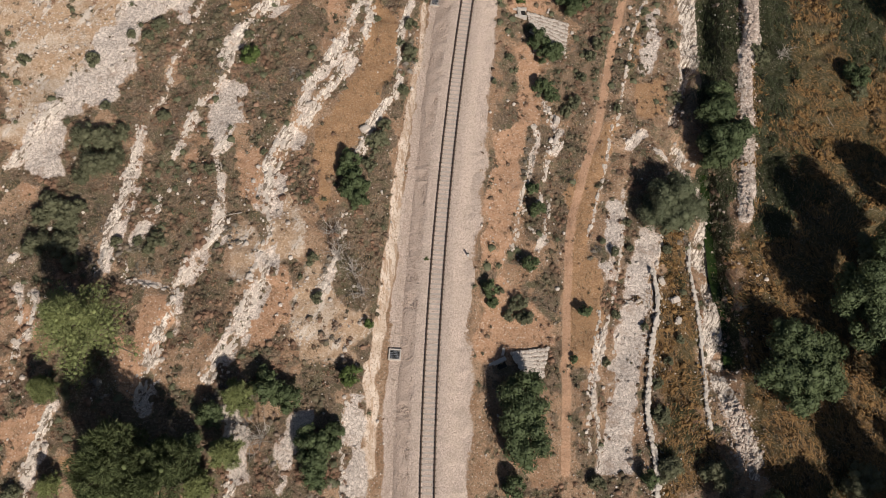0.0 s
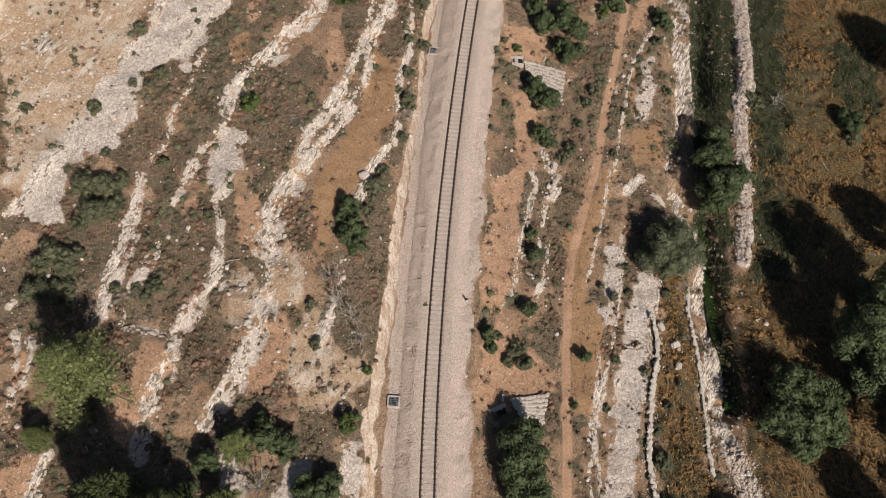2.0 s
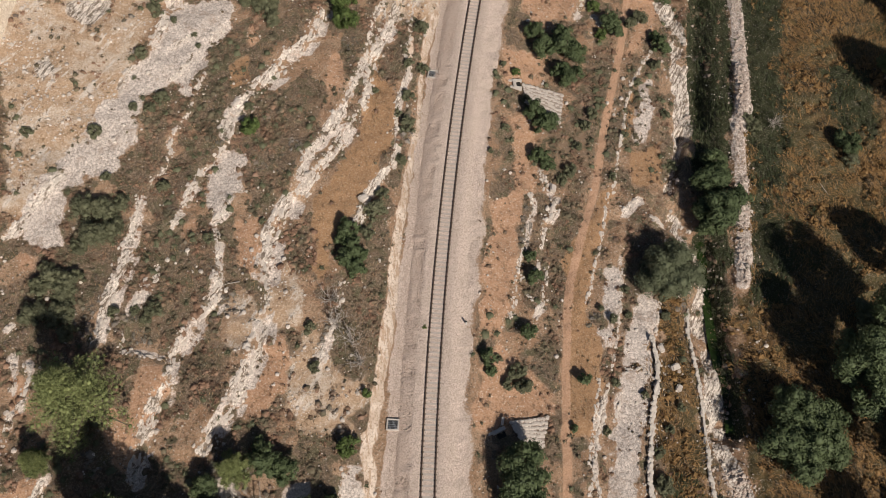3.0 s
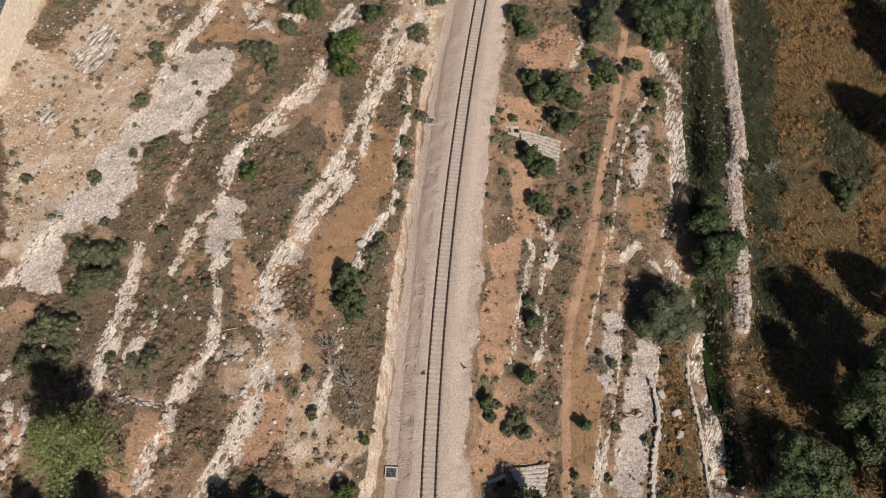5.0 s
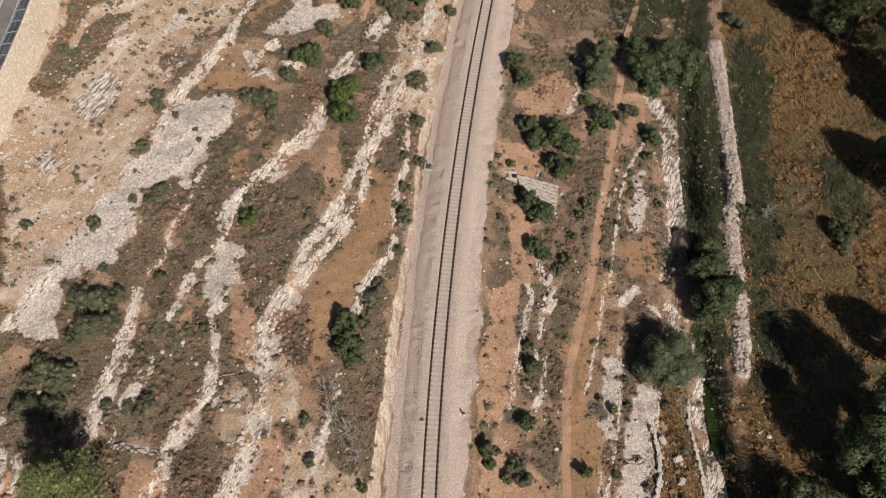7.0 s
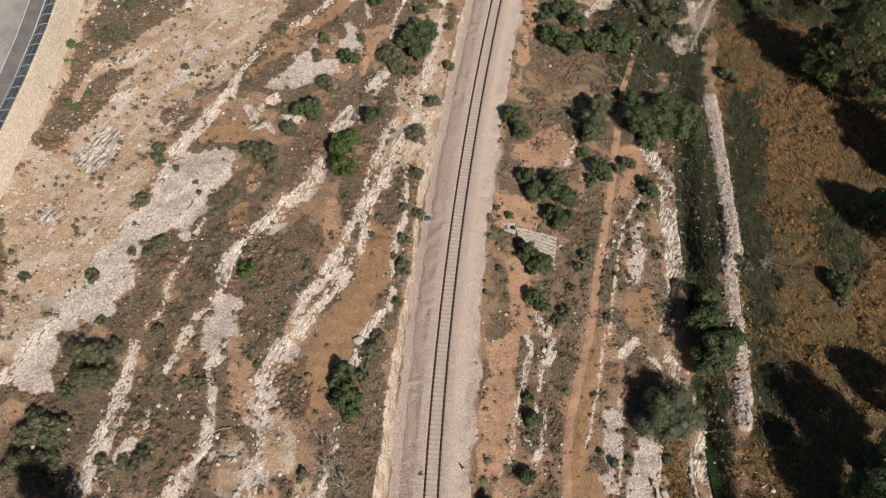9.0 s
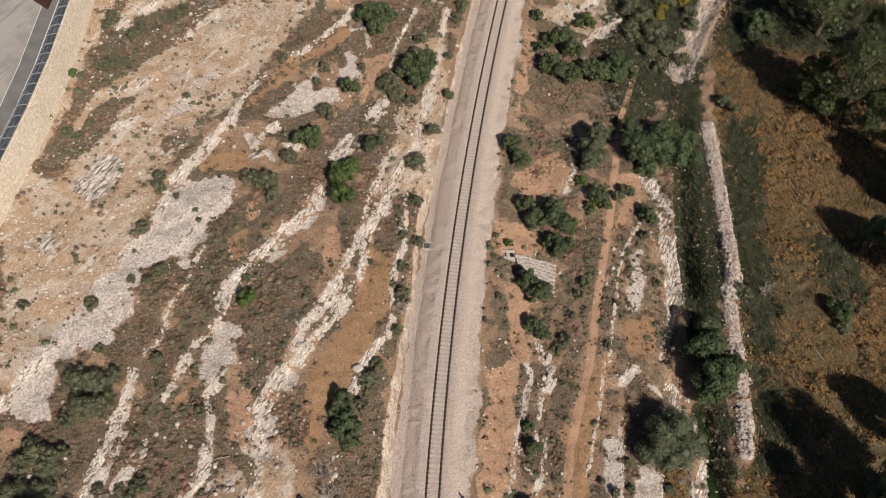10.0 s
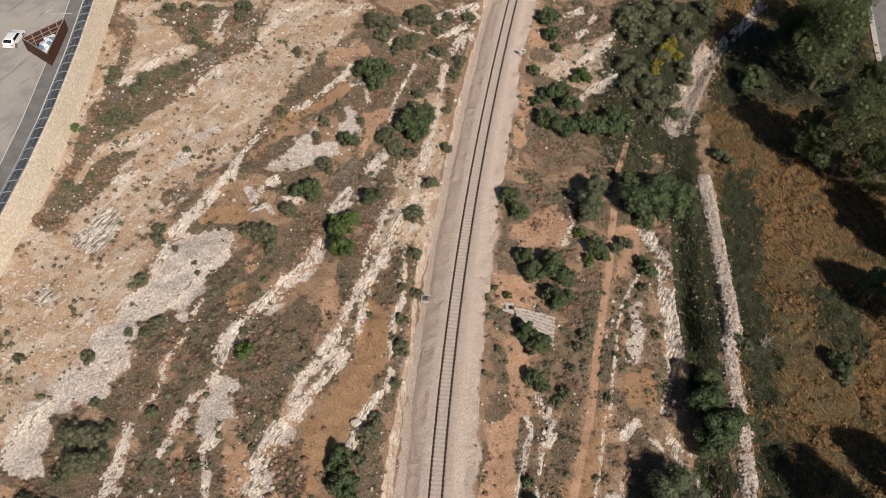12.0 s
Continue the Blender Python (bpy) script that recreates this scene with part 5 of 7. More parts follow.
GALV = plain("galvanised_steel", (0.30, 0.31, 0.33), (0.48, 0.49, 0.51), 2, 0.45, 0.5)
GREYMESH = plain("grey_mesh_wire", (0.10, 0.11, 0.128), (0.165, 0.178, 0.2), 2, 0.55, 0.3)
ASPHALT = dusty_asphalt()
DARK_ASPHALT = plain("dark_asphalt", (0.15, 0.14, 0.135), (0.235, 0.22, 0.21), 0.6, 0.9, bump=0.15)
PAINT = plain("white_road_paint", (0.5, 0.48, 0.45), (0.75, 0.73, 0.7), 3, 0.7)
WALLSTONE = masonry()
CAR_WHITE = plain("white_car_paint", (0.74, 0.74, 0.74), (0.8, 0.8, 0.8), 1, 0.25, bump=0)
GLASS_DARK = plain("dark_car_glass", (0.012, 0.013, 0.016), (0.02, 0.022, 0.026), 1, 0.08, bump=0)
RUBBER = plain("black_rubber", (0.015, 0.015, 0.015), (0.03, 0.03, 0.03), 4, 0.8)
RED = plain("red_lamp_glass", (0.35, 0.01, 0.01), (0.45, 0.02, 0.02), 4, 0.2, bump=0)
SACK = plain("white_plastic_sack", (0.55, 0.56, 0.58), (0.8, 0.8, 0.8), 2, 0.6)
BLUE = plain("blue_plastic", (0.10, 0.16, 0.26), (0.2, 0.28, 0.4), 3, 0.5)
CAST = plain("cast_concrete", (0.40, 0.35, 0.31), (0.58, 0.52, 0.46), 1.5, 0.9)
RIM = plain("worn_grey_steel", (0.22, 0.18, 0.16), (0.36, 0.31, 0.28), 2, 0.6)

GROUT = plain("apron_mortar", (0.26, 0.205, 0.17), (0.38, 0.31, 0.26), 2.5, 0.9)
# near black: paint on cap and sign bars, painted shade in pits and mouths
BLACK = plain("black_paint_and_pit_shade", (0.015, 0.014, 0.013), (0.03, 0.028, 0.025), 3)
POND = plain("stagnant_water", (0.012, 0.022, 0.006), (0.03, 0.05, 0.012), 1.0, 0.12, bump=0.05)
STEEL = plain("rusty_rail_steel", (0.085, 0.056, 0.042), (0.16, 0.11, 0.085), 3, 0.6, 0.3)
CONCRETE = plain("sleeper_concrete", (0.36, 0.30, 0.26), (0.50, 0.43, 0.38), 3)
LIMESTONE = plain("limestone", (0.27, 0.22, 0.182), (0.74, 0.65, 0.57), 2.0, island=True)
BANK_STONE = plain("pinkish_bank_stone", (0.27, 0.21, 0.175), (0.56, 0.455, 0.385), 2.0, island=True)
GREYSTONE = plain("grey_wall_stone", (0.34, 0.295, 0.255), (0.66, 0.59, 0.52), 3.0, island=True)
BALLAST_STONE = plain("ballast_stone", (0.36, 0.27, 0.215), (0.60, 0.47, 0.385), 2.0, island=True)
# ---- building helpers ----
def arrays_mesh(name, verts, faces, material, fields=None, even=False):
    """A mesh from arrays: verts (n, 3), faces (m, k)."""
    verts, faces = np.asarray(verts, np.float32), np.asarray(faces, np.int32)
    me = bpy.data.meshes.new(name)
    me.vertices.add(len(verts))
    me.vertices.foreach_set("co", verts.ravel())
    k = faces.shape[1]
    me.loops.add(faces.size)
    me.loops.foreach_set("vertex_index", faces.ravel())
    me.polygons.add(len(faces))
    me.polygons.foreach_set("loop_start", np.arange(0, faces.size, k, dtype=np.int32))
    me.polygons.foreach_set("loop_total", np.full(len(faces), k, np.int32))
    for key, values in (fields or {}).items():
        me.attributes.new(key, "FLOAT", "POINT").data.foreach_set("value", np.asarray(values, np.float32))
    me.polygons.foreach_set("use_smooth", np.full(len(faces), even))
    me.update(calc_edges=True)
    me.validate()
    if material:
        me.materials.append(material)
    return me


def piece(name, mesh, parent=None, label="", m=None):
    ob = new(name, mesh)
    ob.parent = parent
    if m is not None:
        ob.matrix_basis = m
    if label:
        ob["label"] = label
    return ob


def part(name, bm, material, parent, label=""):
    me = bpy.data.meshes.new(name)
    bm.to_mesh(me)
    bm.free()
    me.materials.append(material)
    return piece(name, me, parent, label)


# ---- the ground: one sheet to the horizon, finest where the camera looks ----
def steps(low, high, fine, reach):
    inner = np.arange(low, high + fine / 2, fine)
    out = fine * np.cumsum(1.25 ** np.arange(1, 60))
    out = out[out < reach]
    return np.concatenate([low - out[::-1], inner, high + out])


gx, gy = steps(-88, 88, 0.34, 2500), steps(5, 157, 0.34, 2500)
GX, GY = (a.ravel() for a in np.meshgrid(gx, gy))
GZ, COVER = survey(GX, GY)
nx, ny = len(gx), len(gy)
corner = (np.arange(ny - 1)[:, None] * nx + np.arange(nx - 1)).ravel()
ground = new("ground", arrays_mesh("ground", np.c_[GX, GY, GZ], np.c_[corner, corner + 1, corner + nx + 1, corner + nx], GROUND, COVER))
ground.data.polygons.foreach_set("use_smooth", np.ones(len(ground.data.polygons), bool))
tagged(ground, "dry stony hillside with terraces, gravel and brown soil", "ground", kind="structure")


def grid_spot(x, y):
    """Cell and share within it, for looking up the ground's fields."""
    x, y = np.atleast_1d(np.asarray(x, float)), np.atleast_1d(np.asarray(y, float))
    i, j = np.clip(np.searchsorted(gx, x) - 1, 0, nx - 2), np.clip(np.searchsorted(gy, y) - 1, 0, ny - 2)
    return i, j, (x - gx[i]) / (gx[i + 1] - gx[i]), (y - gy[j]) / (gy[j + 1] - gy[j])


def looked_up(values, spot):
    i, j, fx, fy = spot
    v = values.reshape(ny, nx)
    return (v[j, i] * (1 - fx) + v[j, i + 1] * fx) * (1 - fy) + (v[j + 1, i] * (1 - fx) + v[j + 1, i + 1] * fx) * fy


def ground_z(x, y):
    """Height of the ground sheet at x, y."""
    return looked_up(GZ, grid_spot(x, y))


def covers_at(x, y):
    """Share of each ground cover at x, y."""
    spot = grid_spot(x, y)
    return {name: looked_up(values, spot) for name, values in COVER.items()}


# ---- the track ----
track = tagged(new("railway_track"), "single railway line of rusty rails on concrete sleepers in pale ballast", "railway")
ys = np.arange(-6.0, 176.0, 2.0)


def rail(offset):
    section = [(-0.075, -0.172), (0.075, -0.172), (0.075, -0.15), (0.012, -0.13), (0.012, -0.045), (0.036, -0.035), (0.036, 0.0), (-0.036, 0.0), (-0.036, -0.035), (-0.012, -0.045), (-0.012, -0.13), (-0.075, -0.15)]
    verts = []
    for y in ys:
        slope = (rail_x(y + 0.5) - rail_x(y - 0.5))
        ln = math.hypot(1, slope)
        for sx, sz in section:
            verts.append((rail_x(y) + (offset + sx) / ln, y - (offset + sx) * slope / ln, sz))
    n = len(section)
    faces = [(i * n + k, i * n + (k + 1) % n, (i + 1) * n + (k + 1) % n, (i + 1) * n + k) for i in range(len(ys) - 1) for k in range(n)]
    return arrays_mesh("rail", verts, faces, STEEL)


for side in (-0.755, 0.755):
    piece("rail", rail(side), track, "rusty steel rail")


# the bed of ballast, level with the sleepers and heaped over their ends
BED_U = [-3.95, -3.4, -2.9, -2.4, -2.1, -1.9, -1.5, -1.15, -1.02, -0.9, -0.6, -0.3, 0.0, 0.3, 0.6, 0.9, 1.02, 1.15, 1.5, 1.9, 2.2, 2.6, 3.0, 3.5, 4.0, 4.4]
BED_Z = [-0.8, -0.5, -0.41, -0.3, -0.2, -0.15, -0.13, -0.13, -0.14, -0.19, -0.185, -0.19, -0.195, -0.19, -0.185, -0.19, -0.14, -0.13, -0.13, -0.15, -0.22, -0.38, -0.5, -0.58, -0.64, -0.78]
by = np.arange(-6.0, 176.0, 0.22)
BU, BY = np.meshgrid(BED_U, by)
lump = (fractal(BU * 1.6, BY, 0.9, 95, 3) - 0.5) * np.interp(np.abs(BU), [0.0, 1.0, 1.6, 2.4], [0.0, 0.015, 0.08, 0.3]) * np.where(BU < 0, 1.5, 0.6)
lump += (fractal(BU, BY, 2.4, 96, 4) - 0.5) * np.interp(BU, [2.4, 4.4], [0.0, 1.1])
BZ = np.interp(BU, BED_U, BED_Z) + lump
slope = rail_x(BY + 0.5) - rail_x(BY - 0.5)
k = len(BED_U)
corner = (np.arange(len(by) - 1)[:, None] * k + np.arange(k - 1)).ravel()
bed = arrays_mesh("ballast_bed", np.c_[(rail_x(BY) + BU / np.hypot(1, slope)).ravel(), (BY - BU * slope / np.hypot(1, slope)).ravel(), BZ.ravel()], np.c_[corner, corner + 1, corner + k + 1, corner + k], GROUND, {"ballast": np.ones(BU.size), "dust": np.interp(BU, [-2.6, -1.9], [1.0, 0.0]).ravel()})
bed.polygons.foreach_set("use_smooth", np.ones(len(bed.polygons), bool))
tagged(new("ballast_bed", bed), "pale pinkish bed of crushed stone under the rails", "ballast", kind="structure")


def sleeper_mesh():
    bm = bmesh.new()
    bmesh.ops.create_cube(bm, size=1)
    for v in bm.verts:
        v.co.x *= 2.5
        v.co.y *= 0.27 if v.co.z < 0 else 0.22
        v.co.z = v.co.z * 0.2 - 0.27
        if abs(v.co.x) < 0.6:
            v.co.z -= 0.02
    me = bpy.data.meshes.new("sleeper")
    bm.to_mesh(me)
    bm.free()
    me.materials.append(CONCRETE)
    return me


SLEEPER = sleeper_mesh()
for k in range(300):
    y = -5.0 + 0.6 * k
    slope = rail_x(y + 0.5) - rail_x(y - 0.5)
    piece("sleeper", SLEEPER, track, "", pose(rail_x(y), y, 0, 0, 0, -math.degrees(math.atan(slope))))


def fastenings():
    """The dark clips that hold one rail, two to a sleeper."""
    verts, faces = [], []
    cube = np.array([(-1, -1, 0), (1, -1, 0), (1, 1, 0), (-1, 1, 0), (-0.7, -0.7, 1), (0.7, -0.7, 1), (0.7, 0.7, 1), (-0.7, 0.7, 1)]) * np.array([0.05, 0.07, 0.06])
    sides = np.array([(4, 5, 6, 7), (0, 1, 5, 4), (1, 2, 6, 5), (2, 3, 7, 6), (3, 0, 4, 7)])
    for k in range(300):
        y = -5.0 + 0.6 * k
        for off in (-0.125, 0.125):
            faces.append(sides + 8 * len(verts))
            verts.append(cube + np.array([off, y, -0.18]))
    return np.vstack(verts), np.vstack(faces)


CLIPS = fastenings()
for offset in (-0.755, 0.755):
    verts = CLIPS[0].copy()
    slope = rail_x(verts[:, 1] + 0.5) - rail_x(verts[:, 1] - 0.5)
    u = verts[:, 0] + offset
    verts[:, 0], verts[:, 1] = rail_x(verts[:, 1]) + u / np.hypot(1, slope), verts[:, 1] - u * slope / np.hypot(1, slope)
    piece("fastening", arrays_mesh("fastening", verts, CLIPS[1], STEEL), track, "dark steel rail clips")["kind"] = "stuff"
# ---- plants ----
rng = np.random.default_rng(11)
GOLD = (1 + 5 ** 0.5) / 2
BALL = np.array([(-1, GOLD, 0), (1, GOLD, 0), (-1, -GOLD, 0), (1, -GOLD, 0), (0, -1, GOLD), (0, 1, GOLD), (0, -1, -GOLD), (0, 1, -GOLD), (GOLD, 0, -1), (GOLD, 0, 1), (-GOLD, 0, -1), (-GOLD, 0, 1)]) / 1.9
BALL_FACES = np.array([(0, 11, 5), (0, 5, 1), (0, 1, 7), (0, 7, 10), (0, 10, 11), (1, 5, 9), (5, 11, 4), (11, 10, 2), (10, 7, 6), (7, 1, 8), (3, 9, 4), (3, 4, 2), (3, 2, 6), (3, 6, 8), (3, 8, 9), (4, 9, 5), (2, 4, 11), (6, 2, 10), (8, 6, 7), (9, 8, 1)])


def leaf_cloud(centres, radii, count, size, rng, flat=0.8, slim=0.64, brush=False):
    """Three-cornered leaves scattered loosely round the shells of balls, each ball with a dense knobbly heart."""
    pick = rng.choice(len(centres), count, p=radii ** 2 / (radii ** 2).sum())
    way = rng.normal(size=(count, 3))
    way /= np.linalg.norm(way, axis=1)[:, None]
    reach = radii[pick] * rng.uniform(0.5, 1.1, count) ** 0.5
    mid = centres[pick] + way * reach[:, None] * np.array([1, 1, flat])
    nrm = way * 1.0 + rng.normal(size=(count, 3)) * 0.45 + np.array([0, 0, 0.25])
    nrm /= np.linalg.norm(nrm, axis=1)[:, None]
    if brush:
        # needles stand out from each tuft's middle
        side = way + rng.normal(size=(count, 3)) * 0.3 + np.array([0, 0, 0.25])
        side /= np.linalg.norm(side, axis=1)[:, None]
        nrm = np.cross(side, rng.normal(size=(count, 3)))
        nrm /= np.linalg.norm(nrm, axis=1)[:, None] + 1e-9
    else:
        side = np.cross(nrm, rng.normal(size=(count, 3)))
        side /= np.linalg.norm(side, axis=1)[:, None] + 1e-9
    up = np.cross(nrm, side)
    s = size * rng.uniform(0.6, 1.4, count)[:, None]
    verts = np.stack([mid - side * s * 0.6 - up * s * 0.5 * slim, mid - side * s * 0.6 + up * s * 0.5 * slim, mid + side * s * 0.75], 1).reshape(-1, 3)
    heart = np.array([BALL * rng.uniform(0.55, 0.95, (12, 1)) * r * np.array([1, 1, flat]) + c for c, r in zip(centres, radii * (0.42 if brush else 0.8))]).reshape(-1, 3)
    faces = np.arange(count * 3).reshape(-1, 3)
    hearts = (np.arange(len(centres))[:, None, None] * 12 + BALL_FACES).reshape(-1, 3) + len(verts)
    return np.vstack([verts, heart]), np.vstack([faces, hearts])


def limb(points, radii, sides=6):
    verts, faces = [], []
    for p, r in zip(points, radii):
        for k in range(sides):
            a = 2 * math.pi * k / sides
            verts.append((p[0] + r * math.cos(a), p[1] + r * math.sin(a), p[2]))
    for i in range(len(points) - 1):
        for k in range(sides):
            faces.append((i * sides + k, i * sides + (k + 1) % sides, (i + 1) * sides + (k + 1) % sides, (i + 1) * sides + k))
    return verts, faces


def joined(pieces):
    verts, faces, n = [], [], 0
    for v, f in pieces:
        verts.append(np.asarray(v, float))
        faces.append(np.asarray(f, int) + n)
        n += len(v)
    return np.vstack(verts), np.vstack(faces)


# sort: leaf material, leaf size, height over radius, trunk share, name, label, category
SORTS = {
    "oak": (LEAF_OAK, 0.19, 1.5, 0.22, "tree", "dark green broad-leaved tree with a dense crown", "tree"),
    "olive": (LEAF_OLIVE, 0.15, 1.35, 0.2, "tree", "grey-green round olive-like tree on stony ground", "tree"),
    "pine": (LEAF_PINE, 0.30, 2.2, 0.12, "pine_tree", "light green pine tree with a ragged crown", "pine tree"),
    "tall": (LEAF_OAK, 0.2, 2.5, 0.42, "tree", "tall dark green tree with a broad crown beside the field", "tree"),
    "tallpine": (LEAF_DARKPINE, 0.2, 2.3, 0.14, "pine_tree", "tall dark green pine tree with a broad crown", "pine tree"),
    "lime": (LEAF_LIME, 0.17, 1.2, 0.12, "bush", "fresh light green bush among dry scrub", "bush"),
    "bush": (LEAF_BUSH, 0.15, 1.0, 0.08, "bush", "dusty dark green bush on dry soil", "bush"),
    "broom": (LEAF_BROOM, 0.15, 1.1, 0.1, "bush", "dense broom bush in yellow flower", "bush"),
}


GRADES = (0.8, 1.3, 2.0, 3.0, 4.6, 6.6)


def plant_meshes(sort, R, seed):
    """Trunk and crown of a plant of crown radius R."""
    leaf, size, tall, stem, *_ = SORTS[sort]
    r = np.random.default_rng(seed)
    high = R * tall
    pine = sort in ("pine", "tallpine")
    balls = int((38 if pine else 14) + 4 * R)
    a, q = r.uniform(0, 2 * math.pi, balls), np.sqrt(r.uniform(0.02, 1, balls))
    zz = r.uniform(0, 1, balls)
    if pine and sort != "tallpine":
        zz = np.sort(zz)
        wide = (1.0 - 0.72 * zz) * R * 0.85
    else:
        wide = np.sqrt(np.maximum(0.12, 1 - (zz * 1.05 - 0.2) ** 2)) * R * 0.74
    centres = np.c_[np.cos(a) * q * wide, np.sin(a) * q * wide, high * (stem + (1 - stem) * (0.1 + 0.76 * zz))]
    if sort == "pine":
        # whorls of rising boughs, with tufts along them and on their side twigs
        zz = np.repeat(np.linspace(0, 1, 48), 7)
        a = np.repeat(np.arange(48) * 2.4 + r.uniform(-0.3, 0.3, 48), 7)
        out = np.tile(np.linspace(0.34, 1, 7), 48) * (0.98 - 0.84 * zz) * np.repeat(r.uniform(0.72, 1.08, 48), 7)
        a = a + r.normal(0, 0.14, len(a))
        centres = np.c_[np.cos(a) * out * R, np.sin(a) * out * R, high * (stem + 0.05 + (0.9 - stem) * zz) + 0.3 * out * R]
        balls = len(a)
    radii = r.uniform(0.2, 0.38, balls) * R * (0.42 if sort == "pine" else 0.72 if sort == "tallpine" else 1.0)
    leaf_size = (0.24 if sort == "pine" else 0.26) if pine else size * (0.8 + 0.08 * R)
    count = int(min(26000 if pine else 12000, (1400 if sort == "pine" else 760 if pine else 620 * (0.16 / leaf_size) ** 2) * R ** 2 * (tall / 1.2) + 160))
    crown = leaf_cloud(centres, radii, count, leaf_size, r, slim=0.3 if pine else 0.75, brush=pine)
    wood = [limb([(0, 0, -0.3), (0.05 * R, 0, high * 0.35), (0, 0.04 * R, high * 0.8)], [0.06 * R, 0.045 * R, 0.012 * R])]
    for c in centres[6:: 7] if sort == "pine" else centres[:: 2]:
        wood.append(limb([(0, 0, max(0.2, c[2] - 0.3 * R) * 0.8), tuple(c * 0.6 + np.array([0, 0, c[2] * 0.25])), tuple(c)], [0.028 * R, 0.018 * R, 0.006 * R], 4))
    return arrays_mesh("trunk", *joined(wood), BARK), arrays_mesh("crown", *crown, leaf, None, True)


STOCK = {}


def plant(sort, x, y, r, tall, index):
    _, _, _, _, name, label, category = SORTS[sort]
    grade = min(GRADES, key=lambda g: abs(math.log(g / r)))
    key = (sort, grade, index % 3)
    if key not in STOCK:
        STOCK[key] = plant_meshes(sort, grade, 31 * (index % 3) + len(sort) + int(grade * 10))
    trunk, crown = STOCK[key]
    size = "small " if r < 1.3 else ("large " if r > 4 else "")
    ob = tagged(new(name), size + label, category)
    s = r / grade
    turn = (index * 137.5) % 360
    ob.matrix_basis = pose(x, y, float(ground_z(x, y)[0]), 0, 0, turn) @ Matrix.Diagonal((s, s, s * tall, 1))
    piece("trunk", trunk, ob), piece("crown", crown, ob)
    return ob


for index, (sort, x, y, r, tall) in enumerate(PLANT):
    plant(sort, x, y, r, tall, index)


def mounds(x, y, r, leaves, size, rng, tall=0.75, k=5, loose=1.15):
    """Low cushions of twigs: a lumpy heart with small leaves standing round it."""
    m = len(x)
    z = ground_z(x, y)
    a = 2 * math.pi * np.arange(k) / k + rng.uniform(0, 1, (m, 1))
    low, mid = r[:, None] * rng.uniform(0.45, 1.15, (m, k)), r[:, None] * rng.uniform(0.25, 0.7, (m, k))
    high = (r * tall * 0.7)[:, None]
    ring0 = np.stack([x[:, None] + low * np.cos(a), y[:, None] + low * np.sin(a), z[:, None] - 0.12 + 0 * a], 2)
    ring1 = np.stack([x[:, None] + mid * np.cos(a), y[:, None] + mid * np.sin(a), z[:, None] + high * rng.uniform(0.5, 0.95, (m, k))], 2)
    top = np.stack([x, y, z + high[:, 0] * rng.uniform(0.8, 1.05, m)], 1)[:, None]
    heart = np.concatenate([ring0, ring1, top], 1).reshape(-1, 3)
    i = np.arange(k)
    j = (i + 1) % k
    shell = np.vstack([np.c_[i, j, j + k], np.c_[i, j + k, i + k], np.c_[i + k, j + k, np.full(k, 2 * k)]])
    hearts = (np.arange(m)[:, None, None] * (2 * k + 1) + shell).reshape(-1, 3)
    way = rng.normal(size=(m * leaves, 3))
    way /= np.linalg.norm(way, axis=1)[:, None]
    way[:, 2] = np.abs(way[:, 2])
    spread = np.repeat(r, leaves) * rng.uniform(0.7, loose, m * leaves)
    spot = np.repeat(np.c_[x, y, z], leaves, 0) + way * spread[:, None] * np.array([1, 1, tall])
    nrm = way + rng.normal(size=spot.shape) * 0.5
    nrm /= np.linalg.norm(nrm, axis=1)[:, None]
    side = np.cross(nrm, rng.normal(size=spot.shape))
    side /= np.linalg.norm(side, axis=1)[:, None]
    up = np.cross(nrm, side)
    s = size * rng.uniform(0.6, 1.4, (m * leaves, 1))
    leaf = np.stack([spot - side * s * 0.6 - up * s * 0.4, spot - side * s * 0.6 + up * s * 0.4, spot + side * s * 0.7], 1).reshape(-1, 3)
    return np.vstack([heart, leaf]), np.vstack([hearts, np.arange(len(leaf)).reshape(-1, 3) + len(heart)])


def strands(x, y, per, long, wide, rise, rng):
    """Long blades that lie over together, as wind and slope comb them."""
    m = len(x) * per
    gx_, gy_ = np.repeat(x, per) + rng.normal(0, 0.34, m), np.repeat(y, per) + rng.normal(0, 0.34, m)
    lie = 2.0 + 5.0 * (np.repeat(fractal(x, y, 7.0, 90, 3), per) - 0.5) + rng.normal(0, 0.7, m)
    root = np.c_[gx_, gy_, np.repeat(ground_z(x, y), per) - 0.02]
    reach = long * rng.uniform(0.5, 1.3, m)
    way = np.c_[np.cos(lie), np.sin(lie), rise * rng.uniform(0.3, 1.2, m)] * reach[:, None]
    side = np.c_[-np.sin(lie), np.cos(lie), 0 * lie] * wide * rng.uniform(0.6, 1.4, m)[:, None] * 0.5
    mid = root + way * np.array([0.55, 0.55, 0.85])
    tip = root + way * np.array([1, 1, 0.9])
    verts = np.stack([root - side, root + side, mid + side * 1.2, mid - side * 1.2, tip + side * 0.3, tip - side * 0.3], 1).reshape(-1, 3)
    k = np.arange(m)[:, None] * 6
    return verts, np.vstack([k + np.array([0, 1, 2, 3]), k + np.array([3, 2, 4, 5])])


SOFT = (LEAF_SCRUB, LEAF_BUSH, HAY)


def stuff(name, arrays, material, label, category):
    return tagged(new(name, arrays_mesh(name, *arrays, material, None, material in SOFT)), label, category, kind="stuff")


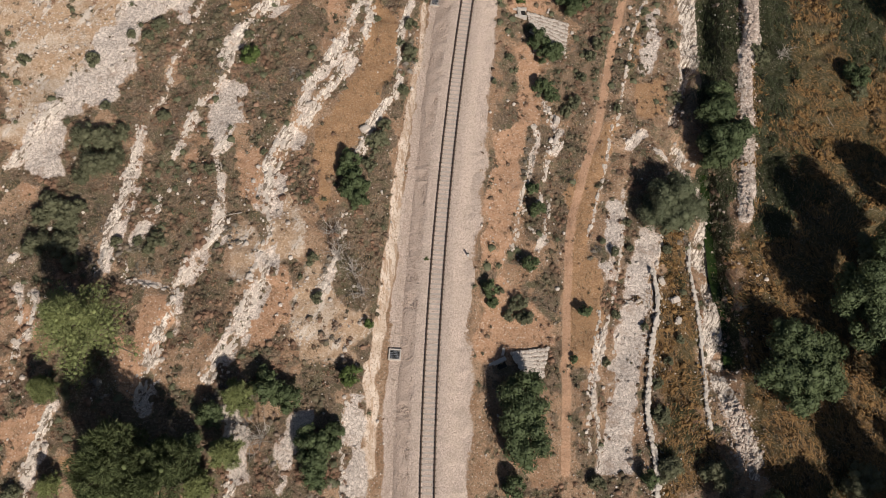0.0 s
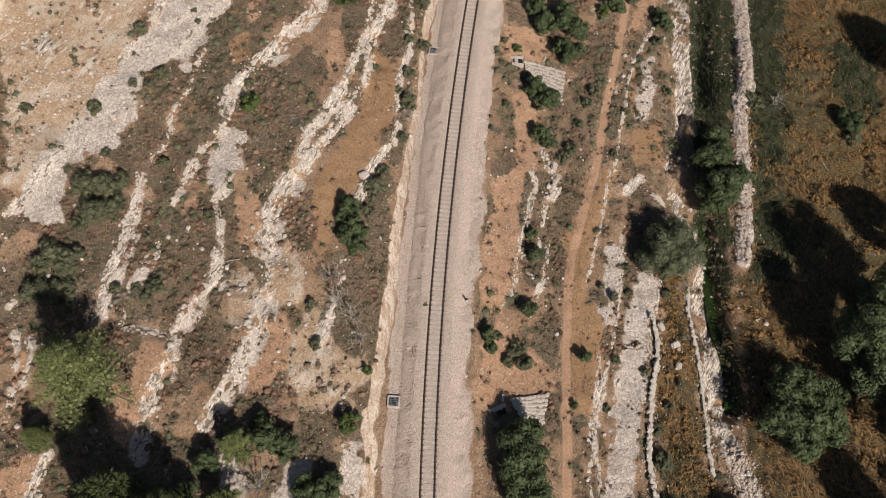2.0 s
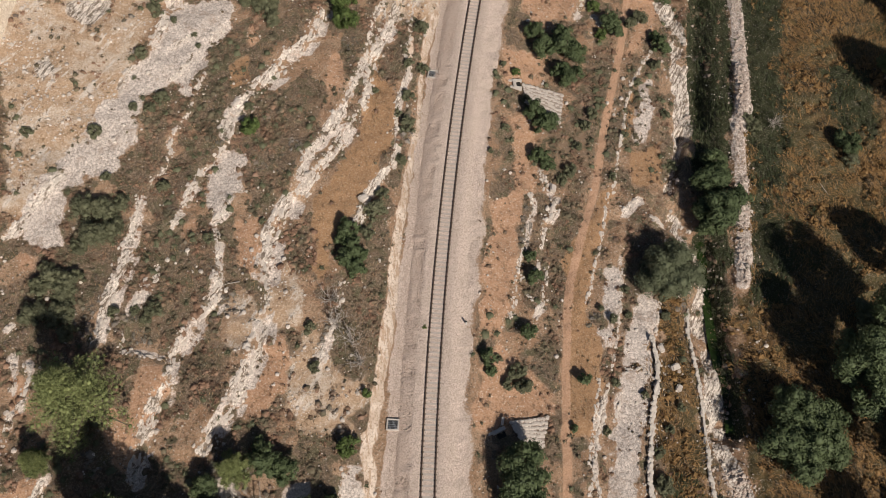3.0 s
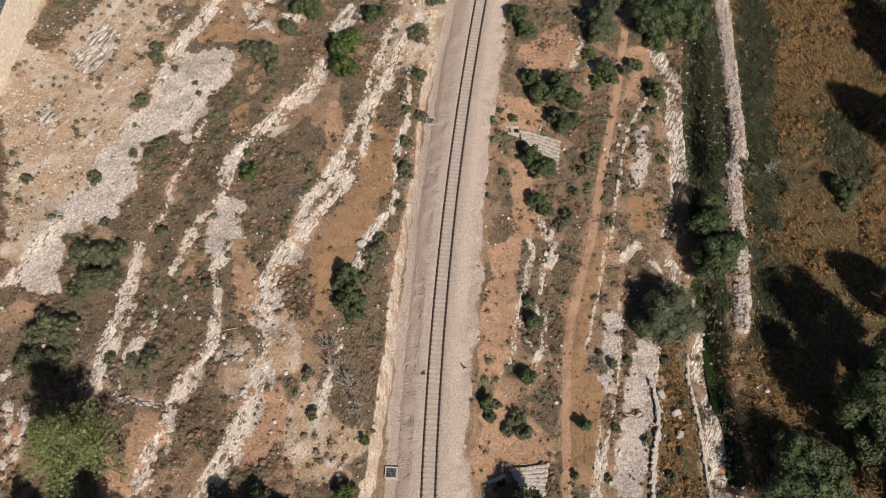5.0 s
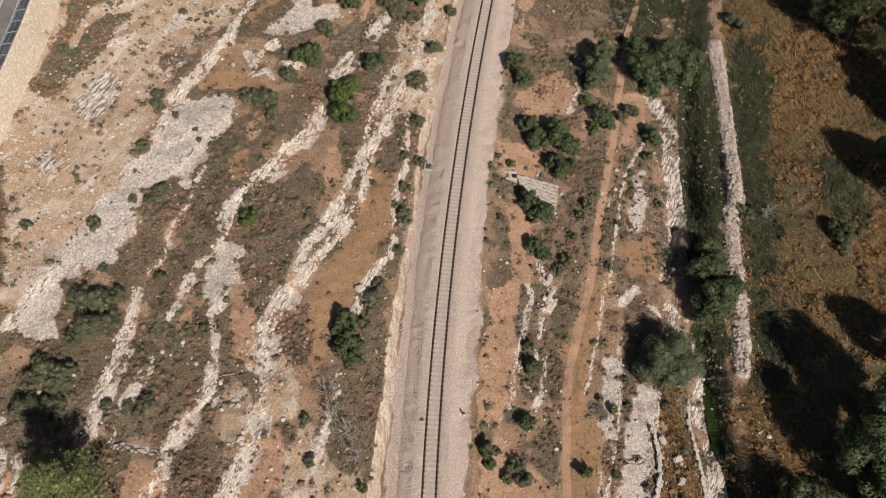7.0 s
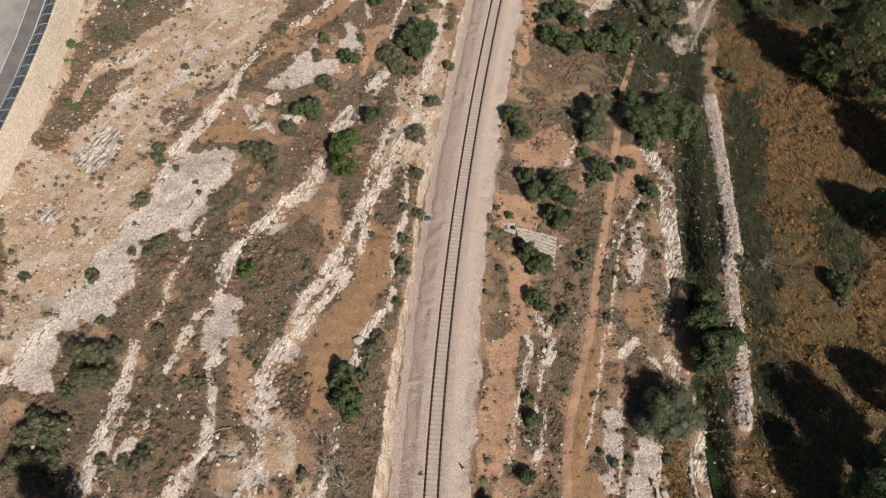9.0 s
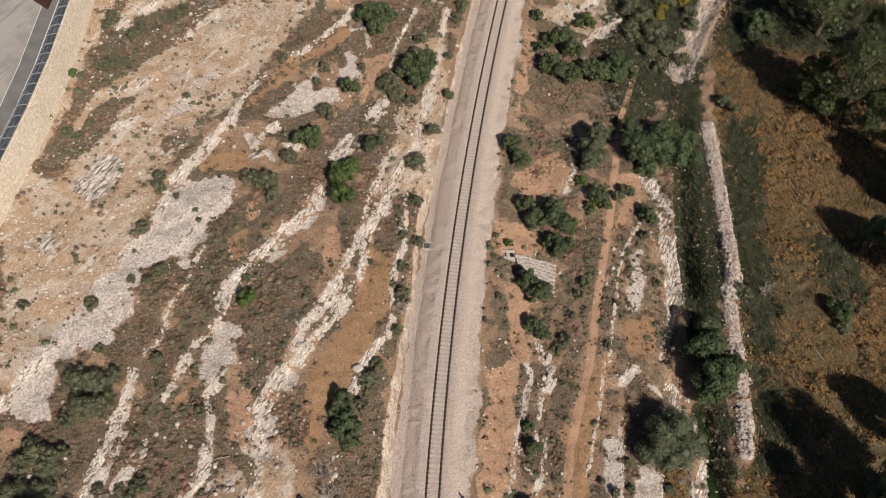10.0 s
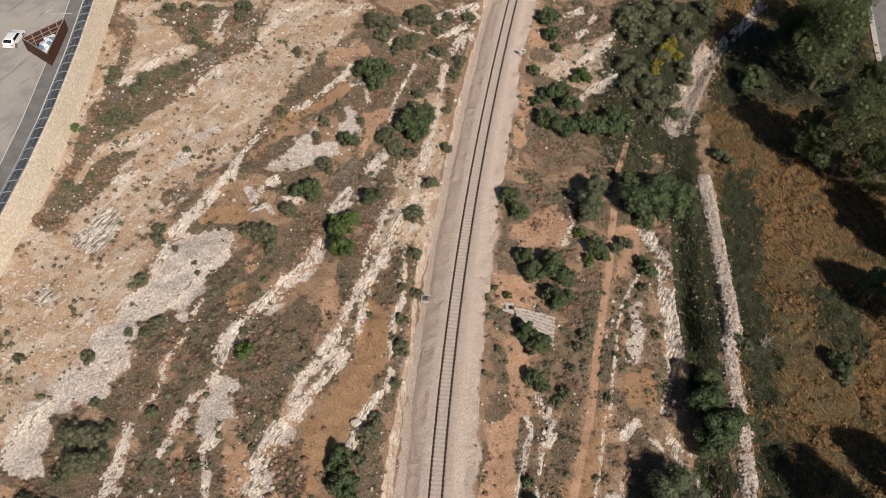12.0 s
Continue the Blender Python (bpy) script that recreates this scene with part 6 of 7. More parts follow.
# low scrub: a carpet of small twiggy cushions, thick on the terraces
n = 45000
sx, sy = rng.uniform(-62, 40, n), rng.uniform(5, 156, n)
c = covers_at(sx, sy)
keep = rng.random(n) < c["litter"] * 0.95 + 0.012 * (1 - c["ballast"]) * (1 - c["path"]) * (1 - c["cream"]) * (sx > wall_x(sy) + 0.8)
u = sx - rail_x(sy)
keep &= (u < 3) | (u > 8.5) | (rng.random(n) < 0.35)
sx, sy = sx[keep], sy[keep]
swell = 0.6 + 1.3 * smooth(0.42, 0.62, fractal(sx, sy, 2.6, 34, 3))
stuff("scrub", mounds(sx, sy, (rng.lognormal(-1.55, 0.3, len(sx)) * swell).clip(0.1, 0.62), 22, 0.115, rng, 0.62, 5, 1.5), LEAF_SCRUB, "low brown-green dry scrub between the terrace walls", "scrub")

# low shrubs, darker and rounder, scattered through the scrub
n = 8200
bx, by = rng.uniform(-60, 34, n), rng.uniform(5, 156, n)
c = covers_at(bx, by)
keep = rng.random(n) < 0.42 * c["litter"] * smooth(0.42, 0.6, fractal(bx, by, 8.0, 33, 3)) + 0.015 * c["rubble"]
bx, by = bx[keep], by[keep]
stuff("low_shrubs", mounds(bx, by, rng.uniform(0.25, 0.7, len(bx)), 80, 0.11, rng, 0.7, 7, 1.5), LEAF_BUSH, "low dark green shrubs scattered through dry scrub", "shrubs")

# dry grass: tussocks heaped in crooked lines over the field, and loose blades between them
n = 15000
hx, hy = rng.uniform(18, 82, n), rng.uniform(5, 150, n)
c = covers_at(hx, hy)
ridge = 1 - np.abs(2 * fractal(hx + 10 * (fractal(hx, hy, 5.0, 8) - 0.5), hy * 0.55, 2.2, 37, 3) - 1)
keep = rng.random(n) < c["grass"] * smooth(0.78, 0.94, ridge) * smooth(0.35, 0.5, fractal(hx, hy, 14.0, 22, 3)) * (1 - c["rock"]) * (1 - c["gravel"]) * (1 - 0.9 * c["green"])
hx, hy = hx[keep], hy[keep]
stuff("grass_tussocks", mounds(hx, hy, rng.uniform(0.18, 0.5, len(hx)), 18, 0.22, rng, 0.8, 5, 1.6), HAY, "golden tussocks of dry grass heaped over the field", "grass")
n = 24000
hx, hy = rng.uniform(18, 80, n), rng.uniform(5, 150, n)
c = covers_at(hx, hy)
keep = rng.random(n) < c["grass"] * smooth(0.36, 0.56, 0.5 * fractal(hx, hy, 3.0, 21) + 0.5 * fractal(hx, hy, 9.0, 22)) * (1 - c["rock"]) * (1 - 0.9 * c["green"])
hx, hy = hx[keep], hy[keep]
stuff("dry_grass", strands(hx, hy, 5, 0.6, 0.05, 0.5, rng), HAY, "golden brown dry grass leaning over the field", "grass")
n = 22000
wx, wy = rng.uniform(18, 84, n), rng.uniform(5, 150, n)
c = covers_at(wx, wy)
patch = smooth(0.57, 0.66, fractal(wx, wy, 6.0, 25))
keep = rng.random(n) < np.maximum(c["green"], 0.8 * c["grass"] * patch) * (1 - c["gravel"]) * (1 - c["rock"])
wx, wy = wx[keep], wy[keep]
stuff("green_weeds", strands(wx, wy, 7, 0.55, 0.05, 1.0, rng), WEED, "dark green weeds along the creek and in the field", "weeds")

# wisps of dead grass on bare soil and rubble
n = 18000
dx, dy = rng.uniform(-58, 34, n), rng.uniform(5, 156, n)
c = covers_at(dx, dy)
keep = rng.random(n) < np.maximum.reduce([c["tan"], 0.5 * c["rubble"], 0.5 * c["soil"], 0.4 + 0 * dx]) * (1 - c["ballast"]) * (1 - c["path"]) * (1 - c["gravel"]) * (1 - c["rock"]) * (1 - c["cream"]) * (dx > wall_x(dy) + 0.8)
dx, dy = dx[keep], dy[keep]
stuff("dead_grass", strands(dx, dy, 4, 0.3, 0.05, 0.8, rng), STRAW, "wisps of straw-brown dead grass on bare soil", "grass")


# dead shrubs: bare grey branches
def dead_shrub(x, y, r, seed):
    q = np.random.default_rng(seed)
    wood = []
    for k in range(16):
        a, b = q.uniform(0, 2 * math.pi), q.uniform(0.25, 0.9)
        end = np.array([math.cos(a) * r * b, math.sin(a) * r * b, r * q.uniform(0.4, 1.0)])
        mid = end * 0.5 + q.normal(0, 0.12 * r, 3)
        wood.append(limb([(0, 0, -0.1), tuple(mid), tuple(end)], [0.05, 0.035, 0.012], 4))
        for _ in range(5):
            tip = end + q.normal(0, 0.3 * r, 3)
            tip[2] = abs(tip[2])
            wood.append(limb([tuple(mid * 0.4 + end * 0.6), tuple(tip)], [0.022, 0.008], 3))
    ob = tagged(new("dead_shrub", arrays_mesh("dead_shrub", *joined(wood), DEADWOOD)), "leafless grey dead shrub on stony ground", "shrub")
    ob.matrix_basis = pose(x, y, float(ground_z(x, y)[0]))
    return ob


dead_shrub(-19.5, 12.9, 2.6, 0)
dead_shrub(-12.5, 34.1, 2.0, 1)
dead_shrub(-10.8, 32.2, 1.8, 2)
dead_shrub(-9.7, 29.6, 1.6, 3)
dead_shrub(-13.3, 36.9, 1.5, 4)
dead_shrub(70.6, 118.1, 3.0, 5)
dead_shrub(44.8, 65.1, 1.4, 6)


def fallen_branch(x, y, turn, long):
    z = float(ground_z(x, y)[0]) + 0.12
    wood = [limb([(0, 0, 0), (0.02, 0.03, long * 0.5), (0.12, 0.0, long)], [0.07, 0.05, 0.015], 6)]
    for k, s in ((0.35, 1), (0.55, -1), (0.72, 1)):
        wood.append(limb([(0, 0, long * k), (0.35 * s, 0.1, long * (k + 0.18))], [0.03, 0.01], 4))
    ob = new("fallen_branch", arrays_mesh("fallen_branch", *joined(wood), DEADWOOD))
    ob.matrix_basis = pose(x, y, z, 0, 0, turn) @ pose(0, 0, 0, 90, 0, 0)
    return tagged(ob, "bare grey branch fallen on a terrace wall", "branch")


fallen_branch(-23.7, 38.4, -80, 2.2)
fallen_branch(49.2, 56.5, 20, 2.5)
fallen_branch(-34.7, 87.2, 50, 2.4)
fallen_branch(-39.5, 96.7, 45, 2.6)
# ---- stones ----
def stone_shape(r, flat=0.7):
    """An angular stone of about 1 metre: a battered icosahedron."""
    v = BALL / 2
    v = np.sign(v) * np.abs(v) ** 0.8 * r.uniform(0.75, 1.2, v.shape)
    return v * np.array([1, 1, flat])


STONE_FACES = BALL_FACES
SHAPES = [stone_shape(rng) for _ in range(24)]


def heap(x, y, size, sink=0.25, long=1.0, heading=None):
    """Many stones at points of the ground, as arrays."""
    m = len(x)
    size = np.minimum(size, 0.55)
    z = ground_z(x, y)
    verts = np.array(SHAPES)[rng.integers(0, 24, m)]
    turn = rng.uniform(0, 2 * math.pi, m) if heading is None else heading + rng.normal(0, 0.35, m)
    verts = verts * size[:, None, None] * np.array([long, 1, 1])
    co, si = np.cos(turn)[:, None], np.sin(turn)[:, None]
    px, py = verts[:, :, 0] * co - verts[:, :, 1] * si, verts[:, :, 0] * si + verts[:, :, 1] * co
    verts = np.stack([px + x[:, None], py + y[:, None], verts[:, :, 2] + (z + size * (0.3 - sink))[:, None]], 2).reshape(-1, 3)
    faces = (np.arange(m)[:, None, None] * 12 + STONE_FACES).reshape(-1, 3)
    return verts, faces


def along(line, count, spread, rng):
    """Points scattered along a line, and its heading there."""
    seg = np.diff(line, axis=0)
    length = np.hypot(*seg.T)
    k = rng.choice(len(seg), count, p=length / length.sum())
    t = rng.random(count)[:, None]
    way = seg[k] / length[k][:, None]
    off = rng.normal(0, 1, count) * spread
    p = line[k] + seg[k] * t + np.c_[-way[:, 1], way[:, 0]] * off[:, None]
    return p[:, 0], p[:, 1], np.arctan2(way[:, 1], way[:, 0])


def run_length(line):
    return float(np.hypot(*np.diff(line, axis=0).T).sum())


STONE_MESHES, GREY_MESHES = [], []
for k in range(8):
    GREY_MESHES.append(arrays_mesh("stone", SHAPES[k + 8], STONE_FACES, GREYSTONE))
    STONE_MESHES.append(arrays_mesh("stone", SHAPES[k], STONE_FACES, LIMESTONE))

# tumbled terrace walls: larger stones one by one, the rubble between them as one
for step, width, line in TERRACE:
    wall = tagged(new("terrace_wall"), "tumbled pale limestone terrace wall on the slope" if width > 0.9 else "narrow dry-stone terrace wall of pale limestone", "stone wall", "terrace walls")
    long = run_length(line)
    x, y, head = along(line, int(long * 1.5 + 2), width * 0.22, rng)
    z = ground_z(x, y)
    for k in range(len(x)):
        s = rng.uniform(0.3, 0.7) * (0.75 + 0.25 * min(width, 2.0))
        piece("stone", STONE_MESHES[k % 8], wall, "", pose(x[k], y[k], z[k] - 0.03, rng.uniform(-12, 12), rng.uniform(-12, 12), math.degrees(head[k]) + rng.uniform(-25, 25)) @ Matrix.Diagonal((s * 1.4, s * 0.8, s * 0.5, 1)))
    x, y, head = along(line, int(long * (4 + 2.4 * width)), width * 0.36, rng)
    size = rng.lognormal(-1.85, 0.45, len(x))
    piece("rubble", arrays_mesh("rubble", *heap(x, y, size, 0.1, 1.3, head), LIMESTONE), wall)["kind"] = "stuff"

# standing dry-stone walls beside the creek terraces
for high, width, line in DRYWALL:
    wall = tagged(new("dry_stone_wall"), "low grey dry-stone wall above a terrace by the creek", "stone wall")
    long = run_length(line)
    rows = []
    for i, p in enumerate(line):
        a, b = line[max(i - 1, 0)], line[min(i + 1, len(line) - 1)]
        nrm = np.array([-(b - a)[1], (b - a)[0]]) / np.hypot(*(b - a))
        z = float(ground_z(p[0], p[1])[0])
        rows.append([(p[0] + nrm[0] * o * width, p[1] + nrm[1] * o * width, z + h * high) for o, h in ((0.32, -0.6), (0.22, 0.42), (-0.22, 0.42), (-0.32, -0.6))])
    verts = [p for row in rows for p in row]
    faces = [(i * 4 + j, i * 4 + (j + 1) % 4, (i + 1) * 4 + (j + 1) % 4, (i + 1) * 4 + j) for i in range(len(rows) - 1) for j in range(4)]
    piece("core", arrays_mesh("core", verts, faces, GREYSTONE), wall, "packed grey stone core")
    x, y, head = along(line, min(295, int(long * 10)), 0.0, rng)
    lane = rng.choice((-1, 0, 1), len(x)) * width * 0.24 + rng.normal(0, 0.04, len(x))
    x, y = x - np.sin(head) * lane, y + np.cos(head) * lane
    z = ground_z(x, y)
    for k in range(len(x)):
        s = rng.uniform(0.22, 0.46)
        piece("stone", GREY_MESHES[k % 8], wall, "", pose(x[k], y[k], z[k] + high * rng.uniform(0.3, 0.55), rng.uniform(-15, 15), rng.uniform(-15, 15), math.degrees(head[k]) + rng.uniform(-30, 30)) @ Matrix.Diagonal((s * 1.45, s * 0.9, s * 0.75, 1)))
    x, y, head = along(line, int(long * 10), width * 0.8, rng)
    piece("rubble", arrays_mesh("rubble", *heap(x, y, rng.uniform(0.09, 0.2, len(x)), 0.1, 1.2, head), GREYSTONE), wall)["kind"] = "stuff"

# banks of loose stones in the creek and beside the field
for width, line in STONE:
    long = run_length(line)
    x, y, head = along(line, int(long * width * 20), width * 0.32, rng)
    stuff("stone_bank", heap(x, y, rng.lognormal(-1.9, 0.42, len(x)), 0.08), BANK_STONE, "bank of loose pale stones along the creek", "stones")
for width, line in CREEK:
    long = run_length(line)
    x, y, head = along(line, int(long * 5), width * 0.6, rng)
    stuff("creek_stones", heap(x, y, rng.lognormal(-1.7, 0.5, len(x)), 0.1), BANK_STONE, "pale stones strewn along the dry creek bed", "stones")

# scattered field stones, thickest on scree and rubble
n = 60000
x, y = rng.uniform(-60, 40, n), rng.uniform(5, 156, n)
c = covers_at(x, y)
u = x - rail_x(y)
want = np.maximum.reduce([0.3 * c["gravel"], 0.85 * c["rubble"] * smooth(0.4, 0.6, fractal(x, y, 3.5, 30)), 0.8 * c["rock"], 0.17 * smooth(0.42, 0.58, fractal(x, y, 5.0, 31)) + 0 * x]) * (1 - c["ballast"]) * (1 - c["path"]) * (1 - 0.9 * c["tan"])
keep = (rng.random(n) < want) & (x > wall_x(y) + 0.6)
x, y = x[keep], y[keep]
bed = covers_at(x, y)["gravel"] > 0.5
stuff("field_stones", heap(x, y, rng.lognormal(-1.9, 0.45, len(x)) * np.where(bed, 0.7, 1.0) * (1 + 1.1 * (rng.random(len(x)) < 0.08)), 0.12), LIMESTONE, "pale limestone rubble strewn over soil and scree", "stones")

# coarse dusty ballast on the bank and at its toe
n = 7000
y = rng.uniform(5, 156, n)
u = rng.uniform(-4.6, -1.95, n)
x = rail_x(y) + u
z = np.maximum(np.interp(u, BED_U, BED_Z), ground_z(x, y))
verts, faces = heap(x, y, rng.uniform(0.07, 0.17, n), 0.16)
verts[:, 2] += np.repeat(z - ground_z(x, y), 12)
stuff("ballast_stones", (verts, faces), BALLAST_STONE, "coarse broken ballast on the railway bed's shoulder", "ballast")


# boulders of their own
def boulder(x, y, s, turn, label="pale block of limestone lying in dry grass"):
    bm = bmesh.new()
    bmesh.ops.create_cube(bm, size=0.8)
    bmesh.ops.bevel(bm, geom=bm.edges[:], offset=0.13, segments=2, affect="EDGES")
    for v in bm.verts:
        w = v.co * 1.9 + Vector((x, y, turn))
        v.co = v.co * (1 - 0.16 * (v.co.length - 0.4)) + Vector((noise.noise(w), noise.noise(w + Vector((7, 0, 0))), noise.noise(w + Vector((0, 9, 0))))) * 0.13
    me = bpy.data.meshes.new("boulder")
    bm.to_mesh(me)
    bm.free()
    me.materials.append(LIMESTONE)
    b = new("boulder", me)
    b.matrix_basis = pose(x, y, float(ground_z(x, y)[0]) + s * 0.14, 8, 5, turn) @ Matrix.Diagonal((s, s * 0.75, s * 0.7, 1))
    return tagged(b, label, "boulder", "boulders")


boulder(27.4, 30.6, 1.3, 20)
boulder(27.6, 28.1, 1.15, 65)
boulder(26.0, 32.9, 1.3, 110)
boulder(-10.2, 50.5, 1.5, 35, "pale limestone boulder beside a terrace wall")
boulder(13.9, 54.0, 1.4, 80, "pale limestone boulder on the slope below the track")
# ---- built things ----
def box(bm, x, y, z, sx, sy, sz, turn=0.0, bevel=0.0):
    """A box whose foot stands at z."""
    made = bmesh.ops.create_cube(bm, size=1, matrix=pose(x, y, z + sz / 2, 0, 0, turn) @ Matrix.Diagonal((sx, sy, sz, 1)))
    if bevel:
        edges = list({e for v in made["verts"] for e in v.link_edges})
        bmesh.ops.bevel(bm, geom=edges, offset=bevel, segments=2, affect="EDGES")
    return bm


def rod(bm, points, r, sides=5):
    """A tube along points."""
    for a, b in zip(points[:-1], points[1:]):
        a, b = Vector(a), Vector(b)
        turn = (b - a).to_track_quat("Z", "Y").to_matrix().to_4x4()
        bmesh.ops.create_cone(bm, cap_ends=True, segments=sides, radius1=r, radius2=r, depth=(b - a).length, matrix=Matrix.Translation((a + b) / 2) @ turn)
    return bm


def strip(name, rows, material):
    """A sheet through rows of points."""
    k = len(rows[0])
    verts = [p for row in rows for p in row]
    faces = [(i * k + j, i * k + j + 1, (i + 1) * k + j + 1, (i + 1) * k + j) for i in range(len(rows) - 1) for j in range(k - 1)]
    return arrays_mesh(name, verts, faces, material)


def closed_strip(name, rows, material):
    """A solid bar: each row is its cross-section's ring."""
    k = len(rows[0])
    verts = [p for row in rows for p in row]
    faces = [(i * k + j, i * k + (j + 1) % k, (i + 1) * k + (j + 1) % k, (i + 1) * k + j) for i in range(len(rows) - 1) for j in range(k)]
    return arrays_mesh(name, verts, faces, material)


# the retaining wall and the car park above it
WY = np.arange(24.0, 190.0, 2.0)
rows = []
for y in WY:
    x, top = float(wall_x(y)), float(lot_z(y)) + 0.1
    foot = float(np.interp(x + 0.6 - rail_x(y), PROFILE_U, PROFILE_Z)) - 1.2
    rows.append([(x + 0.75, y, foot), (x - 0.1, y, top), (x - 0.5, y, top), (x - 0.55, y, foot)])
wall_north = tagged(new("wall_north", closed_strip("wall_north", rows, WALLSTONE)), "tall cream stone retaining wall below the car park", "wall", kind="structure")


def lot_band(name, off0, off1, lift, material, label, category, thick=0.3):
    rows = []
    for y in WY:
        x, z = float(wall_x(y)), float(lot_z(y)) + lift
        rows.append([(x - off0, y, z), (x - off1, y, z), (x - off1, y, z - thick), (x - off0, y, z - thick)])
    return tagged(new(name, closed_strip(name, rows, material)), label, category, kind="structure")


lot_band("pavement", 0.51, 1.9, 0.02, DARK_ASPHALT, "narrow dark asphalt verge behind the fence", "pavement")
lot_band("road_line", 1.91, 2.06, 0.03, PAINT, "pale kerb line along the car park lane", "kerb")
lot_band("road_lane", 2.07, 4.1, 0.0, DARK_ASPHALT, "dark asphalt lane beside the kerb", "road")
lot_band("kerb_seam", 4.11, 4.22, 0.012, PAINT, "worn white line at the edge of the lane", "road marking")
lot_band("parking_lot", 4.23, 70.0, 0.0, ASPHALT, "wide worn grey asphalt car park", "car park")

# the fence on the wall: curved posts with grey mesh between them
fence = tagged(new("fence"), "grey mesh fence with curved steel posts on the wall", "fence")
bm = bmesh.new()
rod(bm, [(-0.9, 0, 0), (-0.9, 0, 0.7), (-0.7, 0, 1.2), (-0.2, 0, 1.55), (0.4, 0, 1.74), (1.0, 0, 1.78)], 0.075, 6)
me = bpy.data.meshes.new("post")
bm.to_mesh(me)
bm.free()
me.materials.append(GALV)
py = 60.0
while py < 150:
    piece("post", me, fence, "", pose(float(wall_x(py)) - 0.3, py, float(lot_z(py)) + 0.1))
    py += 1.9
for h, off in ((0.12, -0.9), (0.4, -0.9), (0.7, -0.9), (1.2, -0.7), (1.55, -0.2), (1.74, 0.4), (1.78, 1.0)):
    rail = []
    for y in np.arange(60, 151, 5.0):
        x, z = float(wall_x(y)) - 0.3 + off, float(lot_z(y)) + 0.1 + h
        rail.append([(x - 0.022, y, z), (x, y, z + 0.022), (x + 0.022, y, z), (x, y, z - 0.022)])
    piece("wire_rail", closed_strip("wire_rail", rail, GALV), fence)
verts, faces = [], []
for k, y in enumerate(np.arange(60, 150, 0.14)):
    x, z = float(wall_x(y)) - 0.3, float(lot_z(y)) + 0.1
    prof = [(-0.9, 0), (-0.88, 0.75), (-0.2, 1.53), (0.98, 1.76)]
    for dx, dz in prof:
        verts += [(x + dx, y - 0.05, z + dz), (x + dx, y + 0.05, z + dz)]
    faces += [(k * 8 + 2 * j, k * 8 + 2 * j + 1, k * 8 + 2 * j + 3, k * 8 + 2 * j + 2) for j in range(3)]
piece("mesh", arrays_mesh("mesh", verts, faces, GREYMESH), fence, "grey wire mesh")["kind"] = "stuff"

# the three-sided waste pen
LOT = float(lot_z(105)) + 0.0
pen = tagged(new("waste_pen"), "three-sided brown steel waste pen full of discarded bags", "waste container")
CORNERS = [Vector((-61.2, 105.0, LOT)), Vector((-56.4, 109.9, LOT)), Vector((-56.5, 101.3, LOT))]
HIGH = 2.1
for a, b in zip(CORNERS, CORNERS[1:] + CORNERS[:1]):
    way = b - a
    turn = math.degrees(math.atan2(way.y, way.x))
    mid = (a + b) / 2
    bm = bmesh.new()
    box(bm, mid.x, mid.y, LOT, way.length, 0.07, HIGH, turn)
    part("side_panel", bm, RUSTY, pen, "brown painted steel side")
    bm = bmesh.new()
    box(bm, mid.x, mid.y, LOT + HIGH, way.length + 0.1, 0.14, 0.1, turn, 0.02)
    part("rim", bm, RIM, pen, "worn paler steel rim")
centre = sum(CORNERS, Vector()) / 3
a, b = CORNERS[0], CORNERS[1]
for t in (0.2, 0.42, 0.62, 0.82):
    p = a.lerp(b, t).lerp(centre, 0.06)
    bm = bmesh.new()
    box(bm, p.x, p.y, LOT, 0.12, 0.12, HIGH - 0.05, 45)
    part("inner_post", bm, RIM, pen)
for h in (0.9, 1.5):
    p, q = a.lerp(centre, 0.06), b.lerp(centre, 0.06)
    bm = bmesh.new()
    rod(bm, [(p.x, p.y, LOT + h), (q.x, q.y, LOT + h)], 0.05, 6)
    part("cross_bar", bm, RIM, pen)
bm = bmesh.new()
bm.faces.new([bm.verts.new((c.x * 0.985 + centre.x * 0.015, c.y * 0.985 + centre.y * 0.015, LOT + 0.02)) for c in CORNERS])
part("floor_plate", bm, RUSTY, pen)


def bag(x, y, z, s, turn, material, label):
    bm = bmesh.new()
    bmesh.ops.create_icosphere(bm, subdivisions=2, radius=0.5)
    for v in bm.verts:
        v.co *= 1 + 0.5 * noise.noise(v.co * 2.3 + Vector((x, y, 0))) + 0.3 * noise.noise(v.co * 5.1 + Vector((y, x, 3)))
        v.co.z *= 0.7
    me = bpy.data.meshes.new("rubbish_bag")
    bm.to_mesh(me)
    bm.free()
    me.materials.append(material)
    ob = new("rubbish_bag", me)
    ob.matrix_basis = pose(x, y, z + 0.3 * s, 0, 0, turn) @ Matrix.Scale(s, 4)
    return tagged(ob, label, "rubbish bag", "rubbish in the pen")


for k, (fx, fy, s) in enumerate([(0.2, 0.58, 1.5), (0.3, 0.45, 1.4), (0.12, 0.64, 1.2), (0.42, 0.34, 1.3), (0.2, 0.42, 1.1), (0.32, 0.3, 1.1), (0.52, 0.24, 1.1), (0.26, 0.5, 1.0), (0.14, 0.54, 0.9), (0.4, 0.4, 0.9), (0.22, 0.5, 1.1), (0.34, 0.42, 1.0)]):
    p = CORNERS[0] * (1 - fx - fy) + CORNERS[1] * fx + CORNERS[2] * fy
    blue = k in (4, 7, 8, 9)
    bag(p.x, p.y, LOT + (0.45 if k < 7 else 1.15), s * 1.3, 40 * k, BLUE if blue else SACK, "crumpled blue plastic bag in the pen" if blue else "bulging white rubbish sack in the pen")


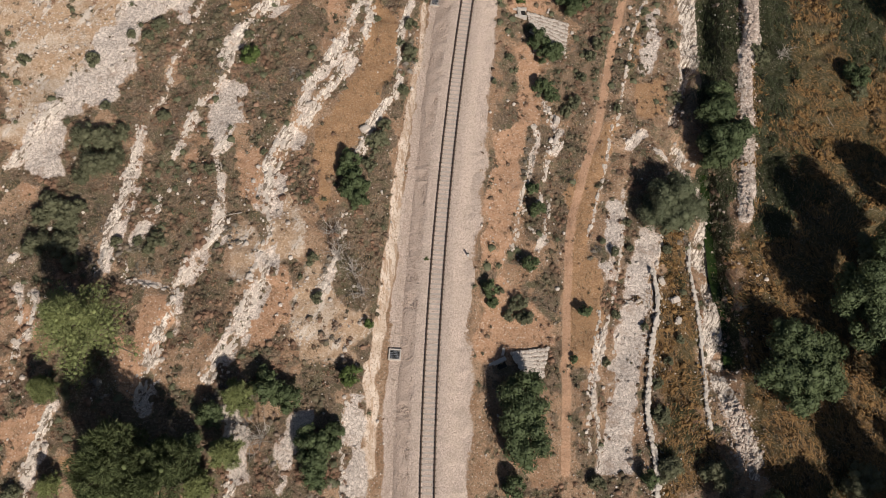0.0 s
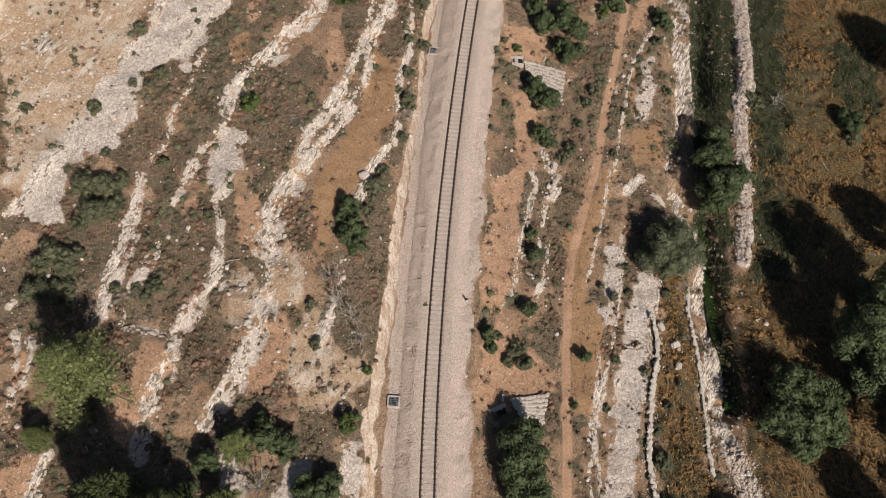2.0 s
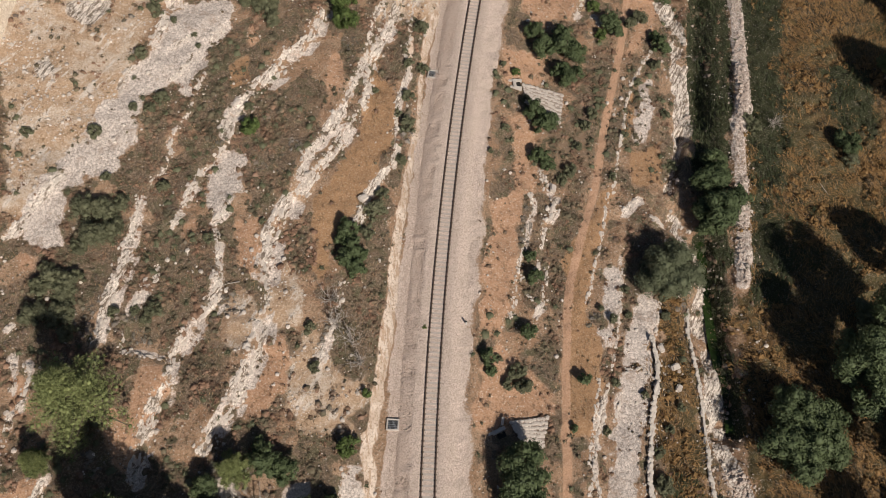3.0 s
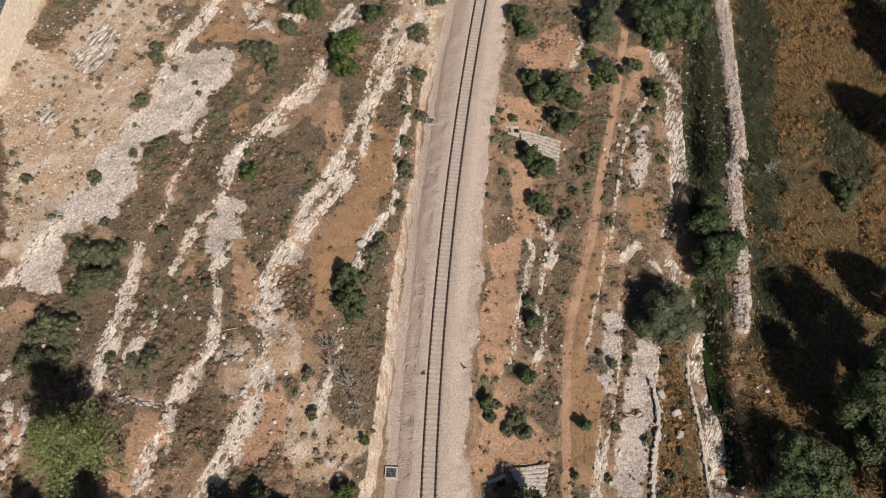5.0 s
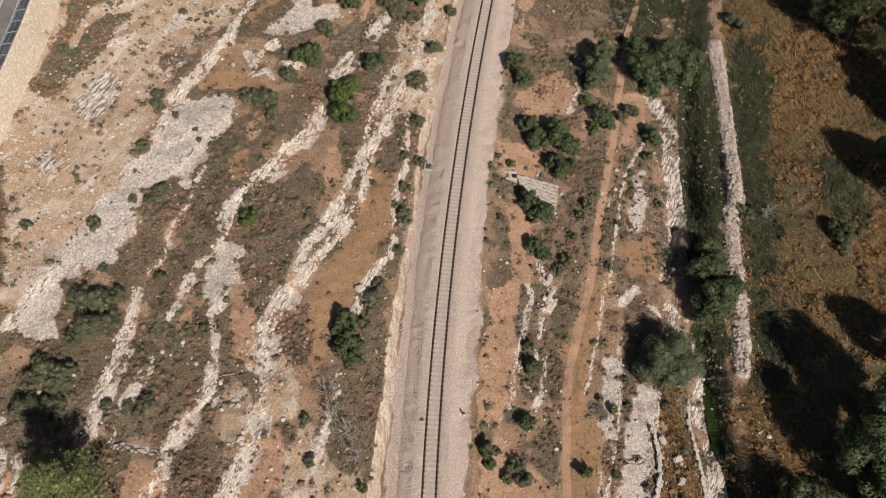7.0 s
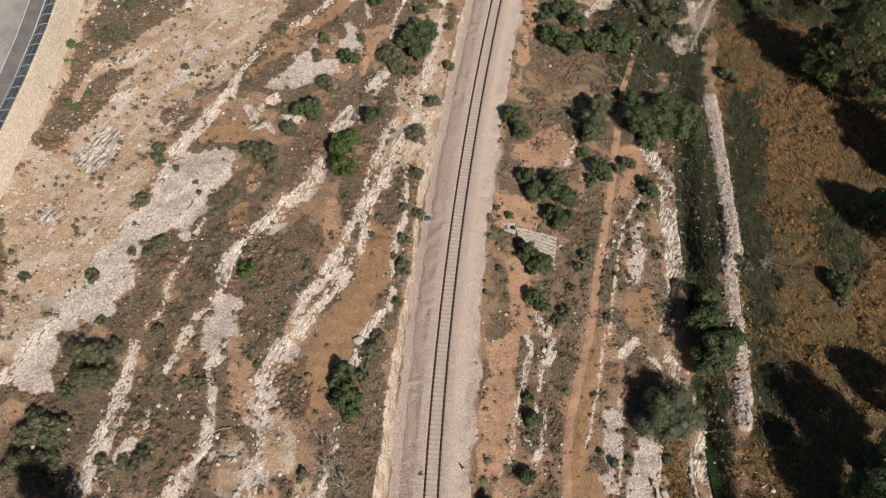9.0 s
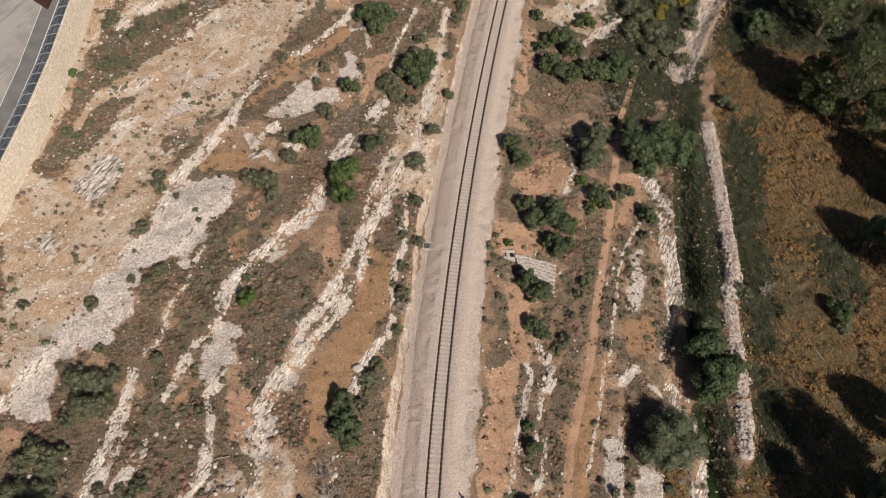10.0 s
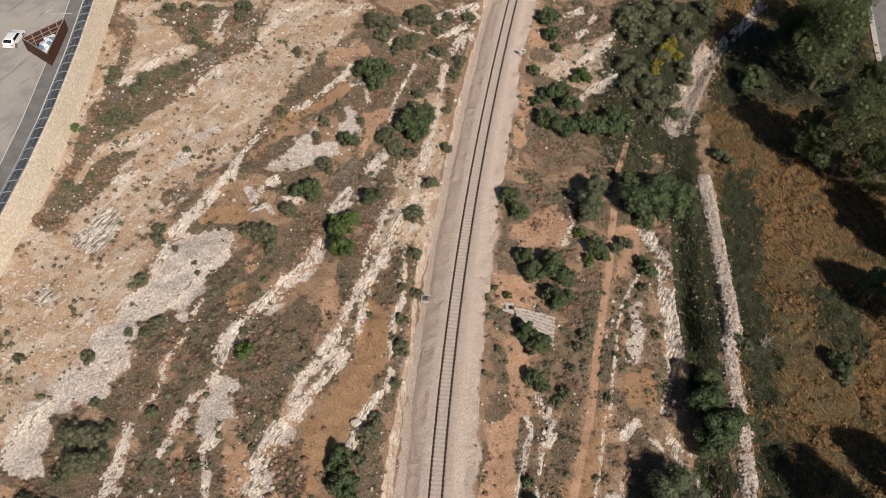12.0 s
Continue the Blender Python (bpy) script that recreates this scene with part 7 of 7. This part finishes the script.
# crumpled odds and ends thrown on top
scraps = np.random.default_rng(5)
for k in range(18):
    fx, fy = scraps.uniform(0.12, 0.55), scraps.uniform(0.2, 0.55)
    if fx + fy > 0.86:
        fx, fy = fx * 0.7, fy * 0.7
    p = CORNERS[0] * (1 - fx - fy) + CORNERS[1] * fx + CORNERS[2] * fy
    tone, words = ((BLUE, "crumpled blue plastic bag in the pen"), (RUBBER, "torn black rubbish bag in the pen"), (SACK, "small white rubbish bag in the pen"))[k % 3]
    bag(p.x, p.y, LOT + scraps.uniform(0.9, 1.45), scraps.uniform(0.4, 0.85), 50 * k, tone, words)

# worn paint on the car park
for x, y, long, turn in ((-58.5, 113.7, 3.4, 3), (-60.5, 114.5, 1.3, 40)):
    bm = bmesh.new()
    box(bm, x, y, float(lot_z(y)) - 0.012, long, 0.1, 0.03, turn)
    me = bpy.data.meshes.new("road_marking")
    bm.to_mesh(me)
    bm.free()
    me.materials.append(PAINT)
    tagged(new("road_marking", me), "worn white parking line on grey asphalt", "road marking", kind="structure")


# the car
def car(x, y, z, turn):
    ob = tagged(new("car"), "white hatchback car parked on grey asphalt", "car")
    ob.matrix_basis = pose(x, y, z, 0, 0, turn)
    side = [(-2.05, 0.32), (-2.1, 0.6), (-2.05, 0.95), (-1.85, 1.02), (-1.45, 1.4), (-1.1, 1.47), (0.1, 1.46), (0.45, 1.38), (1.05, 0.98), (1.75, 0.86), (2.02, 0.7), (2.08, 0.45), (2.0, 0.3)]
    wide = [(0.0, 0.86), (0.95, 0.88), (1.02, 0.84), (1.47, 0.62)]
    rows = []
    for f in (-1, -0.85, 0, 0.85, 1):
        rows.append([(px, f * float(np.interp(pz, [w[0] for w in wide], [w[1] for w in wide])), pz - (0.03 if abs(f) == 1 else 0)) for px, pz in side])
    k = len(side)
    verts = [p for r in rows for p in r]
    faces = [[i * k + j, i * k + j + 1, (i + 1) * k + j + 1, (i + 1) * k + j] for i in range(4) for j in range(k - 1)]
    faces += [[i * k + k - 1, i * k, (i + 1) * k, (i + 1) * k + k - 1] for i in range(4)]
    bm = bmesh.new()
    bv = [bm.verts.new(p) for p in verts]
    for f in faces:
        bm.faces.new([bv[i] for i in f])
    bm.faces.new(bv[:k]), bm.faces.new(bv[-k:][::-1])
    bmesh.ops.recalc_face_normals(bm, faces=bm.faces)
    body = part("body", bm, CAR_WHITE, ob, "glossy white bodywork")

    def pane(name, pts, material, label=""):
        bm = bmesh.new()
        f = bm.faces.new([bm.verts.new(p) for p in pts])
        r = bmesh.ops.extrude_face_region(bm, geom=[f])
        nrm = f.normal if f.normal.length else Vector((0, 0, 1))
        bm.normal_update()
        nrm = f.normal.copy()
        for v in [e for e in r["geom"] if isinstance(e, bmesh.types.BMVert)]:
            v.co += nrm * 0.012
        bmesh.ops.recalc_face_normals(bm, faces=bm.faces)
        part(name, bm, material, body, label)

    pane("rear_window", [(-1.85, -0.62, 1.06), (-1.5, -0.56, 1.37), (-1.5, 0.56, 1.37), (-1.85, 0.62, 1.06)], GLASS_DARK, "dark rear window")
    pane("windscreen", [(0.52, -0.58, 1.37), (1.05, -0.68, 1.02), (1.05, 0.68, 1.02), (0.52, 0.58, 1.37)], GLASS_DARK, "dark windscreen")
    for s in (-1, 1):
        pane("side_window", [(-1.3, s * 0.85, 1.03), (-1.15, s * 0.69, 1.38), (0.25, s * 0.69, 1.38), (0.75, s * 0.85, 1.03)], GLASS_DARK, "dark side window")
        pane("tail_lamp", [(-2.1, s * 0.62, 0.72), (-2.1, s * 0.84, 0.72), (-2.04, s * 0.84, 0.95), (-2.04, s * 0.62, 0.95)], RED, "red tail lamp")
        pane("headlamp", [(2.06, s * 0.55, 0.6), (2.06, s * 0.82, 0.6), (1.9, s * 0.82, 0.78), (1.9, s * 0.55, 0.78)], GALV, "clear headlamp")
    for sx in (-1.3, 1.3):
        for s in (-1, 1):
            bm = bmesh.new()
            bmesh.ops.create_cone(bm, cap_ends=True, segments=20, radius1=0.31, radius2=0.31, depth=0.2, matrix=pose(sx, s * 0.8, 0.31, 90))
            wheel = part("wheel", bm, RUBBER, ob, "black tyre")
            bm = bmesh.new()
            bmesh.ops.create_cone(bm, cap_ends=True, segments=16, radius1=0.19, radius2=0.17, depth=0.04, matrix=pose(sx, s * 0.91, 0.31, 90))
            part("rim", bm, GALV, wheel, "grey wheel rim")
    bm = bmesh.new()
    box(bm, -2.1, 0, 0.5, 0.02, 0.5, 0.11)
    part("plate_bar", bm, PAINT, ob)
    bm = bmesh.new()
    box(bm, -2.0, 0, 0.3, 0.2, 1.6, 0.16, 0, 0.04)
    part("bumper", bm, CAR_WHITE, ob)
    return ob


car(-63.7, 107.1, float(lot_z(106)), 84)

# the road beyond the field
def road_band(name, side0, side1, lift, material, label, category):
    rows = []
    for i, p in enumerate(ROAD):
        a, b = ROAD[max(i - 1, 0)], ROAD[min(i + 1, len(ROAD) - 1)]
        way = (b - a) / np.hypot(*(b - a))
        nx_, ny_ = -way[1], way[0]
        rows.append([(p[0] + nx_ * s, p[1] + ny_ * s, -3.5 + h) for s, h in ((side0, lift), (side1, lift), (side1, lift - 0.4), (side0, lift - 0.4))])
    return tagged(new(name, closed_strip(name, rows, material)), label, category, kind="structure")


road_band("road", -3.7, 3.7, 0.06, DARK_ASPHALT, "grey asphalt road beyond the field", "road")
road_band("kerb_west", -4.7, -3.71, 0.16, CAST, "pale concrete kerb strip along the road", "kerb")
road_band("kerb_east", 3.71, 4.7, 0.16, CAST, "pale concrete kerb strip along the road", "kerb")

# drain boxes with gratings beside the track
def drain_box(x, y, turn):
    z = float(ground_z(x, y)[0])
    ob = tagged(new("drain_box"), "square concrete drain box with a steel grating", "drain", "drains beside the track")
    ob.matrix_basis = pose(x, y, z, 0, 0, turn) @ Matrix.Scale(0.8, 4)
    for dx, dy, sx, sy in ((0, 0.72, 1.75, 0.2), (0, -0.72, 1.75, 0.2), (0.78, 0, 0.2, 1.24), (-0.78, 0, 0.2, 1.24)):
        bm = box(bmesh.new(), dx, dy, -0.9, sx, sy, 1.2, 0, 0.02)
        part("rim", bm, CAST, ob, "pale concrete rim")
    # no hollow here: a block painted black as the shade under the grating
    part("pit", box(bmesh.new(), 0, 0, -0.9, 1.36, 1.24, 1.02), BLACK, ob, "black block for the shade in the pit")
    for k in range(8):
        part("bar", box(bmesh.new(), -0.6 + 0.17 * k, 0, 0.19, 0.035, 1.24, 0.04), GALV, ob)
    for k in range(5):
        part("cross_bar", box(bmesh.new(), 0, -0.5 + 0.25 * k, 0.17, 1.36, 0.03, 0.03), GALV, ob)
    return ob


drain_box(-5.75, 22.7, -3)
drain_box(-1.75, 70.6, -8)


# culvert mouths with stone-paved aprons
def culvert(head, turn, wide, wings, *corners):
    """A concrete head at one point, wing walls by turn and length, and a paved apron between four corners."""
    at = Vector((*head, float(ground_z(*head)[0])))
    ob = tagged(new("culvert"), "stone culvert mouth with concrete wings and a paved apron", "culvert", "culverts under the track")
    ob.matrix_basis = Matrix.Translation(at)
    part("head_wall", box(bmesh.new(), 0, 0, -0.8, 0.45, wide, 1.2, turn, 0.03), CAST, ob, "pale concrete head wall")
    # a solid block; its black colour stands for the shade in the opening
    part("mouth", box(bmesh.new(), 0.5 * math.cos(radians(turn)), 0.5 * math.sin(radians(turn)), -0.7, 0.7, wide * 0.7, 0.72, turn), BLACK, ob, "black block for the shade in the culvert mouth")
    for dx, dy, way, long in wings:
        part("wing_wall", box(bmesh.new(), dx, dy, -0.8, long, 0.32, 1.15, way, 0.03), CAST, ob, "pale concrete wing wall")
    ring = [Vector((x, y, float(ground_z(x, y)[0]) + 0.22)) - at for x, y in corners]
    bm = bmesh.new()
    top = [bm.verts.new(p) for p in ring]
    low = [bm.verts.new(p - Vector((0, 0, 0.6))) for p in ring]
    bm.faces.new(top), bm.faces.new(low[::-1])
    for i in range(4):
        bm.faces.new((top[i], low[i], low[(i + 1) % 4], top[(i + 1) % 4]))
    bmesh.ops.recalc_face_normals(bm, faces=bm.faces)
    apron = part("apron", bm, GROUT, ob, "paved stone apron")
    across, down = (ring[1] - ring[0]).length, (ring[3] - ring[0]).length
    for i in range(int(across / 0.36)):
        for j in range(int(down / 0.36)):
            a, b = (i + 0.5 + rng.uniform(-0.2, 0.2)) / int(across / 0.36), (j + 0.5 + rng.uniform(-0.2, 0.2)) / int(down / 0.36)
            p = ring[0].lerp(ring[1], a).lerp(ring[3].lerp(ring[2], a), b)
            s = rng.uniform(0.3, 0.52)
            piece("paving_stone", STONE_MESHES[(i * 5 + j) % 8], apron, "", pose(p.x, p.y, p.z + 0.03, 0, 0, rng.uniform(0, 360)) @ Matrix.Diagonal((s, s, s * 0.34, 1)))
    return ob


culvert((6.1, 22.3), -63, 1.6, ((-0.9, -0.35, 27, 1.4), (0.45, 1.1, 80, 0.9)), (7.3, 23.4), (11.9, 24.2), (11.0, 20.4), (8.7, 21.3))
culvert((9.3, 69.5), 5, 1.4, ((0.0, 0.5, 5, 2.0), (0.2, -0.6, -8, 1.6)), (10.4, 69.8), (16.0, 68.6), (15.3, 63.5), (10.8, 66.6))


# a marker post and a sign beside the track
def marker(x, y):
    z = float(ground_z(x, y)[0])
    ob = tagged(new("marker_post"), "short white marker post beside the track", "marker post")
    ob.matrix_basis = pose(x, y, z)
    part("post", box(bmesh.new(), 0, 0, -0.2, 0.16, 0.16, 1.0, 0, 0.02), PAINT, ob, "white painted post")
    part("cap", box(bmesh.new(), 0, 0, 0.8, 0.2, 0.2, 0.08, 0, 0.02), BLACK, ob, "black cap")


marker(2.5, 34.7)


def track_sign(x, y):
    z = float(ground_z(x, y)[0])
    ob = tagged(new("track_sign"), "white sign plate with dark bars on a steel pole", "sign")
    ob.matrix_basis = pose(x, y, z, 0, 0, -8)
    part("pole", rod(bmesh.new(), [(0, 0, -0.2), (0, 0, 2.1)], 0.045, 8), GALV, ob)
    plate = part("plate", box(bmesh.new(), 0, -0.06, 1.35, 0.85, 0.05, 0.75, 0, 0.02), PAINT, ob, "white plate")
    for dx, dz, sx in ((-0.18, 1.78, 0.22), (0.16, 1.78, 0.26), (0.0, 1.5, 0.5)):
        part("bar", box(bmesh.new(), dx, -0.095, dz, sx, 0.02, 0.16), BLACK, plate)


track_sign(15.1, 123.7)

# standing water in the channel
width, line = CHANNEL[0]
rows = []
for p in line:
    z = float(ground_z(p[0], p[1])[0]) + 0.18
    rows.append([(p[0] - 0.9, p[1], z), (p[0] + 0.9, p[1], z)])
tagged(new("water", strip("water", rows, POND)), "dark green standing water in the channel", "water", kind="structure")
